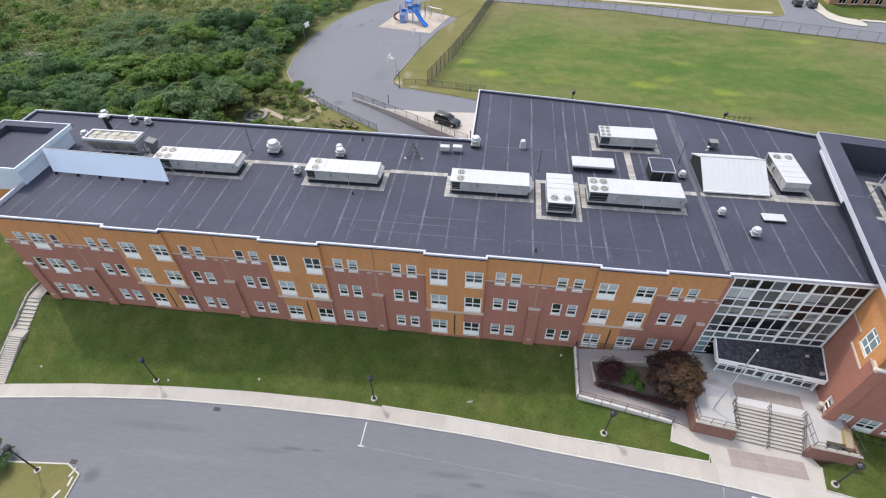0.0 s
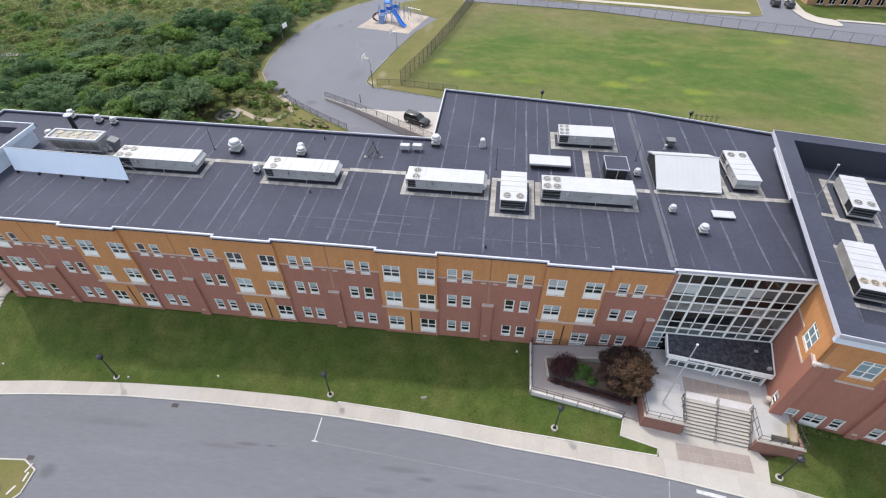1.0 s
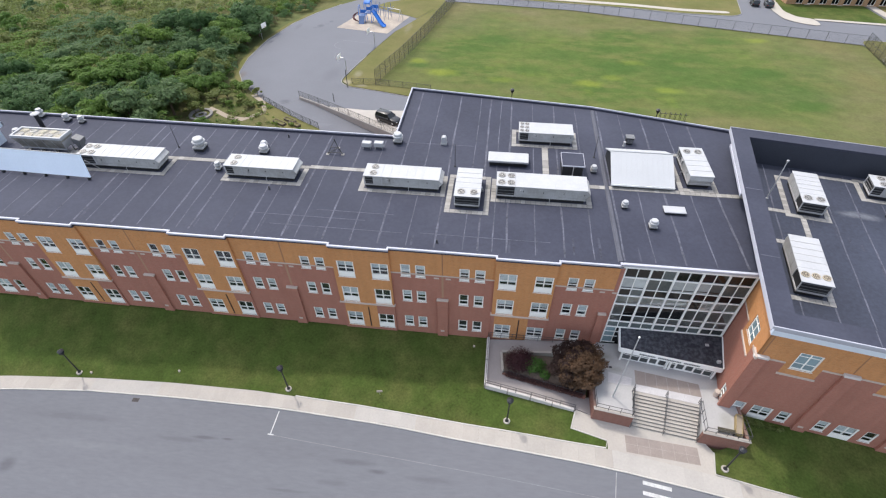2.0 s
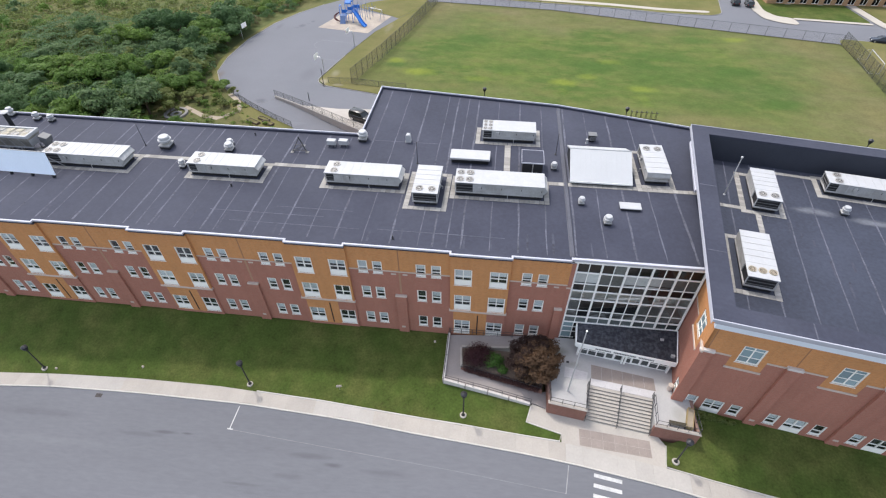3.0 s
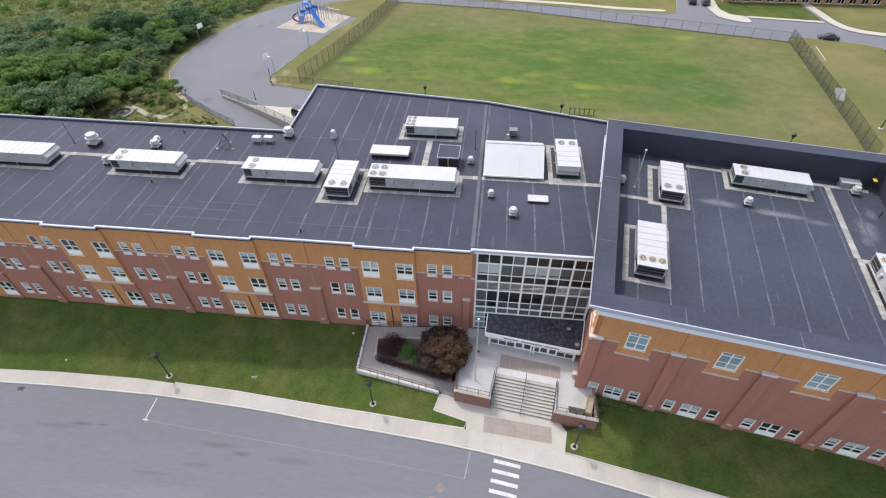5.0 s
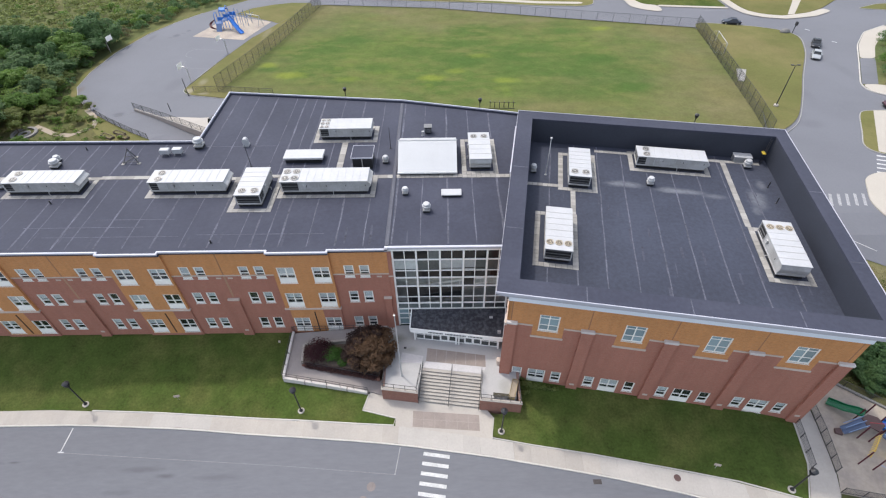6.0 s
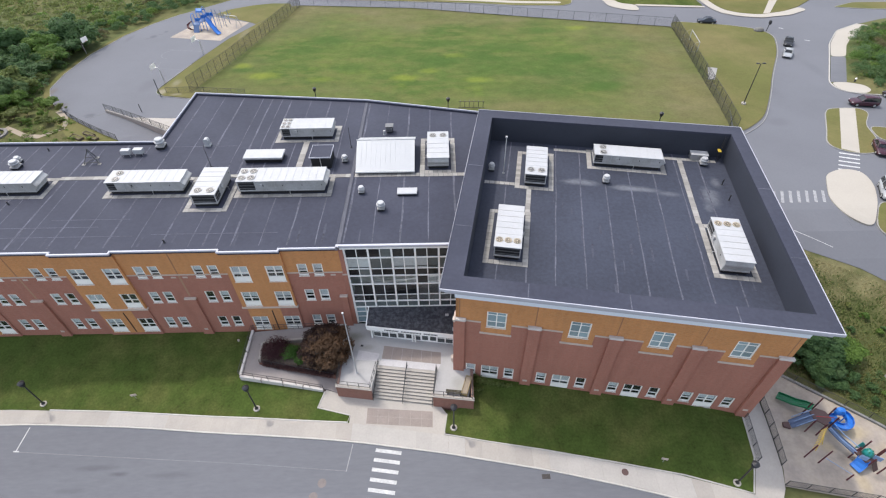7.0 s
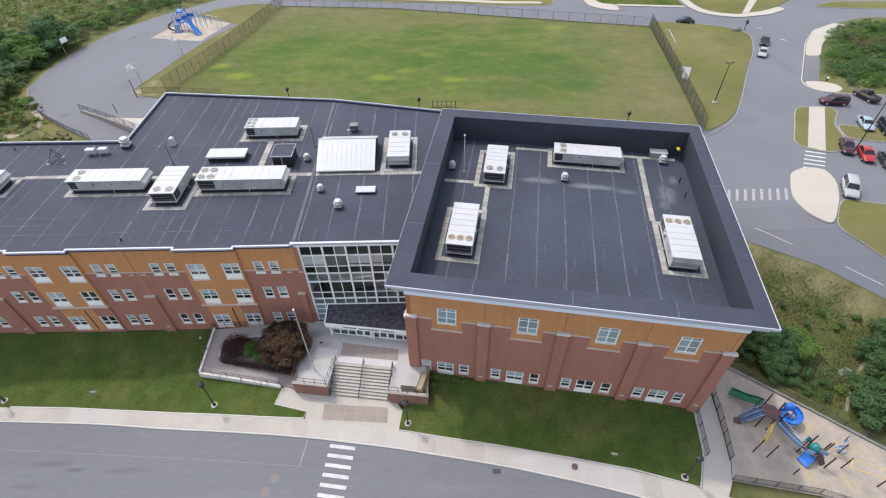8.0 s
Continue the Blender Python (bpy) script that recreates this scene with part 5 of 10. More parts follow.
# brick-faced platforms either side of the steps
solid("platform_wall", Geo().slab([(-0.45, -8.5), (3.55, -9.05), (3.55, -8.75), (-0.45, -8.2)], -3.1, TERR + 0.12), M_DARKBRICK, "low red brick platform wall beside the steps", "wall", "structure")
solid("platform_wall", Geo().slab([(-0.45, -8.195), (-0.15, -8.24), (-0.15, -4.6), (-0.45, -4.6)], -3.1, TERR + 0.1), M_DARKBRICK, "low red brick platform wall beside the planting", "wall", "structure")
solid("platform_wall", Geo().slab([(10.4, -9.95), (14.85, -10.5), (14.85, -10.2), (10.4, -9.65)], -3.2, TERR + 0.12), M_DARKBRICK, "low red brick platform wall beside the steps", "wall", "structure")
solid("platform_wall", Geo().slab([(14.55, -10.16), (14.85, -10.195), (14.95, -6.2), (14.65, -6.2)], -3.2, TERR + 0.1), M_DARKBRICK, "low red brick platform wall beside the lawn", "wall", "structure")
for quad in ([(-0.5, -8.55), (3.6, -9.11), (3.6, -8.7), (-0.5, -8.15)], [(10.35, -10.0), (14.9, -10.56), (14.9, -10.15), (10.35, -9.6)]):
    solid("wall_coping", Geo().slab(quad, TERR + 0.121, TERR + 0.2), M_CONCRETE, "pale concrete coping on a brick wall", "coping", "structure")
railing("platform_rail", [(-0.3, -5.0, TERR), (-0.3, -8.35, TERR + 0.2), (3.42, -8.88, TERR + 0.2), (3.85, -5.9, TERR)], "dark metal railing round the flagpole platform", (0.95, 0.3), 1.2)
railing("platform_rail", [(10.85, -6.7, TERR), (10.5, -9.8, TERR + 0.2), (14.7, -10.32, TERR + 0.2), (14.75, -7.8, TERR)], "dark metal railing round the entrance platform", (0.95, 0.3), 1.2)

pole = thing("flagpole", "tall white metal flagpole on the entrance platform", "flagpole", m=Matrix.Translation((1.7, -6.7, TERR)))
part("pole", Geo().lathe(0, 0, [(0.16, 0), (0.16, 0.08), (0.085, 0.12), (0.05, 10.75)], 12), M_UNIT, pole)
part("finial", Geo().lathe(0, 0, [(0.02, 10.75), (0.08, 10.8), (0.11, 10.87), (0.08, 10.94), (0.02, 10.98)], 10), M_FRAME, pole, "white ball finial")

bench = thing("bench", "dark weathered bench beside the platform rail", "bench", m=Matrix.Translation((12.7, -9.55, TERR)) @ Matrix.Rotation(radians(-7), 4, "Z"))
for k in range(3):
    part("slat", Geo().box(-0.9, 0.9, -0.22 + 0.16 * k, -0.08 + 0.16 * k, 0.42, 0.46, 0.008), surface("weathered_wood", (0.06, 0.052, 0.034), 0.8, vary=0.2, stretch=(1, 8, 8)), bench)
for x in (-0.75, 0.7):
    part("leg", Geo().box(x, x + 0.06, -0.2, 0.2, 0, 0.42, 0.008), M_BLACK, bench)
M_BOARDS = surface("golden_boards", (0.36, 0.27, 0.13), 0.8, vary=0.2, coarse=1.5, stretch=(6, 0.6, 6))
crate = thing("planter_box", "long golden timber planter box beside the platform rail", "planter", m=Matrix.Translation((14.12, -8.75, TERR)) @ Matrix.Rotation(radians(-17), 4, "Z"))
for a, b, c, d in ((-0.3, 0.3, -1.15, -1.11), (-0.3, 0.3, 1.11, 1.15), (-0.34, -0.3, -1.15, 1.15), (0.3, 0.34, -1.15, 1.15)):
    part("side", Geo().box(a, b, c, d, 0, 0.55, 0.008), M_BOARDS, crate)
part("soil", Geo().box(-0.298, 0.298, -1.1, 1.1, 0.38, 0.44), M_DIRT, crate)
bin_ = thing("waste_bin", "pale round waste bin by the gymnasium corner", "waste bin", m=Matrix.Translation((12.75, -5.3, TERR)))
part("drum", Geo().lathe(0, 0, [(0.24, 0), (0.27, 0.1), (0.27, 0.8), (0.25, 0.84)], 16), M_STONE, bin_)
part("lid", Geo().lathe(0, 0, [(0.31, 0.842), (0.31, 0.9), (0.14, 1.0), (0.1, 1.0)], 16), M_STONE, bin_)
solid("floor_grate", Geo().box(1.75, 2.05, -3.1, -2.85, TERR, TERR + 0.03), M_BLACK, "small black drain grate in the terrace", "drain", "structure")

# ramp with its low wall and rail, and the planting bed
ramp = tagged(new("access_ramp"), "grey-brown paved access ramp looping round the planting bed", "ramp", "", "structure")


def sloped(poly, thick=0.4):
    """A slab whose corners have their own heights."""
    n = len(poly)
    g = Geo()
    g.add([(x, y, z - thick) for x, y, z in poly] + list(poly), [tuple(reversed(range(n))), tuple(range(n, 2 * n))] + [(i, (i + 1) % n, n + (i + 1) % n, n + i) for i in range(n)])
    return g


M_RAMP = surface("ramp_paving", (0.29, 0.258, 0.245), 0.9, vary=0.1, coarse=0.6, bump=0.15)
for q in ([(-1.6, -7.75, -2.45), (-1.2, -6.3, -2.4), (-10.0, -4.7, -1.95), (-12.0, -6.05, -1.95)], [(-12.0, -6.05, -1.95), (-10.0, -4.7, -1.95), (-10.3, -1.6, -1.5), (-12.0, -0.1, -1.5)],
          [(-12.0, -0.1, -1.5), (-10.3, -1.6, -1.5), (-2.2, -1.4, -0.72), (-2.2, 0.2, -0.72)],
          [(-1.6, -7.75, -2.45), (-0.46, -8.15, -2.5), (-0.46, -6.1, -2.4), (-1.2, -6.3, -2.4)]):
    part("ramp_slab", sloped(q), M_RAMP, ramp)
WALLLINE = [(-12.15, 0.1, -1.25), (-12.15, -6.15, -1.75), (-7.0, -7.0, -1.95), (-2.2, -7.85, -2.2)]
for a, b in zip(WALLLINE, WALLLINE[1:]):
    va, vb = Vector(a), Vector(b)
    d = (vb - va).normalized()
    n = Vector((-d.y, d.x, 0)).normalized() * 0.14
    count = max(1, round((vb - va).length / 3.1))
    wall = solid("ramp_wall", Geo().ring([[tuple(p - n * 0.86 - Vector((0, 0, 1.0))), tuple(p + n * 0.86 - Vector((0, 0, 1.0))), tuple(p + n * 0.86 - Vector((0, 0, 0.12))), tuple(p - n * 0.86 - Vector((0, 0, 0.12)))] for p in (va, vb)]),
                 M_RAMP, "low pale concrete wall along the access ramp", "wall", "structure")
    for i in range(count):
        pa, pb = va.lerp(vb, (i + 0.02) / count), va.lerp(vb, (i + 0.96) / count)
        part("wall_block", Geo().ring([[tuple(p - n - Vector((0, 0, 0.62))), tuple(p + n - Vector((0, 0, 0.62))), tuple(p + n), tuple(p - n)] for p in (pa, pb)]), M_LIMESTONE, wall, "pale limestone block")
bed_kerb = solid("bed_kerb", Geo().ring([[(x, y - 0.13, -2.6), (x, y + 0.16, -2.6), (x, y + 0.16, z), (x, y - 0.13, z)] for x, y, z in ((-10.45, -1.68, -1.38), (-2.2, -1.52, -0.66))]), M_CONCRETE, "pale concrete kerb round the planting bed", "kerb", "structure")
part("kerb_stone", Geo().ring([[(x - 0.12, y, -2.6), (x + 0.12, y, -2.6), (x + 0.12, y, -1.36), (x - 0.12, y, -1.36)] for x, y in ((-10.52, -1.82), (-10.25, -4.4))]), M_CONCRETE, bed_kerb)
railing("ramp_rail", WALLLINE, "dark metal railing along the access ramp", (0.9, 0.45), 1.6)
railing("ramp_rail", [(-12.0, 0.15, -1.4), (-8.0, -0.05, -1.1), (-2.8, -0.2, -0.75)], "dark metal railing along the facade", (0.95, 0.5), 1.6)
BED = [(-10.45, -1.75), (-10.15, -4.35), (-1.0, -6.15), (-0.5, -4.0), (-0.9, -1.7)]
solid("planting_bed", Geo().slab(BED, -2.8, -1.552), M_MULCH, "dark mulched planting bed beside the access ramp", "planting bed", "structure")
solid("bed_wall", Geo().slab([(-10.25, -4.35), (-1.0, -6.2), (-0.95, -6.4), (-10.3, -4.55)], -2.8, -1.7), M_DARKBRICK, "low red brick wall along the planting bed", "wall", "structure")
railing("ramp_rail", [(-10.2, -4.5, -1.9), (-1.2, -6.3, -2.3)], "dark metal railing along the planting bed", (0.95, 0.5), 1.6)

# steps down the bank at the west end
bank = thing("bank_steps", "long pale concrete steps down the grass bank, metal rails", "steps")
LAND = -3.52
flights = [(2.2, -4.0, -1.85, LAND), (-5.2, -10.3, LAND - 0.16, -6.3)]
for ya, yb, za, zb in flights:
    n = round((za - zb) / 0.125)
    for i in range(n):
        y0, y1, z = ya + (yb - ya) * i / n, ya + (yb - ya) * (i + 1) / n, za + (zb - za) * i / n
        z = max(z, height(-82.3, (y0 + y1) / 2) + 0.2)
        part("step", Geo().box(-83.4, -81.6, y1 - 0.02, y0, z - 0.9, z, 0.012), M_CONCRETE, bank)
        # darker strip in place of the shadow line below each tread
        part("nosing", Geo().box(-83.35, -81.65, y1 - 0.024, y1 + 0.05, z - 0.14, z - 0.07), M_RAMP, bank)
part("landing", Geo().box(-83.6, -81.4, -5.2, -4.0, LAND - 0.9, LAND, 0.02), M_CONCRETE, bank, "pale concrete landing")
railing("bank_rail", [(-83.55, 2.0, -1.8), (-83.55, -3.6, height(-83.3, -3.6) + 0.2), (-83.55, -5.0, height(-83.3, -5.0) + 0.2), (-83.55, -10.2, height(-83.3, -10.2) + 0.2)], "dark metal handrail beside the bank steps", (0.95, 0.5), 1.5)
solid("step_cheek", kerb_line([(-83.65, 2.3), (-83.65, -10.4)], 0.25, 0.45, 0.8), M_CONCRETE, "pale concrete cheek wall of the bank steps", "wall", "structure")

# ---- on the roofs ----
def seam_strip(parent, x, y0, y1, z, w=0.11, mat=None, name="seam"):
    """A welded lap: a thin strip that wanders a little and varies in width."""
    n = max(2, int((y1 - y0) / 1.1))
    g, off = Geo(), 0.0
    rings = []
    for i in range(n + 1):
        y = y0 + (y1 - y0) * i / n
        off = 0.7 * off + rs.uniform(-0.035, 0.035)
        h = w / 2 * rs.uniform(0.6, 1.25)
        rings.append([(x + off - h, y, z + 0.001), (x + off + h, y, z + 0.001), (x + off + h, y, z + 0.009), (x + off - h, y, z + 0.009)])
    return part(name, g.ring(rings), mat or M_SEAM, parent)


rs = random.Random(8)
PADS = [(-65.6, -54.0, 10.2, 14.4), (-46.5, -36.3, 10.0, 14.2), (-29.1, -18.6, 9.8, 13.9), (-18.4, -13.3, 7.0, 14.3), (-13.2, -1.5, 9.5, 14.0), (-11.0, -2.3, 21.6, 25.8), (9.0, 13.6, 13.9, 22.0)]
k = 0
x = -78.2
while x < 14:
    back_y = 21.6 if x < -26.9 else (35.8 - (x + 26.6) * 0.125 if x < 0.5 else 32.4 - (x - 0.5) * 0.25)
    bay = any(abs(x - b) < 3.2 for b in BAYS)
    cuts = [0.9 if not bay else 0.4]
    for a, b, c, d in PADS:
        if a - 0.1 < x < b + 0.1:
            cuts += [c, d]
    cuts = sorted(cuts) + [back_y]
    for a, b in zip(cuts[::2], cuts[1::2]):
        if b - a > 0.5:
            seam_strip(school, x, a, b, ZROOF, 0.22 if k % 2 else 0.13)
    x += 1.52 if rs.random() < 0.25 else 3.05
    k += 1
for i in range(24):
    xs_, ys_ = -76 + 3.4 * i + rs.uniform(-0.6, 0.6), rs.uniform(1.1, 2.0)
    seam_strip(school, xs_, ys_, ys_ + rs.uniform(1.5, 3.4), ZROOF - 0.003, rs.uniform(0.15, 0.3), M_STREAK, "dried_streak")
part("expansion_joint", Geo().ring([[(0.3, y, ZROOF), (0.86, y, ZROOF), (0.74, y, ZROOF + 0.13), (0.42, y, ZROOF + 0.13)] for y in (1.1, 32.3)]), M_SEAMDARK, school, "raised joint running back across the roof")
for x0, x1, yy in ((-40.5, -27.0, 4.6), (-37.5, -22.5, 3.0), (-26.5, -16.0, 21.0), (-33.0, -24.0, 5.9), (-20.5, -6.5, 3.2)):
    part("seam", Geo().box(x0, x1, yy, yy + 0.08, ZROOF + 0.002, ZROOF + 0.011), M_SEAM, school)
for u in (4.9, 7.95, 11.0, 14.05, 17.1, 20.15, 23.2, 26.25, 29.3):
    seam_strip(gym, u, Q0 + 0.1, Q1 - 0.1, GDECK, 0.15)
for v in (9.0, 20.0):
    for a, b in ((0.2, P0 - 0.1), (P1 + 0.1, GU - 0.2)):
        part("seam", Geo().box(a, b, v, v + 0.1, GTOP - 0.038, GTOP - 0.03), M_SEAM, gym)
for u in (8.0, 17.0, 26.0):
    part("seam", Geo().box(u, u + 0.1, 0.2, Q0 - 0.1, GTOP - 0.038, GTOP - 0.03), M_SEAM, gym)
# thin worn wisps of dust along the welded laps of the well
for i in range(26):
    v0 = rs.uniform(3, 24)
    seam_strip(gym, 4.5 + 1.04 * i, v0, v0 + rs.uniform(0.8, 2.6), GDECK - 0.003, rs.uniform(0.12, 0.28), M_STREAK, "dried_streak")


PAVER = Geo().box(-0.5, 0.5, -0.5, 0.5, 0, 1).mesh("paver", M_PAVER)


def pavers(name, rects, label, z, m=None, size=0.6):
    """A walkway of separate roof pavers with open joints, laid round or between the units."""
    walkway = tagged(new(name), label, "walkway", "", "structure")
    if m is not None:
        walkway.matrix_world = m
    for x0, x1, y0, y1 in rects:
        nx_, ny_ = max(1, round((x1 - x0) / size)), max(1, round((y1 - y0) / size))
        w, d = (x1 - x0) / nx_, (y1 - y0) / ny_
        for i in range(nx_):
            for j in range(ny_):
                spot = Matrix.Translation((x0 + w * (i + 0.5) + rs.uniform(-0.006, 0.006), y0 + d * (j + 0.5) + rs.uniform(-0.006, 0.006), z + 0.001))
                part("paver", PAVER, None, walkway, m=spot @ Matrix.Rotation(rs.uniform(-0.012, 0.012), 4, "Z") @ Matrix.Diagonal((w - 0.032, d - 0.032, 0.044 + rs.uniform(0, 0.012), 1)))
    return walkway


def ring_rects(x0, x1, y0, y1, w=0.62):
    return [(x0, x1, y0, y0 + w), (x0, x1, y1 - w, y1), (x0, x0 + w, y0 + w, y1 - w), (x1 - w, x1, y0 + w, y1 - w)]


for p in PADS:
    pavers("paver_walkway", ring_rects(*p), "pale beige roof pavers framing a rooftop unit", ZROOF)
for r in ((-54.0, -46.5, 13.75, 14.45), (-36.3, -29.1, 13.7, 14.4), (-1.5, 9.0, 13.3, 14.0), (9.02, 16.1, 13.2, 13.88), (-7.0, -6.2, 14.0, 21.6)):
    pavers("paver_walkway", [r], "pale beige roof pavers linking the rooftop units", ZROOF)
GPADS = [(5.9, 10.7, 20.9, 29.2), (3.3, 8.1, 7.4, 16.4), (15.0, 24.9, 26.4, 30.9), (26.9, 31.4, 8.75, 17.2)]
for p in GPADS:
    pavers("paver_walkway", ring_rects(*p), "pale beige roof pavers framing a rooftop unit", GDECK, GYM)
for r in ((2.1, 5.9, 21.4, 22.0), (7.4, 8.0, 16.4, 20.9), (10.7, 15.0, 30.0, 30.6), (24.9, 31.6, 30.0, 30.6), (26.7, 27.35, 17.2, 30.0)):
    pavers("paver_walkway", [r], "pale beige roof pavers linking the rooftop units", GDECK, GYM)


def fan_guard(g, x, y, z, r):
    """A round fan outlet in one piece: a low collar that carries a spoked guard with one middle ring."""
    seg = 48
    rings = [(r, z), (r, z + 0.09), (r * 0.86, z + 0.09), (r * 0.58, z + 0.1), (r * 0.5, z + 0.1), (r * 0.22, z + 0.1)]
    vs = [(x + q * math.cos(2 * math.pi * i / seg), y + q * math.sin(2 * math.pi * i / seg), h) for q, h in rings for i in range(seg)]
    fs = []
    for k in range(5):
        for i in range(seg):
            if k in (0, 1, 3) or i % 4 == 0:
                j = (i + 1) % seg
                fs.append((k * seg + i, k * seg + j, (k + 1) * seg + j, (k + 1) * seg + i))
    fs.append(tuple(5 * seg + i for i in range(seg)))
    g.add(vs, fs)


def rooftop_unit(m, length, width, tall, fans, label, stained=False):
    """A packaged air handler, long axis +x, the condenser section at x = 0."""
    tall *= 0.92
    u = thing("rooftop_unit", label, "rooftop unit", "rooftop air units", m)
    part("curb", Geo().box(0.15, length - 0.15, 0.12, width - 0.12, 0, 0.42, 0.01), M_DARK, u, "dark roof curb")
    c = min(length * 0.3, 2.2) if fans != (3, 2) else 1.35
    part("base_rail", Geo().box(0, length, 0, width, 0.42, 0.58, 0.015), M_UNITSIDE, u, "grey base rail")
    body = part("body", Geo().box(c, length - 0.02, 0.03, width - 0.03, 0.58, tall - 0.08, 0.02), M_UNITSIDE, u, "pale grey panelled casing")
    n = max(2, round((length - c) / 1.15))
    for i in range(1, n):
        x = c + (length - c) * i / n
        part("panel_joint", Geo().box(x - 0.012, x + 0.012, 0.018, width - 0.018, 0.6, tall - 0.1), M_UNIT, body)
    for i in range(n):
        if i % 2 == 0:
            x = c + (length - c) * (i + 0.5) / n
            part("latch", Geo().box(x + 0.3, x + 0.36, -0.012, 0.03, 1.15, 1.35, 0.005), M_DARK, body)
    top = part("top_cover", Geo().box(c - 0.05, length + 0.08, -0.06, width + 0.06, tall - 0.08, tall, 0.025), M_UNIT, u, "white sheet-metal top cover")
    m_ = max(3, round((length - c) / 0.95))
    for i in range(1, m_):
        x = c + (length - c) * i / m_
        part("rib", Geo().box(x - 0.022, x + 0.022, -0.05, width + 0.05, tall, tall + 0.028, 0.006), M_UNIT if length > 6.95 else M_UNITSIDE, top)
    # condenser: corner posts, coil, fan deck
    for px in (0.0, c - 0.11):
        for py in (0.0, width - 0.1):
            part("corner_post", Geo().box(px, px + 0.1, py, py + 0.1, 0.58, tall - 0.1, 0.01), M_UNIT, u)
    part("coil", Geo().box(0.14, c - 0.12, 0.1, width - 0.1, 0.58, tall - 0.14), M_DARK, u, "dark condenser coil")
    for i in range(3):
        z = 0.8 + (tall - 1.1) * i / 2
        part("coil_rail", Geo().box(0.1, c - 0.11, 0.02, 0.08, z, z + 0.045), M_COIL, u)
        part("coil_rail", Geo().box(0.02, 0.08, 0.1, width - 0.1, z, z + 0.045), M_COIL, u)
    if fans[1] == 1 and length > 8:
        part("access_panel", Geo().box(c * 0.5, c - 0.112, 0.0, 0.09, 0.6, tall - 0.12, 0.012), M_UNITSIDE, u, "pale access panel")
    part("fan_deck", Geo().box(-0.05, c - 0.056, -0.05, width + 0.05, tall - 0.1, tall, 0.02), M_UNIT, u)
    rows, cols = fans
    r = min(0.46, c / cols * 0.42, width / rows * 0.42)
    for i in range(cols):
        for j in range(rows):
            x, y = c * (i + 0.5) / cols, width * (j + 0.5) / rows
            g = Geo()
            fan_guard(g, x, y, tall, r)
            f = part("fan_guard", g, M_RUST if stained else M_FAN, u, "round fan guard")
            part("fan_throat", Geo().lathe(x, y, [(r * 0.84, tall + 0.002), (r * 0.84, tall + 0.02), (r * 0.2, tall + 0.03), (r * 0.1, tall + 0.05)], 16), M_DARK, f)
    # sloping nose at the far end and a condensate pipe
    deep = 0.42 if length > 8 else 0.16
    prof = [(length - 0.005, tall - 0.1), (length + deep, tall - 0.55), (length + deep, tall - 0.68), (length - 0.005, 0.75)]
    part("intake_hood", Geo().ring([[(x, y, z) for x, z in prof] for y in (0.03, width - 0.03)]), M_UNITSIDE, u, "sloping intake hood")
    part("drain_pipe", Geo().path([(length * 0.6, 0, 0.5), (length * 0.6, -0.25, 0.5), (length * 0.6, -0.25, 0.1)], 0.04), M_GALV, u)
    part("disconnect_box", Geo().box(c + 0.5, c + 0.85, -0.16, 0.028, 1.0, 1.5, 0.02), M_UNITSIDE, u, "grey switch box")
    return u


R90, R270, R180 = Matrix.Rotation(math.pi / 2, 4, "Z"), Matrix.Rotation(-math.pi / 2, 4, "Z"), Matrix.Rotation(math.pi, 4, "Z")
LAB = "white ribbed rooftop air unit on a paver pad"
rooftop_unit(Matrix.Translation((-65.3, 10.95, ZROOF)), 10.4, 2.6, 2.05, (2, 2), LAB + ", four fans")
rooftop_unit(Matrix.Translation((-45.9, 10.8, ZROOF)), 8.7, 2.5, 1.95, (2, 1), LAB + ", two fans")
rooftop_unit(Matrix.Translation((-28.4, 10.6, ZROOF)), 9.0, 2.5, 1.95, (2, 1), LAB + ", two fans")
rooftop_unit(Matrix.Translation((-14.4, 7.9, ZROOF)) @ R90, 5.4, 2.9, 2.0, (2, 1), LAB + ", open coil end")
rooftop_unit(Matrix.Translation((-12.6, 10.2, ZROOF)), 10.3, 2.7, 2.1, (2, 2), LAB + ", four fans")
rooftop_unit(Matrix.Translation((-10.1, 22.4, ZROOF)), 7.0, 2.6, 1.9, (3, 2), LAB + ", six small fans")
rooftop_unit(Matrix.Translation((10.0, 20.9, ZROOF)) @ R270, 6.1, 2.7, 1.9, (2, 1), LAB + ", beside the skylight")
rooftop_unit(GYM @ Matrix.Translation((9.65, 21.6, GDECK)) @ R90, 6.2, 2.6, 2.0, (2, 1), LAB + ", open coil end")
rooftop_unit(GYM @ Matrix.Translation((7.2, 8.2, GDECK)) @ R90, 6.9, 2.8, 2.05, (3, 1), LAB + ", three stained fans", True)
rooftop_unit(GYM @ Matrix.Translation((15.7, 27.2, GDECK)), 8.4, 2.4, 1.95, (2, 1), LAB + ", two fans")
rooftop_unit(GYM @ Matrix.Translation((27.5, 16.2, GDECK)) @ R270, 6.7, 2.8, 2.1, (3, 1), LAB + ", three stained fans", True)


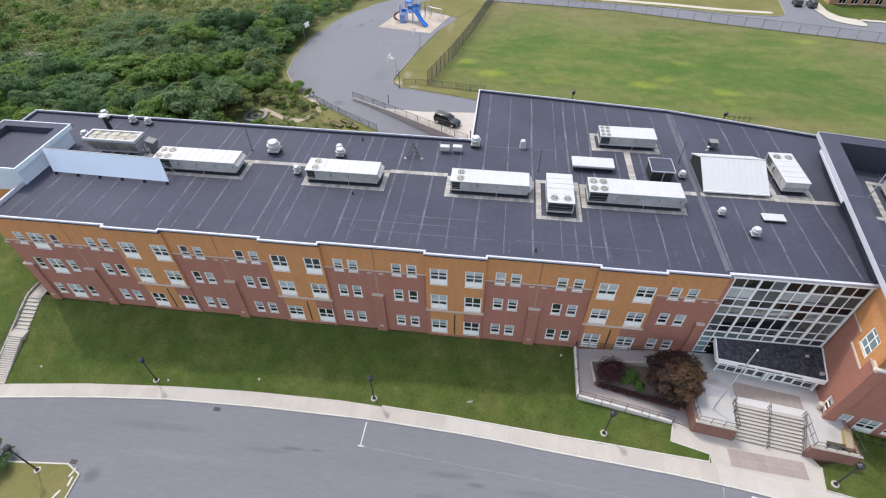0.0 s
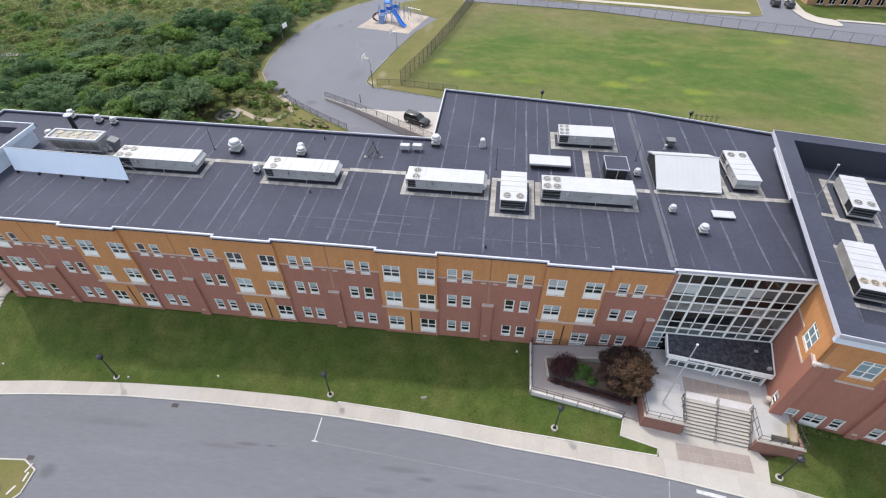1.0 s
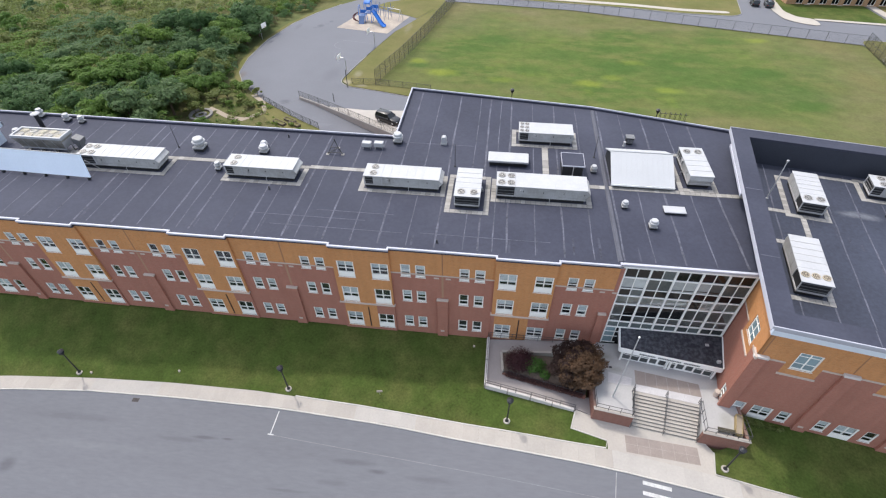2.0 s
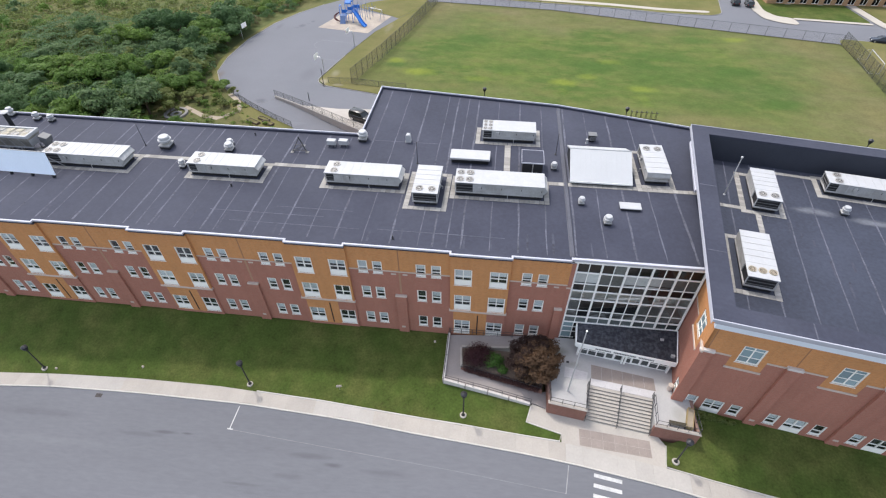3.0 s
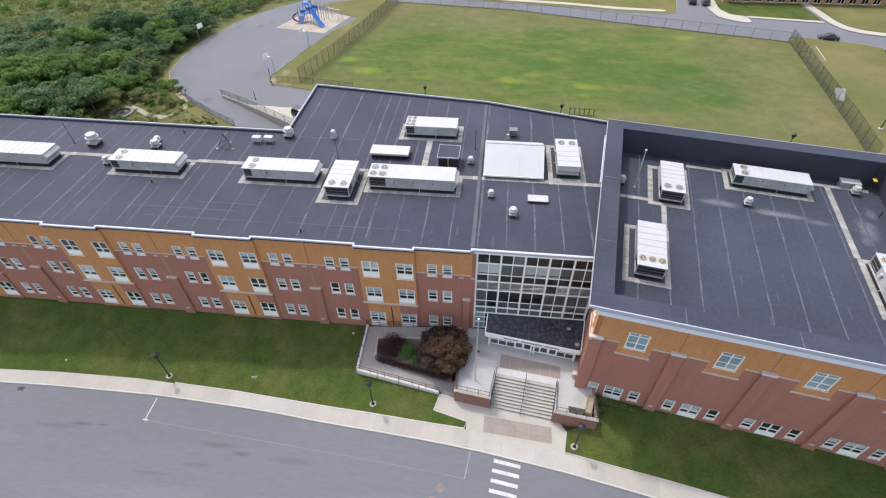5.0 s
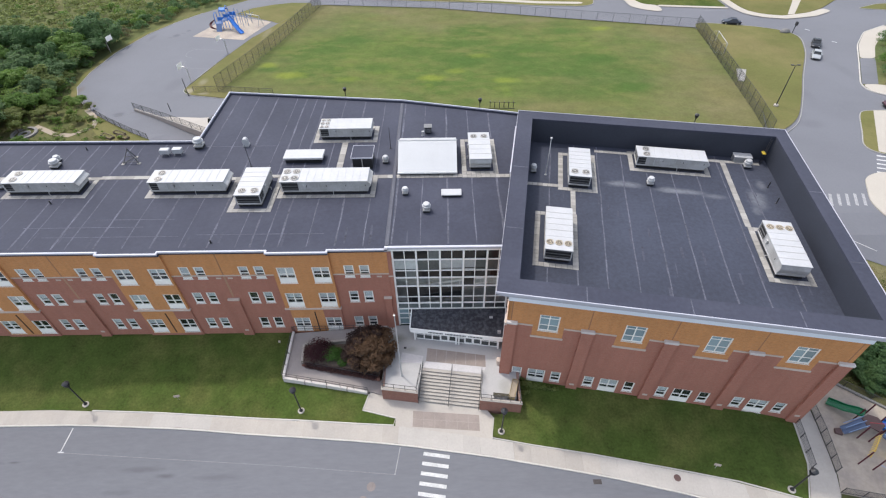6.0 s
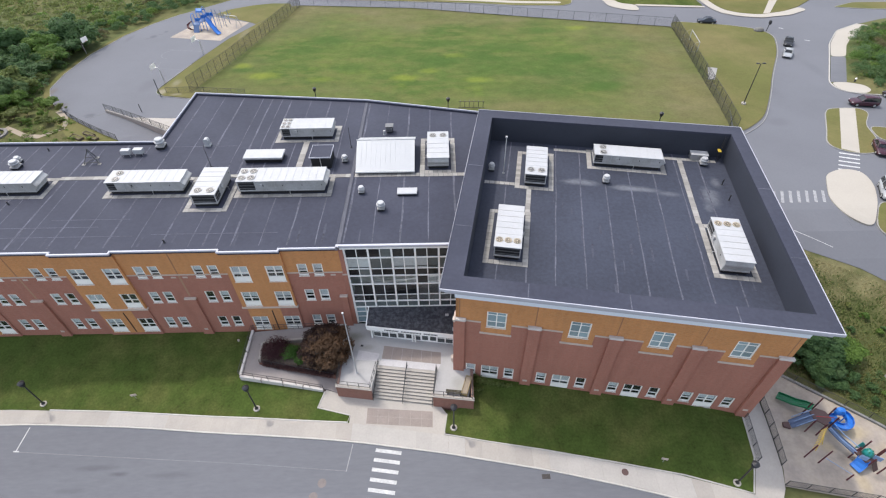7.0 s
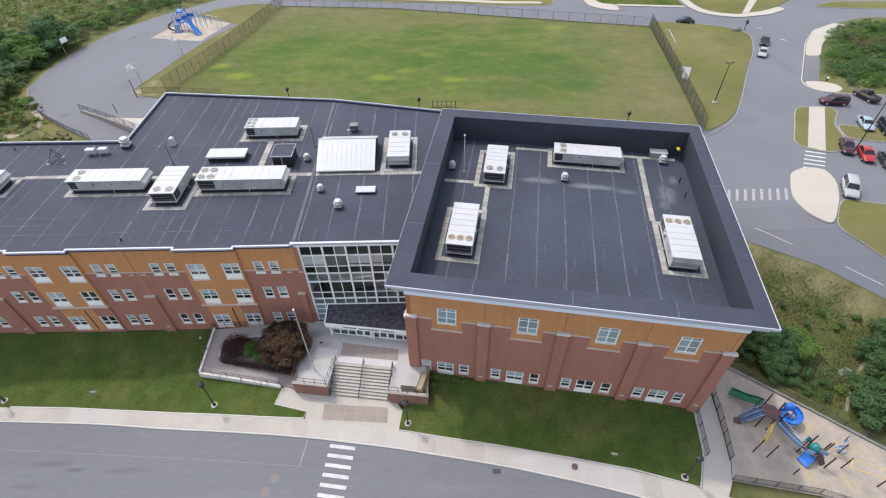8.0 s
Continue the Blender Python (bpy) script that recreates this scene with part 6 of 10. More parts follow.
def exhaust_fan(x, y, r, h, label="white mushroom exhaust fan on a square curb", base=None, m=None):
    z = ZROOF if base is None else base
    e = thing("exhaust_fan", label, "exhaust fan", "roof exhaust fans", (m or Matrix()) @ Matrix.Translation((x, y, z)))
    part("curb", Geo().box(-r * 0.78, r * 0.78, -r * 0.78, r * 0.78, 0, h * 0.22, 0.02), M_DARK, e, "dark square curb")
    part("base", Geo().box(-r * 0.86, r * 0.86, -r * 0.86, r * 0.86, h * 0.22, h * 0.36, 0.03), M_UNITSIDE, e, "grey square base plate")
    part("throat", Geo().lathe(0, 0, [(r * 0.62, h * 0.36), (r * 0.58, h * 0.46), (r * 0.66, h * 0.52)], 18), M_FAN, e)
    part("cowl", Geo().lathe(0, 0, [(r * 0.7, h * 0.5), (r * 0.98, h * 0.6), (r * 1.0, h * 0.72), (r * 0.96, h * 0.74)], 18), M_UNIT, e, "white spun wind band")
    part("motor_dome", Geo().lathe(0, 0, [(r * 0.78, h * 0.741), (r * 0.8, h * 0.9), (r * 0.7, h * 0.97), (r * 0.2, h)], 18), M_UNIT, e, "white motor cover")
    return e


for x, y, r, h in ((-52.1, 16.5, 0.85, 1.75), (-47.6, 12.2, 0.42, 1.2), (-43.3, 16.6, 0.62, 1.2), (-43.8, 17.9, 0.45, 0.9), (-26.2, 20.9, 0.68, 1.5), (2.1, 10.1, 0.4, 1.0), (4.7, 6.9, 0.5, 1.15), (-0.75, 16.8, 0.42, 1.0),
                   (-74.7, 21.4, 0.5, 1.2), (-72.3, 21.2, 0.45, 1.1), (-79.0, 17.0, 0.5, 1.1)):
    exhaust_fan(x, y, r, h)
for u, v, r in ((2.75, 24.3, 0.42), (17.1, 23.7, 0.45), (29.8, 29.4, 0.5)):
    exhaust_fan(u, v, r, 1.15, base=GDECK, m=GYM)
goose = thing("gooseneck_vent", "white hooded roof vent", "roof vent", m=Matrix.Translation((-20.0, 21.2, ZROOF)) @ Matrix.Diagonal((0.8, 0.8, 0.85, 1)))
part("curb", Geo().box(-0.5, 0.5, -0.45, 0.45, 0, 0.3, 0.02), M_UNITSIDE, goose)
part("hood", Geo().ring([[(-0.42, y, 0.3), (0.42, y, 0.3), (0.42, y, 1.05), (0.25, y, 1.35), (-0.25, y, 1.35), (-0.42, y, 1.05)] for y in (0.4, -0.4)]), M_UNIT, goose)
for x, y in ((-30.05, 19.1), (-28.45, 19.25)):
    v = thing("box_vent", "small white box vent on short legs", "roof vent", "small box vents", Matrix.Translation((x, y, ZROOF)))
    part("box", Geo().box(-0.6, 0.6, -0.35, 0.35, 0.32, 0.95, 0.03), M_UNIT, v)
    for a in (-0.5, 0.44):
        for b in (-0.3, 0.24):
            part("leg", Geo().box(a, a + 0.06, b, b + 0.06, 0, 0.32), M_GALV, v)
dv = thing("box_vent", "small dark louvred roof vent", "roof vent", m=Matrix.Translation((4.6, 24.0, ZROOF)))
part("box", Geo().box(-0.45, 0.45, -0.4, 0.4, 0.15, 0.95, 0.03), M_DARK, dv)
part("cap", Geo().box(-0.55, 0.55, -0.5, 0.5, 0.951, 1.05, 0.02), M_COIL, dv)
for k in range(4):
    part("louvre", Geo().box(-0.4, 0.4, -0.45, -0.402, 0.25 + 0.16 * k, 0.32 + 0.16 * k), M_GALV, dv)
part("curb", Geo().box(-0.35, 0.35, -0.3, 0.3, 0, 0.149), M_DARK, dv)
pipe = thing("vent_pipe", "small white capped vent pipe", "vent pipe", m=Matrix.Translation((3.9, 23.3, ZROOF)))
part("pipe", Geo().lathe(0, 0, [(0.2, 0), (0.16, 0.08), (0.13, 0.1), (0.13, 0.5), (0.18, 0.52), (0.18, 0.6), (0.02, 0.64)], 12), M_UNIT, pipe)


def mast(x, y, h, label, m=None, z=None, white=False):
    t = thing("mast", label, "mast", "thin roof masts", (m or Matrix()) @ Matrix.Translation((x, y, ZROOF if z is None else z)))
    part("foot", Geo().lathe(0, 0, [(0.16, 0), (0.16, 0.05), (0.06, 0.12), (0.05, 0.2)], 10), M_UNIT if white else M_BLACK, t)
    part("pole", Geo().tube((0, 0, 0.1), (0, 0, h), 0.065 if white else 0.04, 0.05 if white else 0.03), M_UNIT if white else M_BLACK, t)
    if white:
        part("cap", Geo().lathe(0, 0, [(0.05, h), (0.13, h + 0.05), (0.13, h + 0.2), (0.04, h + 0.25)], 10), M_UNIT, t)
    return t


for x, y, h in ((-55.3, 16.6, 3.3), (-18.0, 16.2, 3.2), (-0.35, 20.1, 3.1)):
    mast(x, y, h, "thin dark steel mast standing on the roof")
mast(4.35, 23.9, 5.2, "tall slim white mast in the roof well", GYM, GDECK, True)
for x, y in ((-41.4, 20.6), (-18.5, 1.9), (-39.8, 9.0)):
    s = thing("vent_pipe", "short black vent pipe on the roof", "vent pipe", "short black pipes", Matrix.Translation((x, y, ZROOF)))
    part("pipe", Geo().lathe(0, 0, [(0.16, 0), (0.1, 0.06), (0.08, 0.1), (0.08, 0.45), (0.05, 0.45)], 10), M_BLACK, s)

frame_t = thing("antenna_frame", "dark pipe tripod frame on the roof", "antenna frame", m=Matrix.Translation((-33.9, 17.7, ZROOF)))
for k, (a, b) in enumerate((((-1.0, -0.6, 0), (0.1, 0, 2.0)), ((1.0, -0.5, 0), (-0.1, 0, 2.0)), ((0, 1.0, 0), (0, 0, 2.0)), ((-1.0, -0.6, 0.3), (1.0, -0.5, 0.3)), ((-0.95, -0.6, 0.15), (0, 1.0, 0.15)), ((0.95, -0.5, 0.15), (0, 1.0, 0.15)), ((-0.6, -0.4, 1.0), (0.55, -0.3, 1.0)))):
    part("strut", Geo().tube(a, b, 0.045), M_RAIL, frame_t)
for a, b in ((-1.0, -0.6), (1.0, -0.5), (0, 1.0)):
    part("foot_pad", Geo().box(a - 0.2, a + 0.2, b - 0.2, b + 0.2, 0, 0.06), M_PAVER, frame_t)

# roof lights and hatches
sk = thing("skylight", "large white gabled translucent skylight on a dark curb", "skylight", "skylights")
SK = [(13.75, 12.72), (17.9, 14.66), (20.7, 13.3)]
x0, x1 = 1.0, 8.38
part("curb", Geo().ring([[(x, 14.0, ZROOF), (x, 20.5, ZROOF), (x, 20.5, 13.12), (x, 17.9, 14.42), (x, 14.0, 12.6)] for x in (x1 - 0.16, x0 + 0.16)]), M_DARK, sk, "dark gabled curb")
for (ya, za), (yb, zb) in zip(SK, SK[1:]):
    part("glazing", Geo().ring([[(x, ya, za - 0.16), (x, yb, zb - 0.16), (x, yb, zb), (x, ya, za)] for x in (x1, x0)]), M_SKYLIGHT, sk, "white translucent panels")
    for k in range(1, 12):
        xx = x0 + (x1 - x0) * k / 12
        part("glazing_bar", Geo().ring([[(xx - 0.025, y, z + 0.002), (xx + 0.025, y, z + 0.002), (xx + 0.025, y, z + 0.03), (xx - 0.025, y, z + 0.03)] for y, z in ((yb - 0.02, zb), (ya + 0.02, za))]), M_SKYLIGHT, sk)
part("ridge_cap", Geo().tube((x0 - 0.08, 17.9, 14.66), (x1 + 0.08, 17.9, 14.66), 0.07), M_UNIT, sk)
part("eave_trim", Geo().box(x0 - 0.02, x1 + 0.02, 13.68, 13.745, 12.5, 12.72, 0.01), M_FRAME, sk)
sk2 = thing("skylight", "low white box skylight on a dark curb", "skylight", "skylights")
part("curb", Geo().box(-13.7, -9.0, 16.9, 18.6, ZROOF, ZROOF + 0.55), M_DARK, sk2)
part("lid", Geo().box(-13.9, -8.8, 16.7, 18.8, ZROOF + 0.551, ZROOF + 0.85, 0.05), M_UNIT, sk2)
sk3 = thing("skylight", "small flat white skylight", "skylight", "skylights")
part("curb", Geo().box(6.5, 8.7, 9.4, 10.4, ZROOF, ZROOF + 0.25), M_DARK, sk3)
part("lid", Geo().box(6.4, 8.8, 9.3, 10.5, ZROOF + 0.251, ZROOF + 0.4, 0.04), M_UNIT, sk3)
ht = thing("roof_hatch", "dark boxed stair hatch with a pale rim and pipe", "roof hatch")
part("box", Geo().box(-4.75, -2.3, 15.4, 18.0, ZROOF, ZROOF + 1.6, 0.02), M_DARK, ht)
part("lid", Geo().box(-4.85, -2.2, 15.3, 18.1, ZROOF + 1.601, ZROOF + 1.72, 0.03), M_ROOF, ht)
for a, b, c, d in ((-4.9, -2.15, 15.24, 15.296), (-4.9, -2.15, 18.104, 18.16), (-4.9, -4.853, 15.3, 18.1), (-2.197, -2.15, 15.3, 18.1)):
    part("rim", Geo().box(a, b, c, d, ZROOF + 1.6, ZROOF + 1.75), M_COPING, ht)
part("pipe", Geo().tube((-3.5, 15.15, ZROOF), (-3.5, 15.15, ZROOF + 1.6), 0.06), M_GALV, ht)
gh_ = thing("roof_hatch", "small pale metal hatch in the roof well", "roof hatch", m=GYM @ Matrix.Translation((28.4, 30.35, GDECK)))
part("curb", Geo().box(0, 2.1, 0, 1.0, 0, 0.75), M_GALV, gh_)
part("lid", Geo().box(-0.06, 2.16, -0.06, 1.06, 0.751, 0.87, 0.03), M_UNIT, gh_)
ladder = thing("roof_ladder", "dark ladder with yellow top on the roof upstand", "ladder", m=GYM @ Matrix.Translation((31.35, 30.4, GDECK)))
for y in (0, 0.5):
    part("rail", Geo().tube((0.45, y, 0), (0.45, y, 3.6), 0.03), M_BLACK, ladder)
for k in range(11):
    part("rung", Geo().tube((0.45, 0, 0.3 + 0.3 * k), (0.45, 0.5, 0.3 + 0.3 * k), 0.018, seg=6), M_BLACK, ladder)
part("gate", Geo().box(0.1, 0.5, -0.1, 0.6, 1.5, 1.6, 0.01), surface("safety_yellow", (0.6, 0.42, 0.05), 0.5, bump=0), ladder, "yellow safety bar")
for u, v in ((31.3, 25.3), (31.4, 22.2)):
    s = thing("vent_pipe", "short black vent pipe in the roof well", "vent pipe", "short black pipes", GYM @ Matrix.Translation((u, v, GDECK)))
    part("pipe", Geo().lathe(0, 0, [(0.14, 0), (0.09, 0.06), (0.07, 0.1), (0.07, 0.8), (0.05, 0.8)], 10), M_BLACK, s)

# west end: stair tower top, screen, cooling tower
tower = thing("roof_penthouse", "low pale metal-clad roof penthouse with a sunken dark top", "penthouse")
TX0, TX1, TY0, TY1, TZ = -88.8, -79.1, 5.8, 16.0, 14.9
clad = surface("pale_blue_cladding", (0.62, 0.68, 0.75), 0.4, vary=0.08, coarse=0.4, bump=0.03)
part("wall", Geo().box(TX0 + 0.6, TX1 - 0.6, TY0 + 0.5, TY0 + 0.8, ZROOF - 3, TZ - 0.6), clad, tower)
part("wall", Geo().box(TX1 - 0.9, TX1 - 0.6, TY0 + 0.8, TY1 - 0.4, ZROOF - 3, TZ - 0.6), clad, tower)
part("wall", Geo().box(TX0 + 0.6, TX1 - 0.9, TY1 - 0.7, TY1 - 0.4, ZROOF - 3, TZ - 0.6), clad, tower)
part("brick_wall", Geo().box(TX0 + 0.6, -80.1, TY0 + 0.42, TY0 + 0.498, -3, 11.2), M_OCHRE, tower)
part("fascia", coping([(TX1, TY1), (TX0, TY1), (TX0, TY0), (TX1, TY0), (TX1, TY1)], TZ - 0.62, TZ, 0.14), clad, tower, "pale blue metal fascia")
g = Geo()
for a, b, c, d in ((TX0 + 0.2, TX1 - 0.2, TY0 + 0.2, TY0 + 1.3), (TX0 + 0.2, TX1 - 0.2, TY1 - 1.3, TY1 - 0.2), (TX1 - 1.4, TX1 - 0.2, TY0 + 1.3, TY1 - 1.3), (TX0 + 0.2, TX0 + 1.4, TY0 + 1.3, TY1 - 1.3)):
    g.box(a, b, c, d, TZ - 0.3, TZ - 0.04)
part("roof_rim", g, M_ROOF, tower, "dark membrane rim")
part("roof_deck", Geo().box(TX0 + 0.9, TX1 - 0.9, TY0 + 0.9, TY1 - 0.9, TZ - 1.3, TZ - 0.85), M_ROOF, tower)
g = Geo()
g.box(TX1 - 1.42, TX1 - 1.401, TY0 + 1.3, TY1 - 1.3, TZ - 0.85, TZ - 0.3).box(TX0 + 1.4, TX1 - 1.42, TY1 - 1.32, TY1 - 1.301, TZ - 0.85, TZ - 0.3).box(TX0 + 1.381, TX0 + 1.4, TY0 + 1.3, TY1 - 1.3, TZ - 0.85, TZ - 0.3)
part("roof_upstand", g, M_ROOF, tower)

screen = thing("equipment_screen", "long pale blue metal screen on short legs", "screen")
part("panel", Geo().ring([[(x + 0.38, y, ZROOF + 0.4), (x + 0.38, y + 0.12, ZROOF + 0.4), (x - 0.38, y + 1.17, ZROOF + 2.95), (x - 0.38, y + 1.05, ZROOF + 2.95)] for x, y in ((-62.75, 8.35), (-78.1, 8.75))]), surface("pale_screen_metal", (0.66, 0.74, 0.85), 0.35, vary=0.06, coarse=0.3, bump=0.02), screen)
for k in range(6):
    x, y = -77.6 + 2.96 * k, 8.74 - 0.077 * k
    part("leg", Geo().box(x, x + 0.16, y - 0.08, y + 0.25, ZROOF, ZROOF + 0.349), M_DARK, screen)
    part("brace", Geo().tube((x, y + 0.95, ZROOF + 2.3), (x, y + 2.4, ZROOF + 0.02), 0.05), M_GALV, screen)
part("trim", Geo().tube((-78.48, 9.86, ZROOF + 2.98), (-63.13, 9.46, ZROOF + 2.98), 0.06), M_UNIT, screen)

ct = thing("condenser_bank", "long pale condenser with ten stained fans on steel legs", "condenser", m=Matrix.Translation((-75.6, 13.1, ZROOF)))
Lc, Wc = 6.9, 2.15
M_YELLOWED = surface("yellowed_guard", (0.5, 0.46, 0.36), 0.6, vary=0.3, coarse=1.5, bump=0.03)
prof = [(0.42, 0.75), (0.0, 2.15), (0.0, 2.45)]
rings = [[(i, i, z), (Lc - i, i, z), (Lc - i, Wc - i, z), (i, Wc - i, z)] for i, z in prof]
part("casing", Geo().ring(rings), surface("stained_condenser", (0.3, 0.28, 0.24), 0.65, vary=0.45, coarse=0.9, bump=0.05, tint=(0.14, 0.125, 0.1), tint_scale=0.8, tint_amount=0.7), ct, "stained flared casing")
for a, b, c, d in ((-0.08, Lc + 0.08, -0.08, 0.16), (-0.08, Lc + 0.08, Wc - 0.16, Wc + 0.08), (-0.08, 0.16, 0.16, Wc - 0.16), (Lc - 0.16, Lc + 0.08, 0.16, Wc - 0.16)):
    part("rim", Geo().box(a, b, c, d, 2.3, 2.64, 0.015), M_UNIT, ct, "white rim")
for i in range(5):
    for j in range(2):
        g = Geo()
        x, y = 0.86 + 1.345 * i, 0.64 + 0.97 * j
        fan_guard(g, x, y, 2.451, 0.45)
        f = part("fan_guard", g, M_YELLOWED if (i + 2 * j) % 3 else M_UNITSIDE, ct, "pale stained fan guard")
        part("fan_throat", Geo().lathe(x, y, [(0.38, 2.452), (0.38, 2.47), (0.12, 2.48), (0.05, 2.5)], 16), M_YELLOWED if (2 * i + j) % 2 else M_RUST, f)
for x in (0.5, 2.5, 4.5, 6.45):
    for y in (0.5, Wc - 0.6):
        part("leg", Geo().box(x, x + 0.12, y, y + 0.12, 0, 0.75), M_GALV, ct)
    part("skid", Geo().box(x - 0.25, x + 0.4, 0.4, Wc - 0.4, 0.0, 0.12), M_DARK, ct)
part("base_rail", Geo().box(0.3, Lc - 0.3, 0.34, 0.46, 0.6, 0.749), M_UNIT, ct, "white base rail")
for i in range(1, 5):
    part("panel_joint", Geo().ring([[(Lc * i / 5 - 0.03, y, z), (Lc * i / 5 + 0.03, y, z), (Lc * i / 5 + 0.03, y + 0.04, z), (Lc * i / 5 - 0.03, y + 0.04, z)] for y, z in ((-0.02, 2.15), (0.39, 0.77))]), M_GALV, ct)
part("end_sheet", Geo().ring([[(Lc - 0.41, y0, 0.77), (Lc - 0.38, y0, 0.77), (Lc + 0.03, y1, 2.29), (Lc, y1, 2.29)] for y0, y1 in ((0.41, 0.02), (Wc - 0.41, Wc - 0.02))]), M_UNIT, ct, "pale metal end sheet")
duct = thing("air_duct", "grey galvanised duct elbow by the condenser", "duct", m=Matrix.Translation((-68.2, 13.3, ZROOF)))
part("duct", Geo().ring([[(0.0, y, 1.2), (0.95, y, 1.0), (1.15, y, 1.75), (0.1, y, 2.1)] for y in (0.8, 1.9)]), M_COIL, duct)
part("duct_leg", Geo().ring([[(0.25, y, 0.2), (0.85, y, 0.2), (0.85, y, 1.02), (0.25, y, 1.14)] for y in (0.9, 1.7)]), M_COIL, duct)
part("duct_end", Geo().box(-0.3, 1.1, -0.3, 0.5, 0.05, 0.5, 0.08), M_COIL, duct, "stained low pipe box")
part("foot", Geo().box(0.0, 1.1, 0.6, 1.8, 0, 0.199), M_DARK, duct)
flue = thing("flue", "dark flue stack with a wide white cap", "flue", m=Matrix.Translation((-76.7, 19.0, ZROOF)))
part("stack", Geo().lathe(0, 0, [(0.45, 0), (0.3, 0.1), (0.28, 2.2), (0.25, 2.2)], 16), M_DARK, flue)
part("cap", Geo().lathe(0, 0, [(0.25, 2.2), (0.55, 2.3), (0.6, 2.42), (0.35, 2.55), (0.05, 2.6)], 16), M_UNIT, flue)
exhaust_fan(-79.2, 22.0, 0.5, 1.4)

# ---- street furniture ----
def street_lamp(x, y, h=4.4, label="black street lamp with a round head on the lawn"):
    l = thing("street_lamp", label, "street lamp", "black street lamps", Matrix.Translation((x, y, height(x, y) + 0.1)))
    part("footing", Geo().lathe(0, 0, [(0.38, -0.3), (0.38, 0.06), (0.34, 0.1), (0.22, 0.1)], 16), M_CONCRETE, l, "pale round concrete footing")
    part("post", Geo().lathe(0, 0, [(0.218, 0.1), (0.2, 0.16), (0.13, 0.3), (0.085, 0.42), (0.065, h - 0.55)], 10), M_BLACK, l)
    part("collar", Geo().lathe(0, 0, [(0.1, h - 0.55), (0.17, h - 0.5), (0.17, h - 0.42), (0.1, h - 0.4)], 12), M_BLACK, l)
    part("globe", Geo().lathe(0, 0, [(0.12, h - 0.4), (0.28, h - 0.25), (0.33, h - 0.02), (0.3, h + 0.12), (0.1, h + 0.2)], 14), surface("smoked_globe", (0.018, 0.02, 0.028), 0.5, bump=0, spec=0.35), l, "dark bluish globe", True)
    part("cap", Geo().lathe(0, 0, [(0.3, h + 0.121), (0.36, h + 0.14), (0.2, h + 0.26), (0.04, h + 0.34)], 14), M_BLACK, l)
    return l


for x, y in ((-62.3, -8.15), (-35.1, -8.1), (-9.55, -9.75), (12.6, -12.45), (40.9, -18.6)):
    street_lamp(x, y)
street_lamp(-70.35, -19.45, 5.5, "black street lamp with a round head on the grass island")
for x, y in ((-10.9, 46.9), (13.1, 42.1), (48.0, 35.8)):
    street_lamp(x, y, 4.2, "black path lamp behind the school")


def tall_light(x, y, h, heads, label):
    l = thing("light_pole", label, "light pole", "tall light poles", Matrix.Translation((x, y, height(x, y) + 0.1)))
    part("footing", Geo().lathe(0, 0, [(0.4, -0.3), (0.4, 0.3), (0.12, 0.3)], 14), M_CONCRETE, l)
    part("pole", Geo().tube((0, 0, 0.3), (0, 0, h), 0.1, 0.06), M_BLACK, l)
    for s in heads:
        part("arm", Geo().tube((0, 0, h - 0.1), (s * 0.4, 0.1, h + 0.1), 0.035), M_BLACK, l)
        part("head", Geo().box(min(s * 0.3, s * 0.8), max(s * 0.3, s * 0.8), -0.16, 0.18, h + 0.04, h + 0.18, 0.03), M_BLACK, l)
    return l


tall_light(67.8, 46.4, 7.6, (-1, 1), "dark light pole with two heads on the verge")
tall_light(83.1, 29.0, 10.8, (-1,), "tall dark light pole by the parking bays")


def fence(name, pts, h, label, post_every=3.0, mesh_step=0.22, wire=0.011, rails=(1.0,), z_off=0.0, post_r=0.04):
    """A chain-link fence: posts, rails, and its woven wire."""
    th = thing(name, label, "fence", "chain-link fences")
    fine = []
    for a, b in zip(pts, pts[1:]):
        a, b = Vector(a), Vector(b)
        n = max(1, round((b - a).length / post_every))
        fine += [a.lerp(b, i / n) for i in range(n)]
    fine.append(Vector(pts[-1]))
    base = [Vector((p.x, p.y, height(p.x, p.y) + z_off)) for p in fine]
    up = Vector((0, 0, h))
    pm = Geo().tube((0, 0, -0.2), (0, 0, h + 0.06), post_r, seg=8).mesh("post", M_WIRE)
    for p in base:
        part("post", pm, None, th, m=Matrix.Translation(p))
    for r in rails:
        for p, q in zip(base, base[1:]):
            part("rail", Geo().tube(p + up * r, q + up * r, 0.028, seg=6), M_WIRE, th)
    g = Geo()
    for a, b in zip(base, base[1:]):
        d = b - a
        n = max(2, int(d.length / mesh_step))
        run = h / d.length
        for i in range(-int(n * run) - 1, n + 1):
            for s in (1, -1):
                t0, t1 = i / n, i / n + run
                z0, z1 = 0.03, h - 0.02
                if t0 < 0:
                    z0, t0 = z0 + (z1 - z0) * (-t0) / (t1 - t0), 0.0
                if t1 > 1:
                    z1, t1 = z0 + (z1 - z0) * (1 - t0) / (t1 - t0), 1.0
                if t1 <= t0:
                    continue
                p, q = (t0, t1) if s == 1 else (1 - t0, 1 - t1)
                g.tube(a + d * p + Vector((0, 0, z0)), a + d * q + Vector((0, 0, z1)), wire, seg=3)
    tagged(part("chain_link", g, M_WIRE, th, "woven wire"), kind="stuff")
    return th


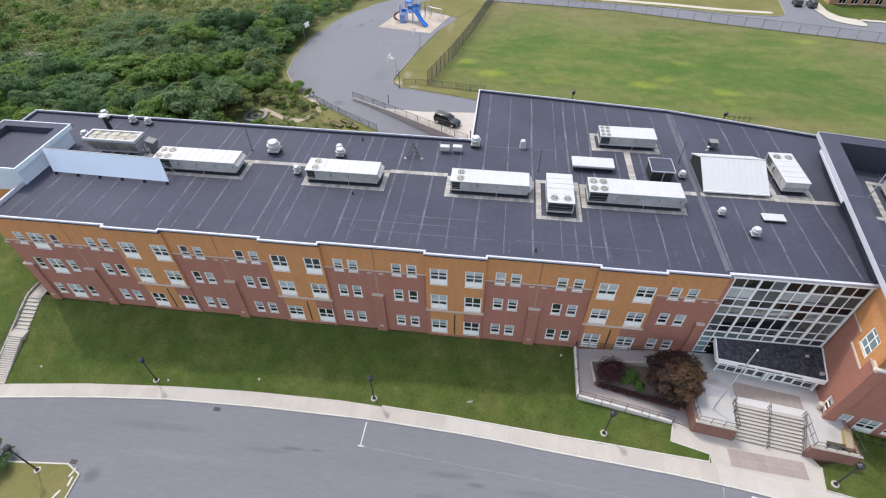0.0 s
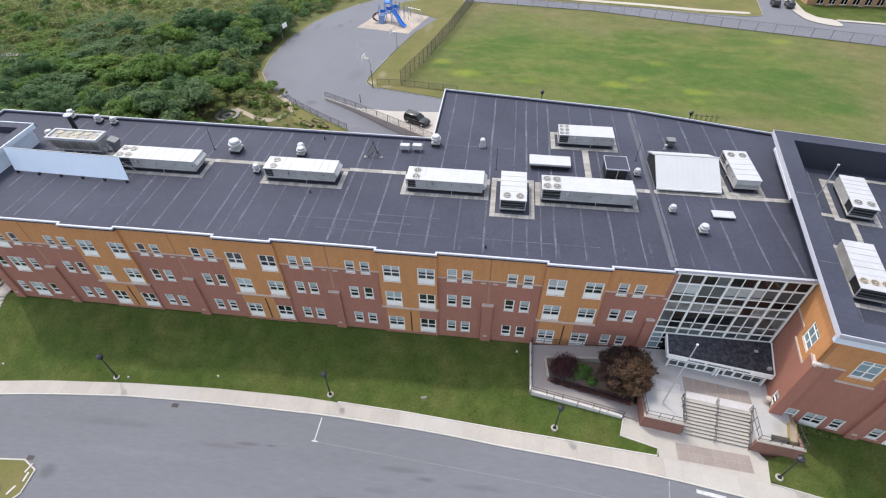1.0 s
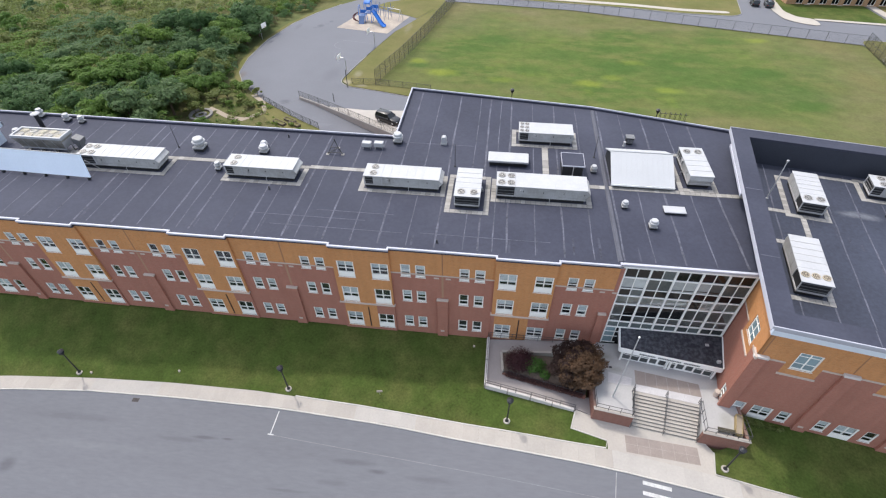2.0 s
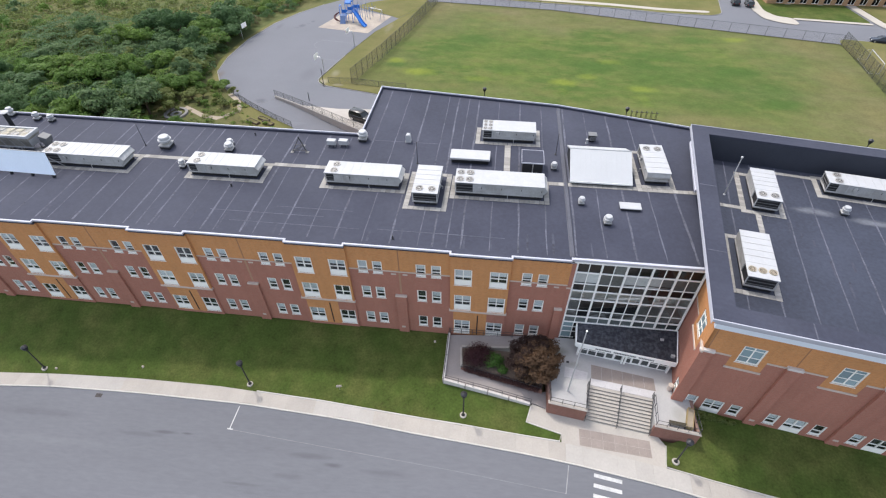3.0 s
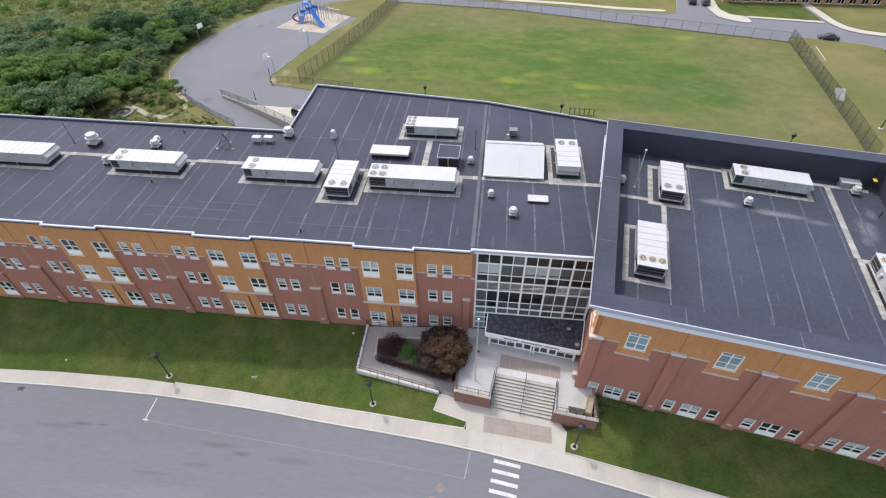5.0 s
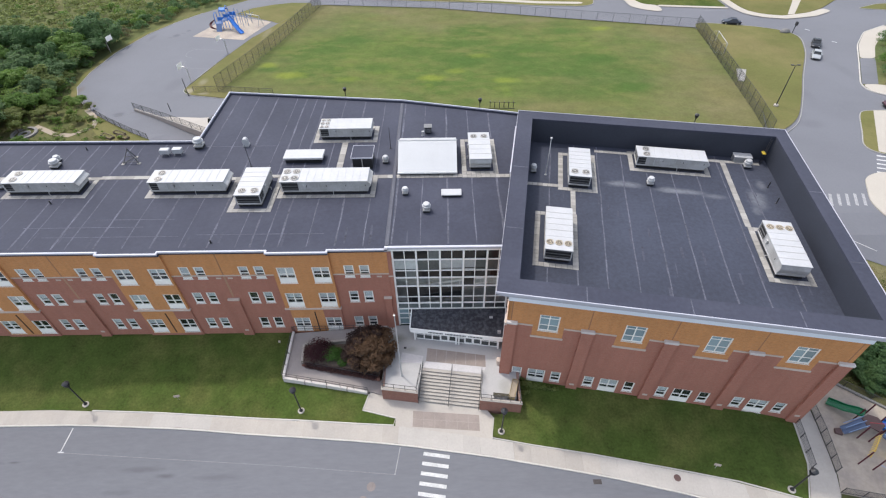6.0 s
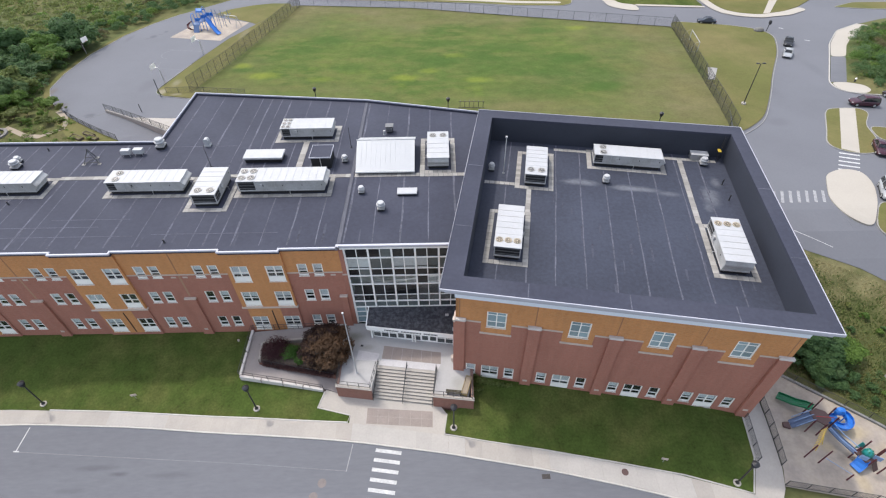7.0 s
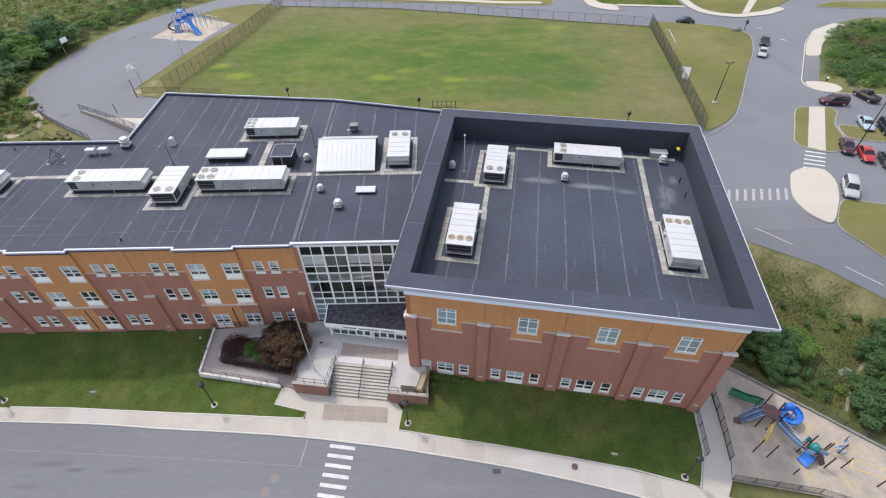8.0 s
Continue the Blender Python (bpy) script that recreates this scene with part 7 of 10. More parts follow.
fence("field_fence", [(-37.85, 55.8), (-34.5, 69.8), (-31.5, 86), (-28.2, 108), (-27.6, 112.6)], 3.2, "tall dark chain-link fence beside the sports field", 2.6, rails=(1.0, 0.5))
fence("field_fence", [(-27.6, 112.6), (5, 108.2), (35, 99.0), (69.5, 89.3)], 2.3, "dark chain-link fence along the road", 4.0, rails=(1.0,), mesh_step=0.3, wire=0.006)
fence("field_fence", [(69.7, 89.3), (61.6, 36.0)], 3.1, "tall dark chain-link fence beside the verge", 2.8, rails=(1.0, 0.5), wire=0.011)
fence("low_fence", [(-42.6, 55.6), (-37.85, 55.8), (-26.5, 54.2)], 1.25, "low dark chain-link fence by the yard", 2.6)
fence("play_fence", [(47.2, -8.6), (46.7, -13), (46.1, -17.0)], 1.3, "low black fence beside the playground path", 1.5, rails=(1.0, 0.06))
fence("play_fence", [(44.3, -12.0), (43.8, -16.6)], 1.1, "low black fence beside the lawn", 1.4, rails=(1.0, 0.06))
fence("play_fence", [(50.0, -5.9), (54.2, -9.2), (59.7, -13.7), (72, -23.4)], 1.2, "low black fence behind the playground", 2.4, rails=(1.0, 0.1))
fence("play_fence", [(45.6, -18.9), (53.6, -20.4), (66, -25)], 1.2, "low black fence in front of the playground", 1.9, rails=(1.0, 0.1))

# retaining wall beside the delivery ramp
RW = [(-50.8, 47.7), (-46.3, 45.3), (-41.8, 42.8), (-35.2, 39.0), (-28.2, 35.0)]
solid("retaining_wall", kerb_line([(x, y + 0.2) for x, y in RW], 0.35, 0.5, 1.9), M_CONCRETE, "weathered concrete retaining wall beside the ramp", "wall", "structure")
fence("ramp_fence", [(x, y + 0.2) for x, y in RW], 1.15, "dark chain-link fence on the retaining wall", 2.4, z_off=0.5)
ground_piece("loading_bay", [(-46.4, 45.6), (-41.8, 43.1), (-35.2, 39.3), (-27.4, 35.2), (-26.6, 37), (-26.6, 45.6), (-37.5, 44.8)], M_CONCRETE, 0.02, "pale concrete loading bay behind the school", "pavement")
ground_piece("garden_verge", [(-57.4, 46.4), (-53.7, 43.7), (-50.4, 41.5), (-47.4, 39.6), (-44.0, 37.7), (-41.0, 33.5), (-47.0, 34.6), (-53.5, 39.0), (-58.5, 44.5)], M_DRYGRASS, 0.03, "dry weedy ground round the garden beds", "garden ground")
solid("kerb", kerb_line(bowed([(-43.2, 70.5), (-45.2, 58.6), (-45.2, 56.2), (-43.2, 54.3), (-36, 52.6), (-27, 50.2)], 1.5, False), 0.16, 0.1), M_WORNKERB, "worn pale kerb round the yard verge", "kerb", "structure")
fence("garden_fence", [(-57.3, 46.3), (-53.7, 43.6), (-50.4, 41.4), (-47.4, 39.5), (-44.0, 37.6)], 1.2, "low dark fence beside the ramp", 2.4)
for x, y, h in ((-43.1, 54.0, 3.6), (-44.0, 47.5, 1.6), (-27.9, 36.8, 1.5)):
    p = thing("steel_post", "dark steel post in the schoolyard", "post", "yard posts", Matrix.Translation((x, y, height(x, y))))
    part("post", Geo().tube((0, 0, -0.1), (0, 0, h), 0.07), M_BLACK, p)
    part("cap", Geo().lathe(0, 0, [(0.09, h), (0.09, h + 0.05), (0.02, h + 0.08)], 8), M_BLACK, p)


def hoop(x, y, turn, label="basketball hoop with a white backboard on a grey pole"):
    t = thing("basketball_hoop", label, "basketball hoop", "basketball hoops", pose(x, y, height(x, y), 0, 0, turn))
    part("pole", Geo().path([(0, 0, -0.1), (0, 0, 2.9), (0.35, 0, 3.25), (1.3, 0, 3.3)], 0.07), M_GALV, t)
    part("backboard", Geo().box(1.3, 1.36, -0.85, 0.85, 2.85, 3.9, 0.015), M_FRAME, t, "white backboard")
    ring = [(1.36 + 0.28 + 0.23 * math.cos(a), 0.23 * math.sin(a), 3.05) for a in (2 * math.pi * i / 14 for i in range(15))]
    part("rim", Geo().path(ring, 0.015, 5), surface("orange_rim", (0.5, 0.15, 0.04), 0.5, bump=0), t)
    return t


hoop(-45.0, 60.6, 170)
hoop(-42.6, 76.6, 170)
hoop(-70.4, 78.2, -15)
for a, b in (((-42.5, 78), (-52, 79.8)), ((-44, 67.5), (-50, 68.5)), ((-50, 68.5), (-50.6, 72.0))):
    stripe("court_line", (a, b), 0.1, M_FADED, "faded white court line")
arc = [(-50 - 2.2 * math.sin(k * math.pi / 8), 76.8 - 2.6 * math.cos(k * math.pi / 8)) for k in range(9)]
for a, b in zip(arc, arc[1:]):
    stripe("court_line", (a, b), 0.1, M_FADED, "faded white court line")

# ---- play equipment ----
M_BLUE = surface("blue_plastic", (0.02, 0.16, 0.54), 0.35, vary=0.08, bump=0.0, spec=0.5)
M_SLATE = surface("slate_blue_plastic", (0.1, 0.16, 0.3), 0.45, vary=0.1, bump=0.0)
M_GREEN = surface("green_plastic", (0.015, 0.16, 0.07), 0.35, vary=0.1, bump=0.0, spec=0.5)
M_TEALP = surface("teal_plastic", (0.02, 0.22, 0.2), 0.35, vary=0.1, bump=0.0)
M_MAROON = surface("maroon_post", (0.1, 0.025, 0.03), 0.45, vary=0.1, bump=0.0)
M_YELLOW = surface("yellow_metal", (0.62, 0.42, 0.1), 0.5, vary=0.1, bump=0.0)
M_TRACK = surface("trodden_earth", (0.2, 0.18, 0.13), 0.95, vary=0.35, coarse=1.2, bump=0.4)
M_DECK = surface("brown_deck", (0.1, 0.06, 0.055), 0.7, vary=0.2, bump=0.05)

ground_piece("play_area", [(46.2, -17.3), (47.4, -8.6), (49.4, -5.8), (50.4, -6.3), (54.0, -9.3), (59.6, -13.9), (72.5, -24), (66, -25), (53.6, -20.6), (45.6, -19.0)], M_SAND, 0.05, "pale pinkish sand playground surface", "playground")
ground_piece("path", [(44.2, -11.9), (46.7, -8.0), (47.2, -8.4), (46.1, -17.2), (45.5, -19.2), (44.6, -20.6), (42.3, -19.7), (43.7, -16.3)], M_CONCRETE, 0.1, "pale concrete path beside the gymnasium", "path")
solid("kerb", kerb_line([(49.2, -5.6), (50.5, -6.2), (54.1, -9.15), (59.7, -13.75), (72.5, -23.8)], 0.25, 0.3), M_WORNKERB, "pale timber edging behind the playground", "kerb", "structure")


def chute(path, width, depth=0.25):
    """An open slide: a U section carried along a path."""
    g, rings = Geo(), []
    ps = [Vector(p) for p in path]
    for i, p in enumerate(ps):
        d = (ps[min(i + 1, len(ps) - 1)] - ps[max(i - 1, 0)])
        s = Vector((-d.y, d.x, 0)).normalized() * width / 2
        u = Vector((0, 0, depth))
        rings.append([tuple(q) for q in (p - s + u, p - s * 1.1 + u, p - s * 1.1 - u * 0.3, p + s * 1.1 - u * 0.3, p + s * 1.1 + u, p + s + u, p + s, p - s)])
    return g.ring([list(reversed(r)) for r in rings])


def on(x, y, z=0.0):
    return Vector((x, y, height(x, y) + 0.05 + z))


ps = thing("play_structure", "blue, green and maroon playground climbing structure with slides", "play structure")
M_LIGHTRAIL = surface("light_blue_rail", (0.22, 0.32, 0.5), 0.4, vary=0.1, bump=0.0)
M_FADEDSLATE = surface("faded_slate_plastic", (0.09, 0.13, 0.22), 0.5, vary=0.25, coarse=1.5, bump=0.0)


def deck_plate(poly, z):
    part("deck", Geo().slab([(p[0], p[1]) for p in poly], z, z + 0.12), M_DECK, ps, "brown perforated deck")


DZ, DZ2 = height(52, -12.5) + 1.5, height(54.5, -16.5) + 1.2
deck_plate([(50.9, -12.8), (51.75, -13.55), (52.8, -12.95), (52.6, -12.0), (51.75, -11.6), (50.85, -12.0)], DZ - 0.12)
deck_plate([(53.5, -16.3), (54.0, -17.3), (55.2, -17.2), (55.5, -16.5), (54.9, -15.9)], DZ2 - 0.12)
for x, y in ((50.3, -13.5), (51.3, -13.9), (53.2, -12.1), (52.4, -11.0), (51.0, -11.5), (52.9, -13.2), (53.4, -16.3), (54.2, -17.5), (55.4, -17.95), (55.7, -16.5), (54.8, -15.7)):
    part("post", Geo().tube(on(x, y), on(x, y, 2.4), 0.075), M_MAROON, ps, "maroon post")
part("deck_beam", Geo().tube((50.95, -12.8, DZ + 0.5), (52.7, -13.0, DZ + 0.5), 0.04), surface("red_rail", (0.35, 0.03, 0.04), 0.45, bump=0), ps, "red rail")
part("bridge", chute([on(52.1, -13.8, 1.4), on(52.7, -14.9, 1.2), on(53.5, -16.3, 1.2)], 0.6, 0.1), M_FADEDSLATE, ps, "slate blue bridge")
for sx in (-0.3, 0.3):
    part("bridge_rail", Geo().path([on(52.1 + sx, -13.8 + sx * 0.6, 1.9), on(52.7 + sx, -14.9 + sx * 0.6, 1.7), on(53.5 + sx, -16.3 + sx * 0.6, 1.75)], 0.045), M_LIGHTRAIL, ps)
GS = [(51.4, -11.6, 1.45), (50.9, -11.1, 1.3), (50.25, -10.5, 0.8), (49.7, -9.95, 0.6), (49.15, -9.4, 0.35)]
part("slide", chute([on(x, y, z) for x, y, z in GS], 0.85, 0.22), M_GREEN, ps, "green double wave slide")
part("slide_divider", Geo().path([on(x, y, z + 0.16) for x, y, z in GS], 0.05), M_GREEN, ps)
for dy in (0.0, 0.55):
    part("climbing_ramp", chute([on(50.95, -12.75 + dy, 1.4), on(50.2, -12.85 + dy * 0.9, 0.95), on(49.5, -12.95 + dy * 0.8, 0.55), on(48.95, -13.0 + dy * 0.7, 0.3)], 0.42, 0.16), M_FADEDSLATE, ps, "slate blue climbing ramp")
for dy in (-0.25, 0.28, 0.8):
    part("ramp_rail", Geo().path([on(50.95, -12.75 + dy, 1.75), on(49.9, -12.9 + dy, 1.2), on(49.2, -12.98 + dy, 0.7)], 0.04), M_LIGHTRAIL, ps)
part("ramp_foot", Geo().slab([(48.2, -13.0), (48.85, -13.25), (48.95, -12.5), (48.35, -12.5)], height(48.5, -12.8), height(48.5, -12.8) + 0.3), M_DECK, ps, "dark brown foot block")
spiral = []
for k in range(15):
    a_ = radians(120 - 30 * k)
    spiral.append(on(54.05, -12.85, 1.5 - 0.085 * k) + Vector((0.75 * math.cos(a_), 0.75 * math.sin(a_), 0)))
part("spiral_slide", chute(spiral, 0.62, 0.32), M_BLUE, ps, "bright blue spiral slide")
part("spiral_hood", Geo().ring([[tuple(on(53.95, -12.15, 1.3) + Vector((r * math.cos(b) * 0.55, r * math.sin(b) * 0.4, z))) for b in (2 * math.pi * i / 12 for i in range(12))] for r, z in ((0.95, 0.1), (1.0, 0.5), (0.75, 0.75), (0.3, 0.85))]), M_BLUE, ps, "bright blue slide hood")
part("spiral_pole", Geo().tube(on(54.05, -12.85), on(54.05, -12.85, 2.0), 0.06), M_BLUE, ps)
part("bubble_panel", Geo().lathe(54.5, -16.5, [(0.46, DZ2), (0.48, DZ2 + 0.35), (0.36, DZ2 + 0.7), (0.08, DZ2 + 0.85)], 14), M_TEALP, ps, "teal dome panel", True)
for k in range(5):
    a_ = 2 * math.pi * k / 5
    part("dome_slot", Geo().box(54.5 + 0.25 * math.cos(a_) - 0.06, 54.5 + 0.25 * math.cos(a_) + 0.06, -16.5 + 0.25 * math.sin(a_) - 0.06, -16.5 + 0.25 * math.sin(a_) + 0.06, DZ2 + 0.6, DZ2 + 0.83, 0.02), M_GREEN, ps)
part("fin_panel", Geo().ring([[tuple(on(53.75, y, 1.2)), tuple(on(54.5, y, 1.2)), tuple(on(54.3, y, 2.0)), tuple(on(53.85, y, 2.45))] for y in (-15.85, -15.75)]), M_TEALP, ps, "teal fin panel")
for xa, xb, ya in ((53.45, 54.0, -16.85), (54.75, 55.4, -16.95)):
    part("guard_panel", Geo().ring([[tuple(on(xa, ya + d, 1.25)), tuple(on(xb, ya - 0.35 + d, 1.25)), tuple(on(xb, ya - 0.35 + d, 1.9)), tuple(on(xa, ya + d, 1.9))] for d in (0, 0.06)]), M_LIGHTRAIL, ps, "light blue guard panel")
part("slide", chute([on(53.95, -16.95, 1.15), on(53.75, -17.2, 0.75), on(53.5, -17.35, 0.45), on(53.2, -17.5, 0.3)], 0.95, 0.22), M_BLUE, ps, "bright blue short slide")
part("ramp_panel", Geo().ring([[tuple(on(54.6, -17.25, 1.15)), tuple(on(55.2, -17.0, 1.15)), tuple(on(55.75, -17.55, 0.0)), tuple(on(55.15, -17.8, 0.0))], [tuple(on(54.6, -17.25, 1.05)), tuple(on(55.2, -17.0, 1.05)), tuple(on(55.75, -17.55, -0.05)), tuple(on(55.15, -17.8, -0.05))]]), M_DECK, ps, "brown ramp panel")
lad = thing("overhead_ladder", "yellow arched monkey-bar ladder", "climbing frame")
RAIL_A = [(51.43, -14.9, 0.0), (51.1, -14.3, 1.9), (50.95, -14.35, 2.2), (50.3, -15.1, 2.1), (49.7, -15.8, 1.6), (49.6, -16.0, 1.1)]
part("rail", Geo().path([on(*p) for p in RAIL_A], 0.05), M_YELLOW, lad)
for k in range(8):
    f_ = k / 7
    x, y, z = 50.95 - 1.25 * f_, -14.35 - 1.45 * f_, 2.2 - 0.6 * f_ * f_
    part("rung", Geo().tube(on(x + 0.35, y + 0.2, z), on(x - 0.55, y - 0.12, z - 0.05), 0.04, seg=6), M_YELLOW, lad)
for x, y in ((48.9, -16.17), (50.05, -16.77)):
    part("post", Geo().tube(on(x, y), on(x + 0.3, y + 0.15, 2.4), 0.07), M_MAROON, lad, "maroon post")
part("post", Geo().tube(on(52.0, -18.5), on(52.1, -18.45, 1.2), 0.07), M_MAROON, lad, "short maroon post")
part("bar", Geo().tube(on(52.1, -18.45, 1.1), on(50.2, -16.7, 1.1), 0.03), M_LIGHTRAIL, lad, "light blue bar")
bars = thing("chin_up_bars", "row of maroon posts with pale bars", "climbing frame")
for x, y, h_ in ((57.15, -17.98, 2.3), (56.4, -16.3, 1.9), (57.64, -16.5, 2.0), (59.1, -15.2, 1.0), (59.7, -19.85, 2.3), (60.3, -20.4, 2.3)):
    part("post", Geo().tube(on(x, y), on(x, y, h_), 0.07), M_MAROON, bars)
part("bar", Geo().tube(on(57.15, -17.98, 2.2), on(60.3, -19.4, 2.2), 0.04), M_YELLOW, bars)
part("bar", Geo().tube(on(56.4, -18.86, 2.2), on(60.3, -20.3, 2.2), 0.04), M_YELLOW, bars)
part("bar", Geo().tube(on(57.15, -17.98, 2.2), on(56.4, -18.86, 2.2), 0.04), M_YELLOW, bars)
M_NUMBER = surface("pale_blue_panel", (0.3, 0.42, 0.6), 0.4, vary=0.2, bump=0)
for x, y, w_ in ((57.2, -16.6, 0.5), (57.7, -16.2, 0.6), (58.5, -15.7, 0.35), (57.6, -16.9, 0.4)):
    part("panel", Geo().box(x - w_ / 2, x + w_ / 2, y, y + 0.06, height(x, y) + 0.7, height(x, y) + 1.25, 0.02), M_NUMBER, bars, "pale blue number panel")
part("panel_bar", Geo().path([on(56.4, -16.3, 1.2), on(57.64, -16.5, 1.2), on(59.1, -15.2, 0.95)], 0.04), M_LIGHTRAIL, bars)

ground_piece("play_area", [(-55.0, 88.1), (-41.5, 85.2), (-38.2, 98.6), (-50.4, 104.4)], M_SAND, 0.03, "pale sand play area in the schoolyard", "playground")
bs = thing("play_structure", "tall blue play tower with a blue slide", "play structure")
for x, h in ((-50.2, 3.4), (-48.6, 4.6), (-47.0, 5.0), (-45.4, 3.6)):
    for y in (92.6, 94.4):
        part("post", Geo().tube(on(x, y), on(x, y, h), 0.08), M_BLUE, bs)
for x, y, h in ((-44.2, 94.8, 3.6), (-43.2, 95.6, 3.4), (-44.4, 97.2, 3.6), (-43.0, 98.0, 3.4), (-45.6, 97.0, 3.8), (-46.8, 97.8, 3.8)):
    part("post", Geo().tube(on(x, y), on(x, y, h), 0.06), M_SLATE, bs)
for x0, x1, dz in ((-50.3, -48.6, 1.6), (-48.6, -47.0, 2.3), (-47.0, -45.3, 2.9)):
    part("deck", Geo().box(x0, x1 - 0.01, 92.5, 94.5, height(-47, 94) + dz, height(-47, 94) + dz + 0.12, 0.02), M_SLATE, bs)
for x, h in ((-50.2, 3.35), (-48.6, 4.55), (-47.0, 4.95), (-45.4, 3.55)):
    arch = [on(x, 93.5 - 0.9 * math.cos(math.pi * k / 6), h + 0.6 * math.sin(math.pi * k / 6)) for k in range(7)]
    part("arch", Geo().path(arch, 0.06), M_BLUE, bs, "bright blue arch")
part("hood", Geo().ring([[(x, 93.5 - 0.9 * math.cos(a), height(-47, 94) + 4.55 + 0.6 * math.sin(a)) for a in (math.pi * k / 6 for k in range(7))] for x in (-48.5, -47.1)], close=False, cap=False), M_BLUE, bs, "bright blue curved roof")
for y in (92.6, 94.4):
    for x0, x1, z in ((-50.2, -48.6, 1.8), (-48.6, -47.0, 2.5), (-47.0, -45.4, 3.1)):
        if y > 93:
            part("guard_panel", Geo().box(x0 + 0.1, x1 - 0.1, y - 0.03, y + 0.03, height(-47, 94) + z, height(-47, 94) + z + 0.8, 0.02), M_BLUE, bs, "blue guard panel")
part("climbing_net", Geo().ring([[tuple(on(x, 92.5, 1.6)), tuple(on(x, 91.3, 0)), tuple(on(x, 91.4, 0)), tuple(on(x, 92.6, 1.6))] for x in (-48.7, -50.1)]), M_SLATE, bs, "slate blue climbing panel")
part("slide", chute([on(-46.6, 92.6, 3.0), on(-46.0, 92.0, 2.7), on(-45.1, 91.2, 1.8), on(-44.2, 90.4, 0.9), on(-43.6, 89.9, 0.4), on(-43.0, 89.4, 0.25)], 0.9, 0.34), M_BLUE, bs, "blue straight slide")
part("slide_hood", Geo().path([on(-47.0, 93.0, 3.0), on(-46.7, 92.7, 4.1), on(-46.1, 92.1, 4.1), on(-45.9, 91.9, 3.0)], 0.1), M_BLUE, bs)
coil = []
for k in range(10):
    a = radians(20 + 36 * k)
    coil.append(on(-51.0, 92.4, 2.3 - 0.22 * k) + Vector((0.6 * math.cos(a), 0.6 * math.sin(a), 0)))
part("spiral_climber", chute(coil, 0.45, 0.22), M_MAROON, bs, "dark purple spiral climber")
part("bar", Geo().tube(on(-43.2, 94.8, 2.5), on(-42.2, 98.2, 2.5), 0.05), M_SLATE, bs)
part("bar", Geo().tube(on(-41.8, 95.6, 2.5), on(-46.6, 97.8, 2.7), 0.05), M_SLATE, bs)
sw = thing("swing_frame", "grey metal swing frame", "swing")
for x, y in ((-44.2, 96.5), (-43.0, 98.0), (-40.5, 94.8), (-39.6, 96.2)):
    part("leg", Geo().tube(on(x, y), on(-43.6 if x < -42 else -40.0, 97.2 if x < -42 else 95.5, 2.5), 0.06), M_GALV, sw)
part("bar", Geo().tube(on(-43.6, 97.2, 2.5), on(-40.0, 95.5, 2.5), 0.06), M_GALV, sw)

goal = thing("soccer_goal", "white soccer goal frame on the verge", "goal", m=pose(69.3, 72.3, height(70, 73) + 0.1, 0, 0, 82))
part("frame", Geo().path([(0, 0, 0), (0, 0, 2.2), (7.3, 0, 2.2), (7.3, 0, 0)], 0.07), M_UNIT, goal)
for x in (0, 7.3):
    part("stay", Geo().path([(x, 0, 2.2), (x, 0.8, 2.15), (x, 1.8, 0.05), (x, 0, 0.05)], 0.02), M_UNIT, goal)
part("back_bar", Geo().tube((0, 1.8, 0.05), (7.3, 1.8, 0.05), 0.02), M_UNIT, goal)
solid("concrete_pad", drape([(65.9, 57.6), (67.0, 57.2), (70.0, 63.0), (68.2, 63.6)], 0.2, depth=0.3), M_WORNKERB, "pale concrete pad in the dry grass", "pad", "structure")
st = thing("boulder", "pale grey boulder on the verge", "boulder", m=Matrix.Translation((89.5, 85.3, height(89.5, 85.3))))
rr = random.Random(2)
part("rock", Geo().ring([[(q * 1.2 * math.cos(a) * rr.uniform(0.85, 1.1), q * 0.7 * math.sin(a) * rr.uniform(0.85, 1.1), z) for a in (2 * math.pi * i / 11 for i in range(11))] for q, z in ((1.0, -0.1), (1.05, 0.4), (0.8, 0.75), (0.35, 0.95))]), M_ROCK, st)
sp = thing("sign_post", "dark sign post beside the boulder", "sign post", m=Matrix.Translation((91.3, 85.2, height(91, 85))))
part("post", Geo().tube((0, 0, -0.1), (0.1, 0, 2.6), 0.09), M_BLACK, sp)
part("sign", Geo().box(-0.05, 0.3, -0.35, 0.35, 1.7, 2.5, 0.02), M_BLACK, sp)
rack = thing("bike_rack", "dark metal bicycle rack behind the school", "bicycle rack", m=pose(15.4, 47.0, height(17, 47), 0, 0, -3))
for k in range(6):
    part("hoop", Geo().path([(k * 0.85, 0, 0), (k * 0.85, 0, 1.3), (k * 0.85, 0.7, 1.3), (k * 0.85, 0.7, 0)], 0.04), M_BLACK, rack)
for z in (0.1, 1.3):
    part("rail", Geo().tube((-0.3, 0, z), (4.6, 0, z), 0.04), M_BLACK, rack)

# ---- roads, islands and lots behind ----
def raised(poly, grass, label, name="traffic_island", kerb=True, bow=1.6):
    poly = bowed(poly, bow)
    ground_piece(name, poly, grass, 0.13, label, "traffic island", 0.3)
    if kerb:
        solid("kerb", kerb_line(poly, 0.16, 0.14, closed=True), M_WORNKERB, "pale kerb round a traffic island", "kerb", "structure")


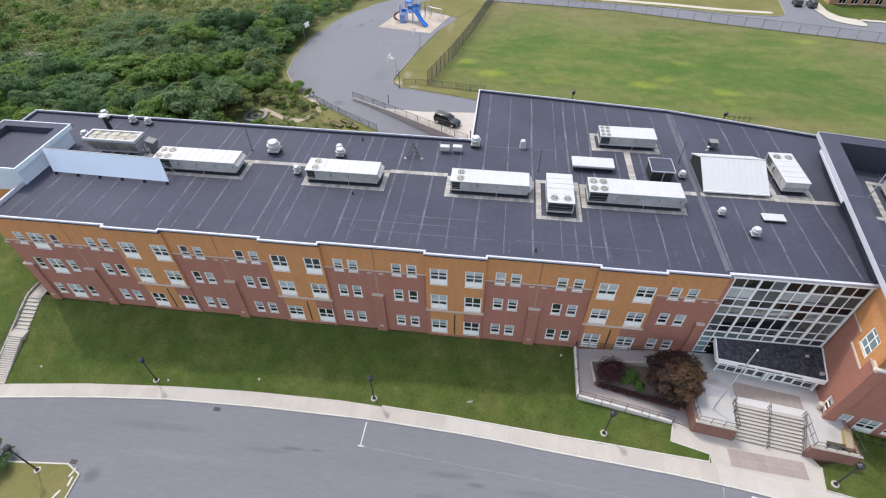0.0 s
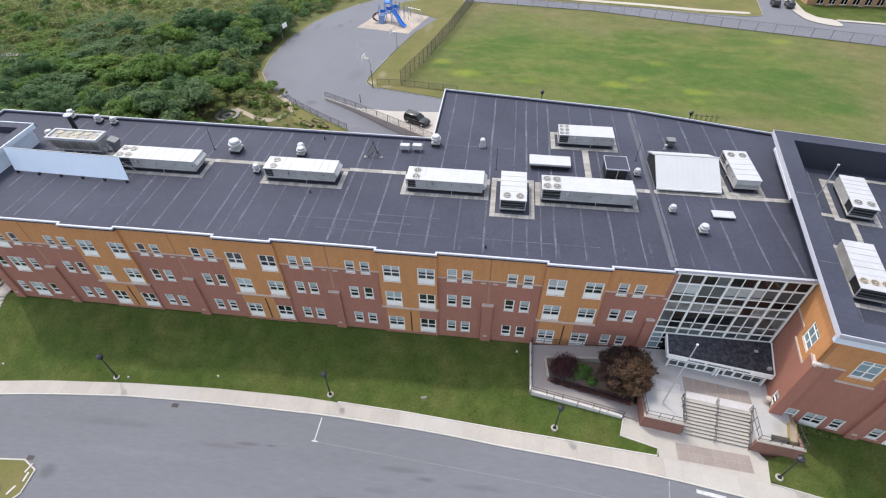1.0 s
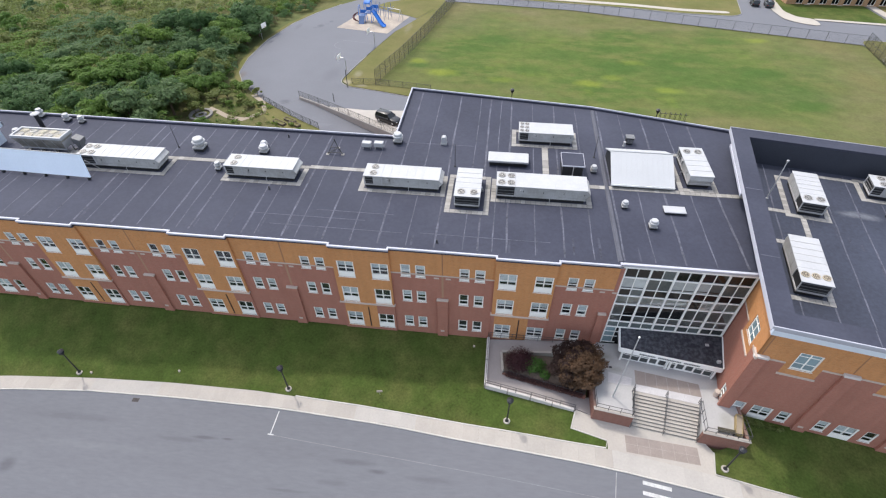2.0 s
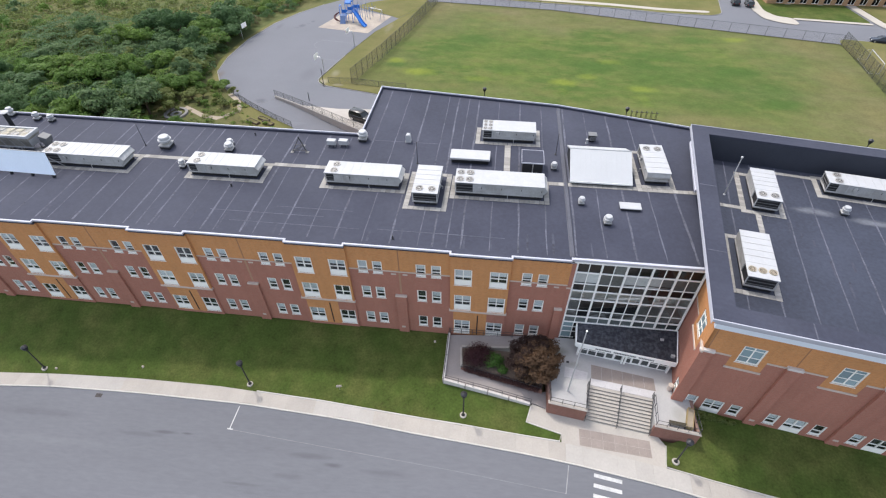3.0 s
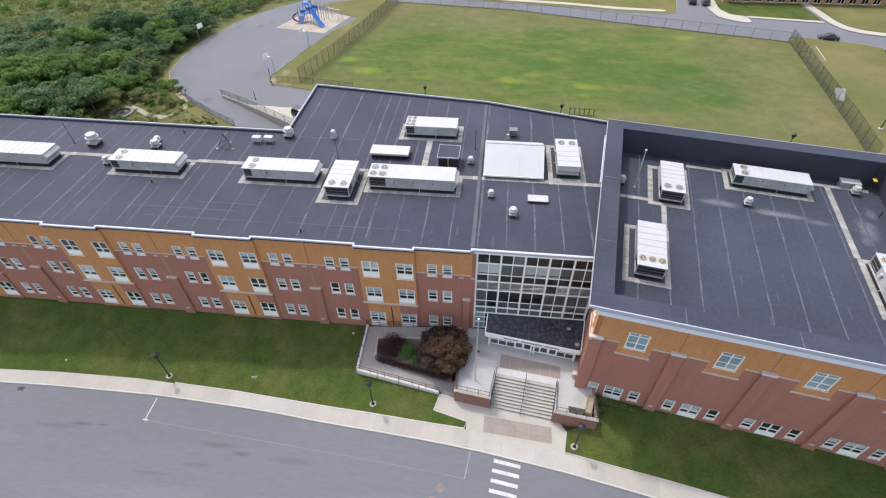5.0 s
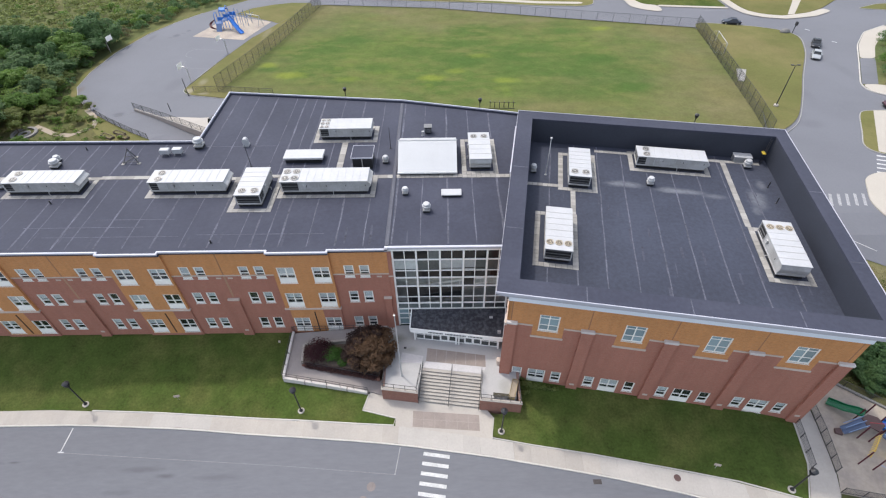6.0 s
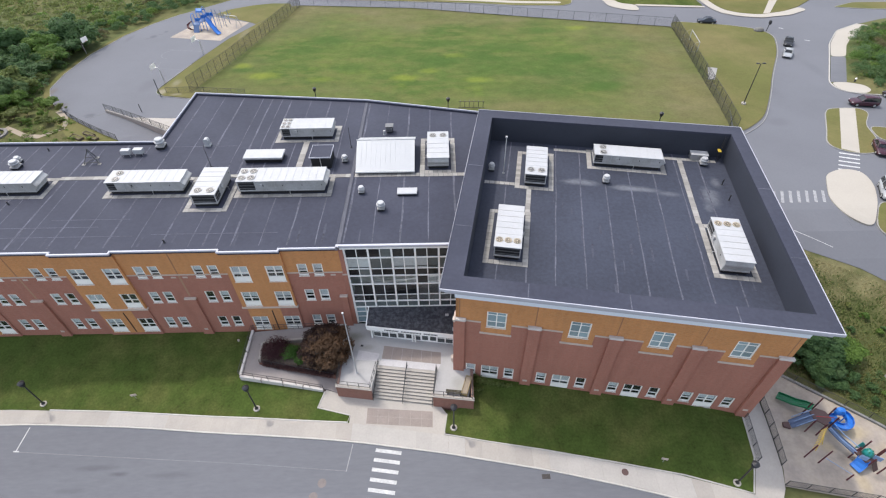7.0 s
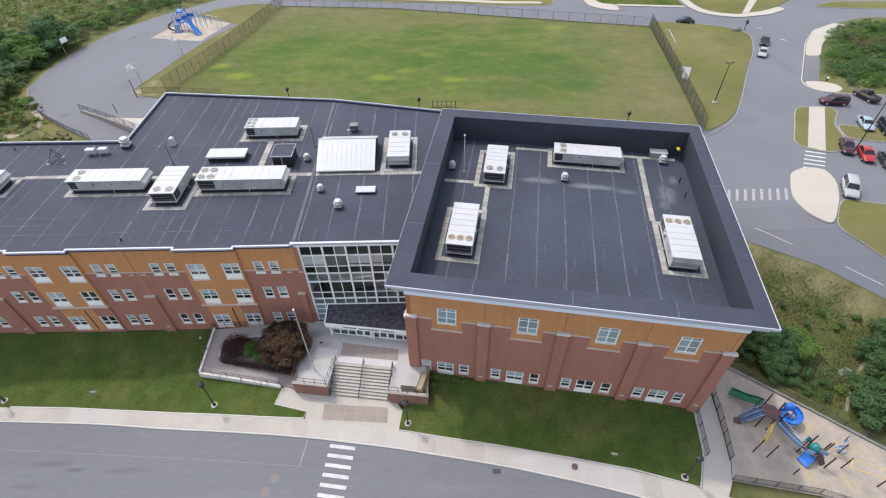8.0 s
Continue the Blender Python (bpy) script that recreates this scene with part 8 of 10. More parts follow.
CREAM = surface("cream_concrete", (0.4, 0.365, 0.315), 0.9, vary=0.07, coarse=0.2, bump=0.12)
raised([(73.2, 25.4), (70.6, 24.2), (69.6, 22.4), (67.7, 18.3), (67.9, 14.6), (70.6, 12.2), (74.4, 17.8), (76.2, 21.5), (76.4, 24.3), (75.2, 25.3)], CREAM, "cream concrete traffic island", kerb=False)
raised([(80.8, 42.6), (82.2, 44.2), (87.6, 44.2), (88.6, 42.5), (85.3, 38.2), (84.6, 34), (82.4, 29.8), (79.2, 29.4), (76.2, 30.9), (75.6, 33.0), (77.6, 36.4)], M_DRYGRASS, "grass traffic island with a cream path")
ground_piece("path", [(84.2, 44.1), (87.0, 44.0), (79.1, 29.7), (76.9, 31.0)], CREAM, 0.145, "cream concrete path across a traffic island", "path")
raised([(70.9, 12.2), (74.5, 17.6), (84, 15), (96, 8.5), (110, 0), (88, -5), (79, 4)], M_DRYGRASS, "dry grass bank beside the road")
raised([(84.8, 33.4), (85.6, 38), (95, 35.5), (110, 29), (112, 24), (97, 30.5)], M_DRYGRASS, "dry grass strip between parking bays")
raised([(116, 89), (108, 84.3), (101.5, 76), (97, 68.4), (89.2, 55.3), (89.0, 52.2), (90.5, 50.6), (92.8, 49.8), (100, 48.6), (125, 44), (150, 44), (150, 92), (125, 93)], M_WILD, "overgrown green bank with shrubs", kerb=False)
for poly in ([(116, 89.2), (108, 84.4), (101.5, 76.1), (97.0, 68.4), (100.2, 68.2), (104.5, 75), (111, 82.5), (118, 87.6)], [(89.2, 55.2), (88.9, 52.2), (90.4, 50.6), (92.8, 49.8), (95.0, 51.4), (94.8, 53.7), (92.3, 55.1)]):
    ground_piece("pavement", poly, CREAM, 0.15, "cream concrete pavement by the road junction", "pavement", bow=1.2)
solid("kerb", kerb_line(bowed([(116, 89.3), (108, 84.6), (101.3, 76.2), (96.8, 68.5), (89.0, 55.4), (88.7, 52.2), (90.3, 50.4), (92.8, 49.6), (100, 48.4), (125, 43.8)], 1.5, False), 0.16, 0.18), M_CURB, "pale kerb along the junction bank", "kerb", "structure")
ground_piece("pavement", [(97.0, 68.4), (89.2, 55.3), (92.3, 55.1), (100.2, 68.2)], M_ASPHALT, 0.145, "grey asphalt pavement stretch by the road", "pavement")
raised([(-30, 119), (-6, 116.0), (20.8, 112.2), (34, 109.2), (46, 108.2), (49.0, 110), (52.4, 126), (52, 150), (-30, 150)], M_DRYGRASS, "grass lot across the far road")
ground_piece("pavement", [(-30, 121), (-6, 118.0), (20.8, 114.2), (34, 111.2), (46, 110.2), (46.4, 112), (34.4, 113.2), (21.2, 116.2), (-6, 120), (-30, 123)], CREAM, 0.15, "cream pavement across the far road", "pavement", bow=2.0)
raised([(61.5, 150), (62.5, 125), (61.0, 114), (62.6, 109.6), (66, 108.4), (84.3, 105.6), (84.6, 150)], M_LAWN, "green lawn in front of the far houses", kerb=False)
for poly in ([(59.6, 125), (58.2, 114.3), (58.6, 107.2), (61.2, 104.4), (64.8, 102.6), (66.2, 103.6), (66.2, 108.2), (62.6, 109.4), (61.0, 114), (62.4, 125)], [(66.2, 107.0), (84.3, 104.2), (84.3, 105.7), (66.2, 108.5)],
             [(85.0, 125), (85.2, 104), (86.4, 99.6), (89.5, 96.7), (95, 95), (103.8, 97), (110, 101), (109.0, 103.4), (103, 99.8), (95.3, 97.6), (91, 99.2), (88.4, 102), (87.6, 106), (87.4, 125)]):
    ground_piece("pavement", poly, CREAM, 0.145, "cream pavement at a far drive", "pavement", bow=1.5)
raised([(87.5, 150), (87.8, 106.2), (88.6, 102.2), (91.1, 99.4), (95.3, 97.8), (103, 100), (108.8, 103.6), (118, 112), (125, 150)], M_DRYGRASS, "grass lot at the far corner", kerb=False)
ground_piece("path", [(97, 98.4), (99, 98.8), (112, 118), (110, 119)], CREAM, 0.15, "pale path across the far lot", "path")
raised([(118, 103), (126, 101), (150, 98), (150, 106), (126, 107)], M_DRYGRASS, "far grass island in the road")

for k in range(8):
    x = 59.0 + 1.2 * k
    stripe("crosswalk_bar", ((x - 0.7, 17.6 + 0.0 * k), (x + 0.5, 20.3)), 0.4, M_WORN, "worn white zebra crossing bar behind the school")
for k in range(5):
    f = k / 4
    a, b = Vector((76.0, 30.0)).lerp(Vector((73.3, 25.6)), f), Vector((78.8, 29.1)).lerp(Vector((76.2, 24.7)), f)
    stripe("crosswalk_bar", (tuple(a), tuple(b)), 0.35, M_LINE, "white zebra crossing bar by the island")
stripe("lane_line", ((59.8, 12.2), (64.0, 9.6)), 0.09, M_LINE, "white lane line on the road")
stripe("lane_line", ((69.9, 6.5), (74.0, 4.0)), 0.09, M_LINE, "white lane line on the road")
for a, b in (((95.6, 87.6), (96.3, 86.6)), ((97.2, 79.0), (98.0, 78.2))):
    stripe("lane_line", (a, b), 0.3, M_LINE, "worn white road marking")

# manholes, drains and mended patches on the street
for x, y, r, mt in ((-1.0, -17.8, 0.45, M_IRON), (-1.7, -19.1, 0.45, M_IRON), (30.0, -17.35, 0.35, M_DECK)):
    n = 18
    poly = [(x + r * math.cos(2 * math.pi * i / n), y + r * math.sin(2 * math.pi * i / n)) for i in range(n)]
    on_walk = y > table(WALK_OUTER, x)
    solid("manhole", drape(poly, 0.136 if on_walk else 0.014, 1.0), mt, "round iron manhole cover", "manhole", "structure")
M_DRAIN = surface("rusty_drain_iron", (0.06, 0.052, 0.05), 0.8, vary=0.4, coarse=3.0, bump=0.2)
for x, y in ((21.9, -17.6), (-53.3, -10.9), (-66.9, -18.2)):
    solid("storm_drain", drape([(x - 0.42, y - 0.24), (x + 0.42, y - 0.24), (x + 0.42, y + 0.24), (x - 0.42, y + 0.24)], 0.016, 1.0), M_DRAIN, "dark iron storm drain at the kerb", "storm drain", "structure")
M_PATCH = surface("dark_asphalt_patch", (0.125, 0.127, 0.14), 0.9, vary=0.3, coarse=0.8, fine=4.0, bump=0.25)
# flat pale spots in the lawn, given made-up hooded bodies; no lamps
for x, y in ((-77.7, -8.0), (-60.7, -8.1), (-49.4, -7.1), (-13.8, -1.0)):
    b = thing("pale_cover", "small pale cover in the lawn, its hooded body made up", "ground light", "lawn lights", Matrix.Translation((x, y, height(x, y) + 0.12)) @ Matrix.Diagonal((0.75, 0.75, 0.75, 1)))
    part("base", Geo().lathe(0, 0, [(0.18, -0.1), (0.18, 0.04), (0.15, 0.06)], 12), M_CONCRETE, b)
    part("hood", Geo().box(-0.16, 0.16, -0.1, 0.12, 0.06, 0.28, 0.03), M_STONE, b)


for x, y, turn in ((-24.1, -7.95, 12), (34.1, -16.45, -14)):
    g_ = thing("lawn_sign", "small white lawn sign on a thin post", "sign", "lawn signs", pose(x, y, height(x, y) + 0.12, 0, 0, turn))
    part("stake", Geo().tube((0, 0, -0.2), (0, 0, 0.75), 0.03, seg=6), M_GALV, g_)
    part("board", Geo().box(-0.32, 0.32, -0.04, 0.0, 0.55, 0.95, 0.008), M_STONE, g_, "plain pale board")
for x, y, turn in ((-66.2, -19.3, 80), (-65.9, -20.2, 95), (-66.6, -21.6, 70)):
    k_ = thing("kerb_stone", "loose pale granite kerb stone beside the island", "kerb stone", "loose kerb stones", pose(x, y, height(x, y), 0, 0, turn))
    part("stone", Geo().box(-0.5, 0.5, -0.12, 0.12, -0.05, 0.2, 0.03), M_CURB, k_)

hyd = thing("fire_hydrant", "dark fire hydrant with a white top by the bank", "fire hydrant", m=Matrix.Translation((93.9, 55.2, height(93.9, 55.2) + 0.1)))
part("barrel", Geo().lathe(0, 0, [(0.2, 0), (0.2, 0.06), (0.14, 0.1), (0.14, 0.55), (0.18, 0.58)], 12), M_BLACK, hyd)
part("bonnet", Geo().lathe(0, 0, [(0.19, 0.581), (0.18, 0.7), (0.1, 0.82), (0.03, 0.86)], 12), M_FRAME, hyd, "white bonnet")
part("nozzle", Geo().tube((-0.26, 0, 0.42), (0.26, 0, 0.42), 0.06), M_BLACK, hyd)
ub = thing("utility_box", "small white utility box on the bank", "utility box", m=pose(109.0, 79.6, height(109, 79.6) + 0.1, 0, 0, 35))
part("cabinet", Geo().box(-0.5, 0.5, -0.3, 0.3, 0.1, 1.2, 0.03), M_FRAME, ub)
part("plinth", Geo().box(-0.6, 0.6, -0.4, 0.4, -0.1, 0.1), M_CONCRETE, ub)

# ---- cars ----
def car(x, y, turn, paint, label, suv=False, lift=0.02, pickup=False):
    """A car facing +x: skinned body, glazed cabin, roof, wheels, lights."""
    c = thing("car", label, "car", "parked cars", pose(x, y, height(x, y) + lift, 0, 0, turn))
    L, W = (2.35, 0.95) if suv else (2.2, 0.88)
    belt, roof_z = (1.05, 1.72) if suv else (0.92, 1.42)
    st = [(-L, 0.46, belt - 0.16, 0.74), (-L + 0.07, 0.34, belt - 0.05, 0.88), (-L + 0.3, 0.25, belt, 0.96), (-L * 0.5, 0.22, belt + 0.01, 1.0), (0, 0.2, belt, 1.0), (L * 0.38, 0.2, belt - 0.03, 1.0), (L * 0.62, 0.22, belt - 0.08, 0.99),
          (L * 0.84, 0.25, belt - 0.17, 0.94), (L - 0.08, 0.32, belt - 0.28, 0.84), (L, 0.42, belt - 0.38, 0.7)]
    rings = []
    for sx, zb, zt, k in st:
        half = [(0.9, zb), (1.0, zb + 0.12), (1.01, (zb + zt) / 2), (0.98, zt - 0.1), (0.92, zt - 0.03), (0.8, zt + 0.005), (0.4, zt + 0.025)]
        rings.append([(sx, -W * k * a, z) for a, z in half] + [(sx, W * k * a, z) for a, z in reversed(half)])
    shell = Geo().ring([list(reversed(r)) for r in rings]).mesh("body", paint, True)
    shell.set_sharp_from_angle(angle=radians(42))
    part("body", shell, None, c)
    for s in (-1, 1):
        part("sill", Geo().box(-L * 0.42, L * 0.42, min(s * W * 0.97, s * (W + 0.015)), max(s * W * 0.97, s * (W + 0.015)), 0.2, 0.32, 0.01), M_TYRE, c, "dark sill")
    part("bumper", Geo().box(L - 0.06, L + 0.03, -W * 0.62, W * 0.62, 0.36, 0.5, 0.02), M_TYRE, c, "dark front grille")
    rear, a0, a1, fr = (-L + 0.1, -L + 0.3, L * 0.12, L * 0.42) if suv else (-L * 0.72, -L * 0.42, L * 0.08, L * 0.42)
    if pickup:
        rear, a0, a1, fr = -L * 0.2, -L * 0.12, L * 0.22, L * 0.46
        part("bed_liner", Geo().box(-L + 0.14, -L * 0.24, -W * 0.8, W * 0.8, belt - 0.1, belt + 0.034, 0.01), M_TYRE, c, "black load bed")
        for s in (-1, 1):
            part("bed_rail", Geo().box(-L + 0.1, -L * 0.22, s * W * 0.88 - 0.06, s * W * 0.88 + 0.06, belt - 0.02, belt + 0.12, 0.02), paint, c)
        part("tailgate", Geo().box(-L + 0.04, -L + 0.13, -W * 0.8, W * 0.8, belt - 0.1, belt + 0.11, 0.02), paint, c)
    cab = [[(rear, s * W * 0.9, belt - 0.03), (a0, s * W * 0.72, roof_z - 0.05), (a1, s * W * 0.72, roof_z - 0.05), (fr, s * W * 0.9, belt - 0.07)] for s in (-1, 1)]
    part("glass", Geo().ring(cab), M_CARGLASS, c, "dark glazing")
    top = [(a0 - 0.1, -0.05, 0.66), (a0 + 0.05, 0.0, 0.73), ((a0 + a1) / 2, 0.035, 0.76), (a1 - 0.05, 0.01, 0.75), (a1 + 0.12, -0.05, 0.68)]
    crown = Geo().ring([list(reversed([(sx, -W * k, roof_z + dz - 0.05), (sx, -W * k * 0.9, roof_z + dz), (sx, 0, roof_z + dz + 0.03), (sx, W * k * 0.9, roof_z + dz), (sx, W * k, roof_z + dz - 0.05)])) for sx, dz, k in top]).mesh("roof", paint, True)
    crown.set_sharp_from_angle(angle=radians(50))
    part("roof", crown, None, c)
    for px, py, qx in ((a0, 1, rear), (a0, -1, rear), (a1, 1, fr), (a1, -1, fr)):
        part("pillar", Geo().tube((px, py * W * 0.73, roof_z - 0.04), (qx, py * W * 0.9, belt - 0.04), 0.045, seg=6), paint, c)
    for py in (1, -1):
        part("pillar", Geo().tube(((a0 + a1) / 2, py * W * 0.735, roof_z - 0.04), ((a0 + a1) / 2 + 0.05, py * W * 0.91, belt - 0.03), 0.045, seg=6), paint, c)
    r = 0.36 if suv else 0.32
    for wx in (-L * 0.62, L * 0.62):
        for s in (-1, 1):
            ang = [2 * math.pi * i / 16 for i in range(16)]
            w = part("wheel", Geo().ring([[(wx + q * math.cos(a), s * (W - d) * 1.0, r + q * math.sin(a)) for a in ang] for q, d in ((r * 0.9, 0.2), (r, 0.16), (r, 0.02), (r * 0.9, -0.015))]), M_TYRE, c, "black tyre")
            part("rim", Geo().ring([[(wx + q * math.cos(a), s * (W + d), r + q * math.sin(a)) for a in ang] for q, d in ((r * 0.6, 0.0), (r * 0.6, 0.022), (r * 0.15, 0.03))]), M_GALV, w)
    for s in (-1, 1):
        part("headlight", Geo().box(L - 0.22, L - 0.04, s * W * 0.66 - 0.15, s * W * 0.66 + 0.15, belt - 0.42, belt - 0.28, 0.02), M_UNIT, c)
        part("tail_light", Geo().box(-L - 0.01, -L + 0.12, s * W * 0.7 - 0.1, s * W * 0.7 + 0.1, belt - 0.3, belt - 0.1, 0.02), M_TAIL, c)
        part("mirror", Geo().box(fr - 0.35, fr - 0.2, s * (W + 0.08) - 0.08, s * (W + 0.08) + 0.08, belt - 0.02, belt + 0.12, 0.02), paint, c)
    return c


def paint_of(name, rgb):
    return surface(name, rgb, 0.25, vary=0.05, bump=0.0, spec=0.6)


M_CARGLASS = surface("car_glass", (0.015, 0.018, 0.02), 0.08, vary=0.2, bump=0.0, spec=0.6)
M_TYRE = surface("tyre_rubber", (0.018, 0.018, 0.018), 0.85, vary=0.15, bump=0.05)
M_TAIL = surface("tail_lamp", (0.3, 0.02, 0.02), 0.3, bump=0.0)
P_BLACK, P_NAVY, P_WHITE, P_MAROON = paint_of("black_paint", (0.012, 0.012, 0.014)), paint_of("navy_paint", (0.012, 0.016, 0.03)), paint_of("white_paint", (0.75, 0.75, 0.74)), paint_of("maroon_paint", (0.05, 0.012, 0.022))
P_PICKUP = paint_of("black_maroon_paint", (0.02, 0.009, 0.012))
P_PALE = paint_of("silver_white_paint", (0.33, 0.34, 0.35))
P_RED, P_SILVER, P_GREY = paint_of("red_paint", (0.34, 0.02, 0.028)), paint_of("pale_silver_paint", (0.3, 0.36, 0.41)), paint_of("dark_grey_paint", (0.04, 0.045, 0.05))
car(-32.3, 41.3, -24, P_BLACK, "black SUV parked on the loading bay", True)
car(79.4, 92.0, 166, P_NAVY, "dark navy hatchback on the far road")
car(88.1, 69.6, -120, P_PALE, "silver-white hatchback parked at the kerb")
car(91.9, 76.4, -120, P_BLACK, "black car parked at the kerb")
car(89.2, 45.4, 172, P_MAROON, "dark maroon crossover car at the junction", True)
car(96.4, 47.2, 104, P_PICKUP, "black and maroon pickup truck at the junction", True, 0.02, True)
car(90.1, 37.3, -105, P_SILVER, "pale silver car in a parking bay")
car(92.6, 35.5, -105, P_BLACK, "black estate car in a parking bay", True)
car(82.7, 30.4, -112, P_MAROON, "dark maroon car in a parking bay")
car(84.4, 28.1, -107, P_RED, "bright red coupe in a parking bay")
car(86.6, 26.2, -107, P_GREY, "dark grey car in a parking bay")
car(76.6, 19.3, -115, P_PALE, "silver-white SUV waiting beside the island", True)
car(55.2, 119.5, 80, P_BLACK, "black car on a far drive", True)
car(58.6, 118.6, 80, P_GREY, "dark grey car on a far drive", True)

# far houses
house = thing("row_house", "tan brick row of far houses with dark windows", "house")
HB = height(80, 121) - 0.3
hw = [(66.5 + 3.1 * k, 68.3 + 3.1 * k, HB + 0.6, HB + 2.5) for k in range(13)] + [(66.5 + 3.1 * k, 68.3 + 3.1 * k, HB + 3.6, HB + 5.2) for k in range(13)]
M_TAN = bricks("tan_brick", (0.4, 0.23, 0.12), (0.34, 0.19, 0.1), (0.4, 0.3, 0.2))
part("wall", wall_panel(64, 107, HB - 1, HB + 6.2, 121, hw, 0.4), M_TAN, house)
part("wall", Geo().box(64, 64.4, 121.4, 131, HB - 1, HB + 6.2), M_TAN, house)
part("wall", Geo().box(106.6, 107, 121.4, 131, HB - 1, HB + 6.2), M_TAN, house)
for a, b, c, d in hw:
    w = part("window", wall_panel(a, b, c, d, 121.15, [(a + 0.08, (a + b) / 2 - 0.04, c + 0.08, d - 0.08), ((a + b) / 2 + 0.04, b - 0.08, c + 0.08, d - 0.08)], 0.08), M_FRAME, house)
    part("pane", Geo().box(a, b, 121.3, 121.32, c, d), M_CURTAIN, w)
part("roof", Geo().ring([[(x, 120.4, HB + 6.2), (x, 131.6, HB + 6.2), (x, 126, HB + 8.6)] for x in (107.6, 63.4)]), M_ROOF, house)
for k in range(5):
    x = 68.9 + 8.5 * k
    s = part("stoop", Geo().box(x, x + 1.5, 119.6, 120.998, HB - 0.6, HB + 0.45, 0.02), M_CONCRETE, house, "pale concrete stoop")

# raised beds and stone ring in the back garden
for x, y, w, h in ((-51.4, 38.5, 2.6, 0.9), (-49.8, 39.5, 2.4, 0.8), (-48.6, 38.3, 2.4, 0.8)):
    bed = thing("raised_bed", "weathered timber raised garden bed", "garden bed", "garden beds", pose(x, y, height(x, y), 0, 0, -28))
    for a, b, c, d in ((-w / 2, w / 2, -h / 2, -h / 2 + 0.1), (-w / 2, w / 2, h / 2 - 0.1, h / 2), (-w / 2, -w / 2 + 0.1, -h / 2 + 0.1, h / 2 - 0.1), (w / 2 - 0.1, w / 2, -h / 2 + 0.1, h / 2 - 0.1)):
        part("board", Geo().box(a, b, c, d, -0.1, 0.4, 0.01), M_DARKWOOD, bed)
    part("soil", Geo().box(-w / 2 + 0.1, w / 2 - 0.1, -h / 2 + 0.1, h / 2 - 0.1, 0, 0.3), M_WILD, bed)
ringt = thing("stone_ring", "round grey stone seat ring in the garden", "stone ring", m=Matrix.Translation((-66.7, 39.9, height(-67, 39) - 0.2)))
for q0, q1, z in ((1.6, 2.1, 0.5), (0.5, 1.0, 0.35)):
    ang = [2 * math.pi * i / 24 for i in range(24)]
    part("ring", Geo().ring([[(q * math.cos(a), q * math.sin(a), h) for a in ang] for q, h in ((q1, -0.1), (q1, z), (q0, z), (q0, -0.1))], cap=False), M_ROCK, ringt)
ground_piece("garden_path", [(-66.4, 42.2), (-64.5, 41.0), (-61.5, 39.2), (-58.4, 38.6), (-55.6, 41.4), (-55.9, 42.6), (-58.4, 39.8), (-61.3, 40.2), (-64.3, 42.0), (-66.2, 43.0)], M_DIRT, 0.05, "bare earth path through the back garden", "path")
ground_piece("garden_path", [(-56.1, 41.5), (-55.3, 41.5), (-55.6, 43.4), (-57.0, 46.0), (-59.8, 48.8), (-60.6, 48.2), (-57.8, 45.6), (-56.4, 43.3)], M_DIRT, 0.055, "bare earth path through the back garden", "path")
ground_piece("garden_path", [(60.95, -11.9), (61.25, -12.05), (63.2, -9.4), (65.05, -7.5), (67.1, -5.9), (68.0, -4.8), (71.1, -1.75), (70.9, -1.6), (67.8, -4.6), (66.9, -5.6), (64.8, -7.3), (62.9, -9.2)], M_TRACK, 0.06, "narrow trodden path through the scrub", "path")
ground_piece("meadow", [(49.4, -5.4), (50.6, -5.9), (54.2, -8.9), (59.8, -13.5), (72.6, -23.6), (90, -24), (90, -8.2), (73.6, 2.2), (66.5, 6.6), (62.6, 8.2), (58.5, 9.9), (54, 13.9), (49.5, 16.5)], M_MEADOW, 0.03, "rough olive meadow grass on the bank", "meadow")
ground_piece("bare_rock", [(-129.5, 61.6), (-127.5, 62.6), (-125.2, 62.2), (-123.8, 62.5), (-124.4, 61.2), (-126.2, 60.6), (-128.4, 60.4)], M_ROCK, 0.1, "pale bare rock in the scrub", "rock")
ground_piece("bare_rock", [(63.0, -7.0), (64.2, -6.3), (65.0, -6.9), (64.4, -7.9), (63.2, -8.0)], M_ROCK, 0.05, "pale bare patch in the meadow", "rock")
EDGE = [(-60.7, 49.4), (-64.6, 53.6), (-67.6, 58.8), (-68.9, 66.5), (-69.0, 77.5), (-66.9, 90), (-63.5, 99), (-59, 107)]
solid("kerb", kerb_line([(x - 0.1, y) for x, y in EDGE], 0.13, 0.05), M_WORNKERB, "low worn kerb along the edge of the schoolyard", "kerb", "structure")
solid("bare_verge", kerb_line([(x - 0.75, y) for x, y in EDGE], 1.1, 0.03), M_DRYGRASS, "dry grass verge beside the schoolyard", "verge", "structure")
for x, y, w, h in ((-53.2, 46.0, 1.0, 0.6), (-60.2, 87.5, 1.1, 0.5), (-58.2, 90.5, 0.8, 0.4), (-61.5, 51.8, 1.4, 0.9)):
    solid("road_patch", drape([(x + w * math.cos(2 * math.pi * i / 12) * rr.uniform(0.6, 1), y + h * math.sin(2 * math.pi * i / 12) * rr.uniform(0.6, 1)) for i in range(12)], 0.01, 1.0), M_PATCH, "dark stain on the schoolyard asphalt", "stain", "structure")

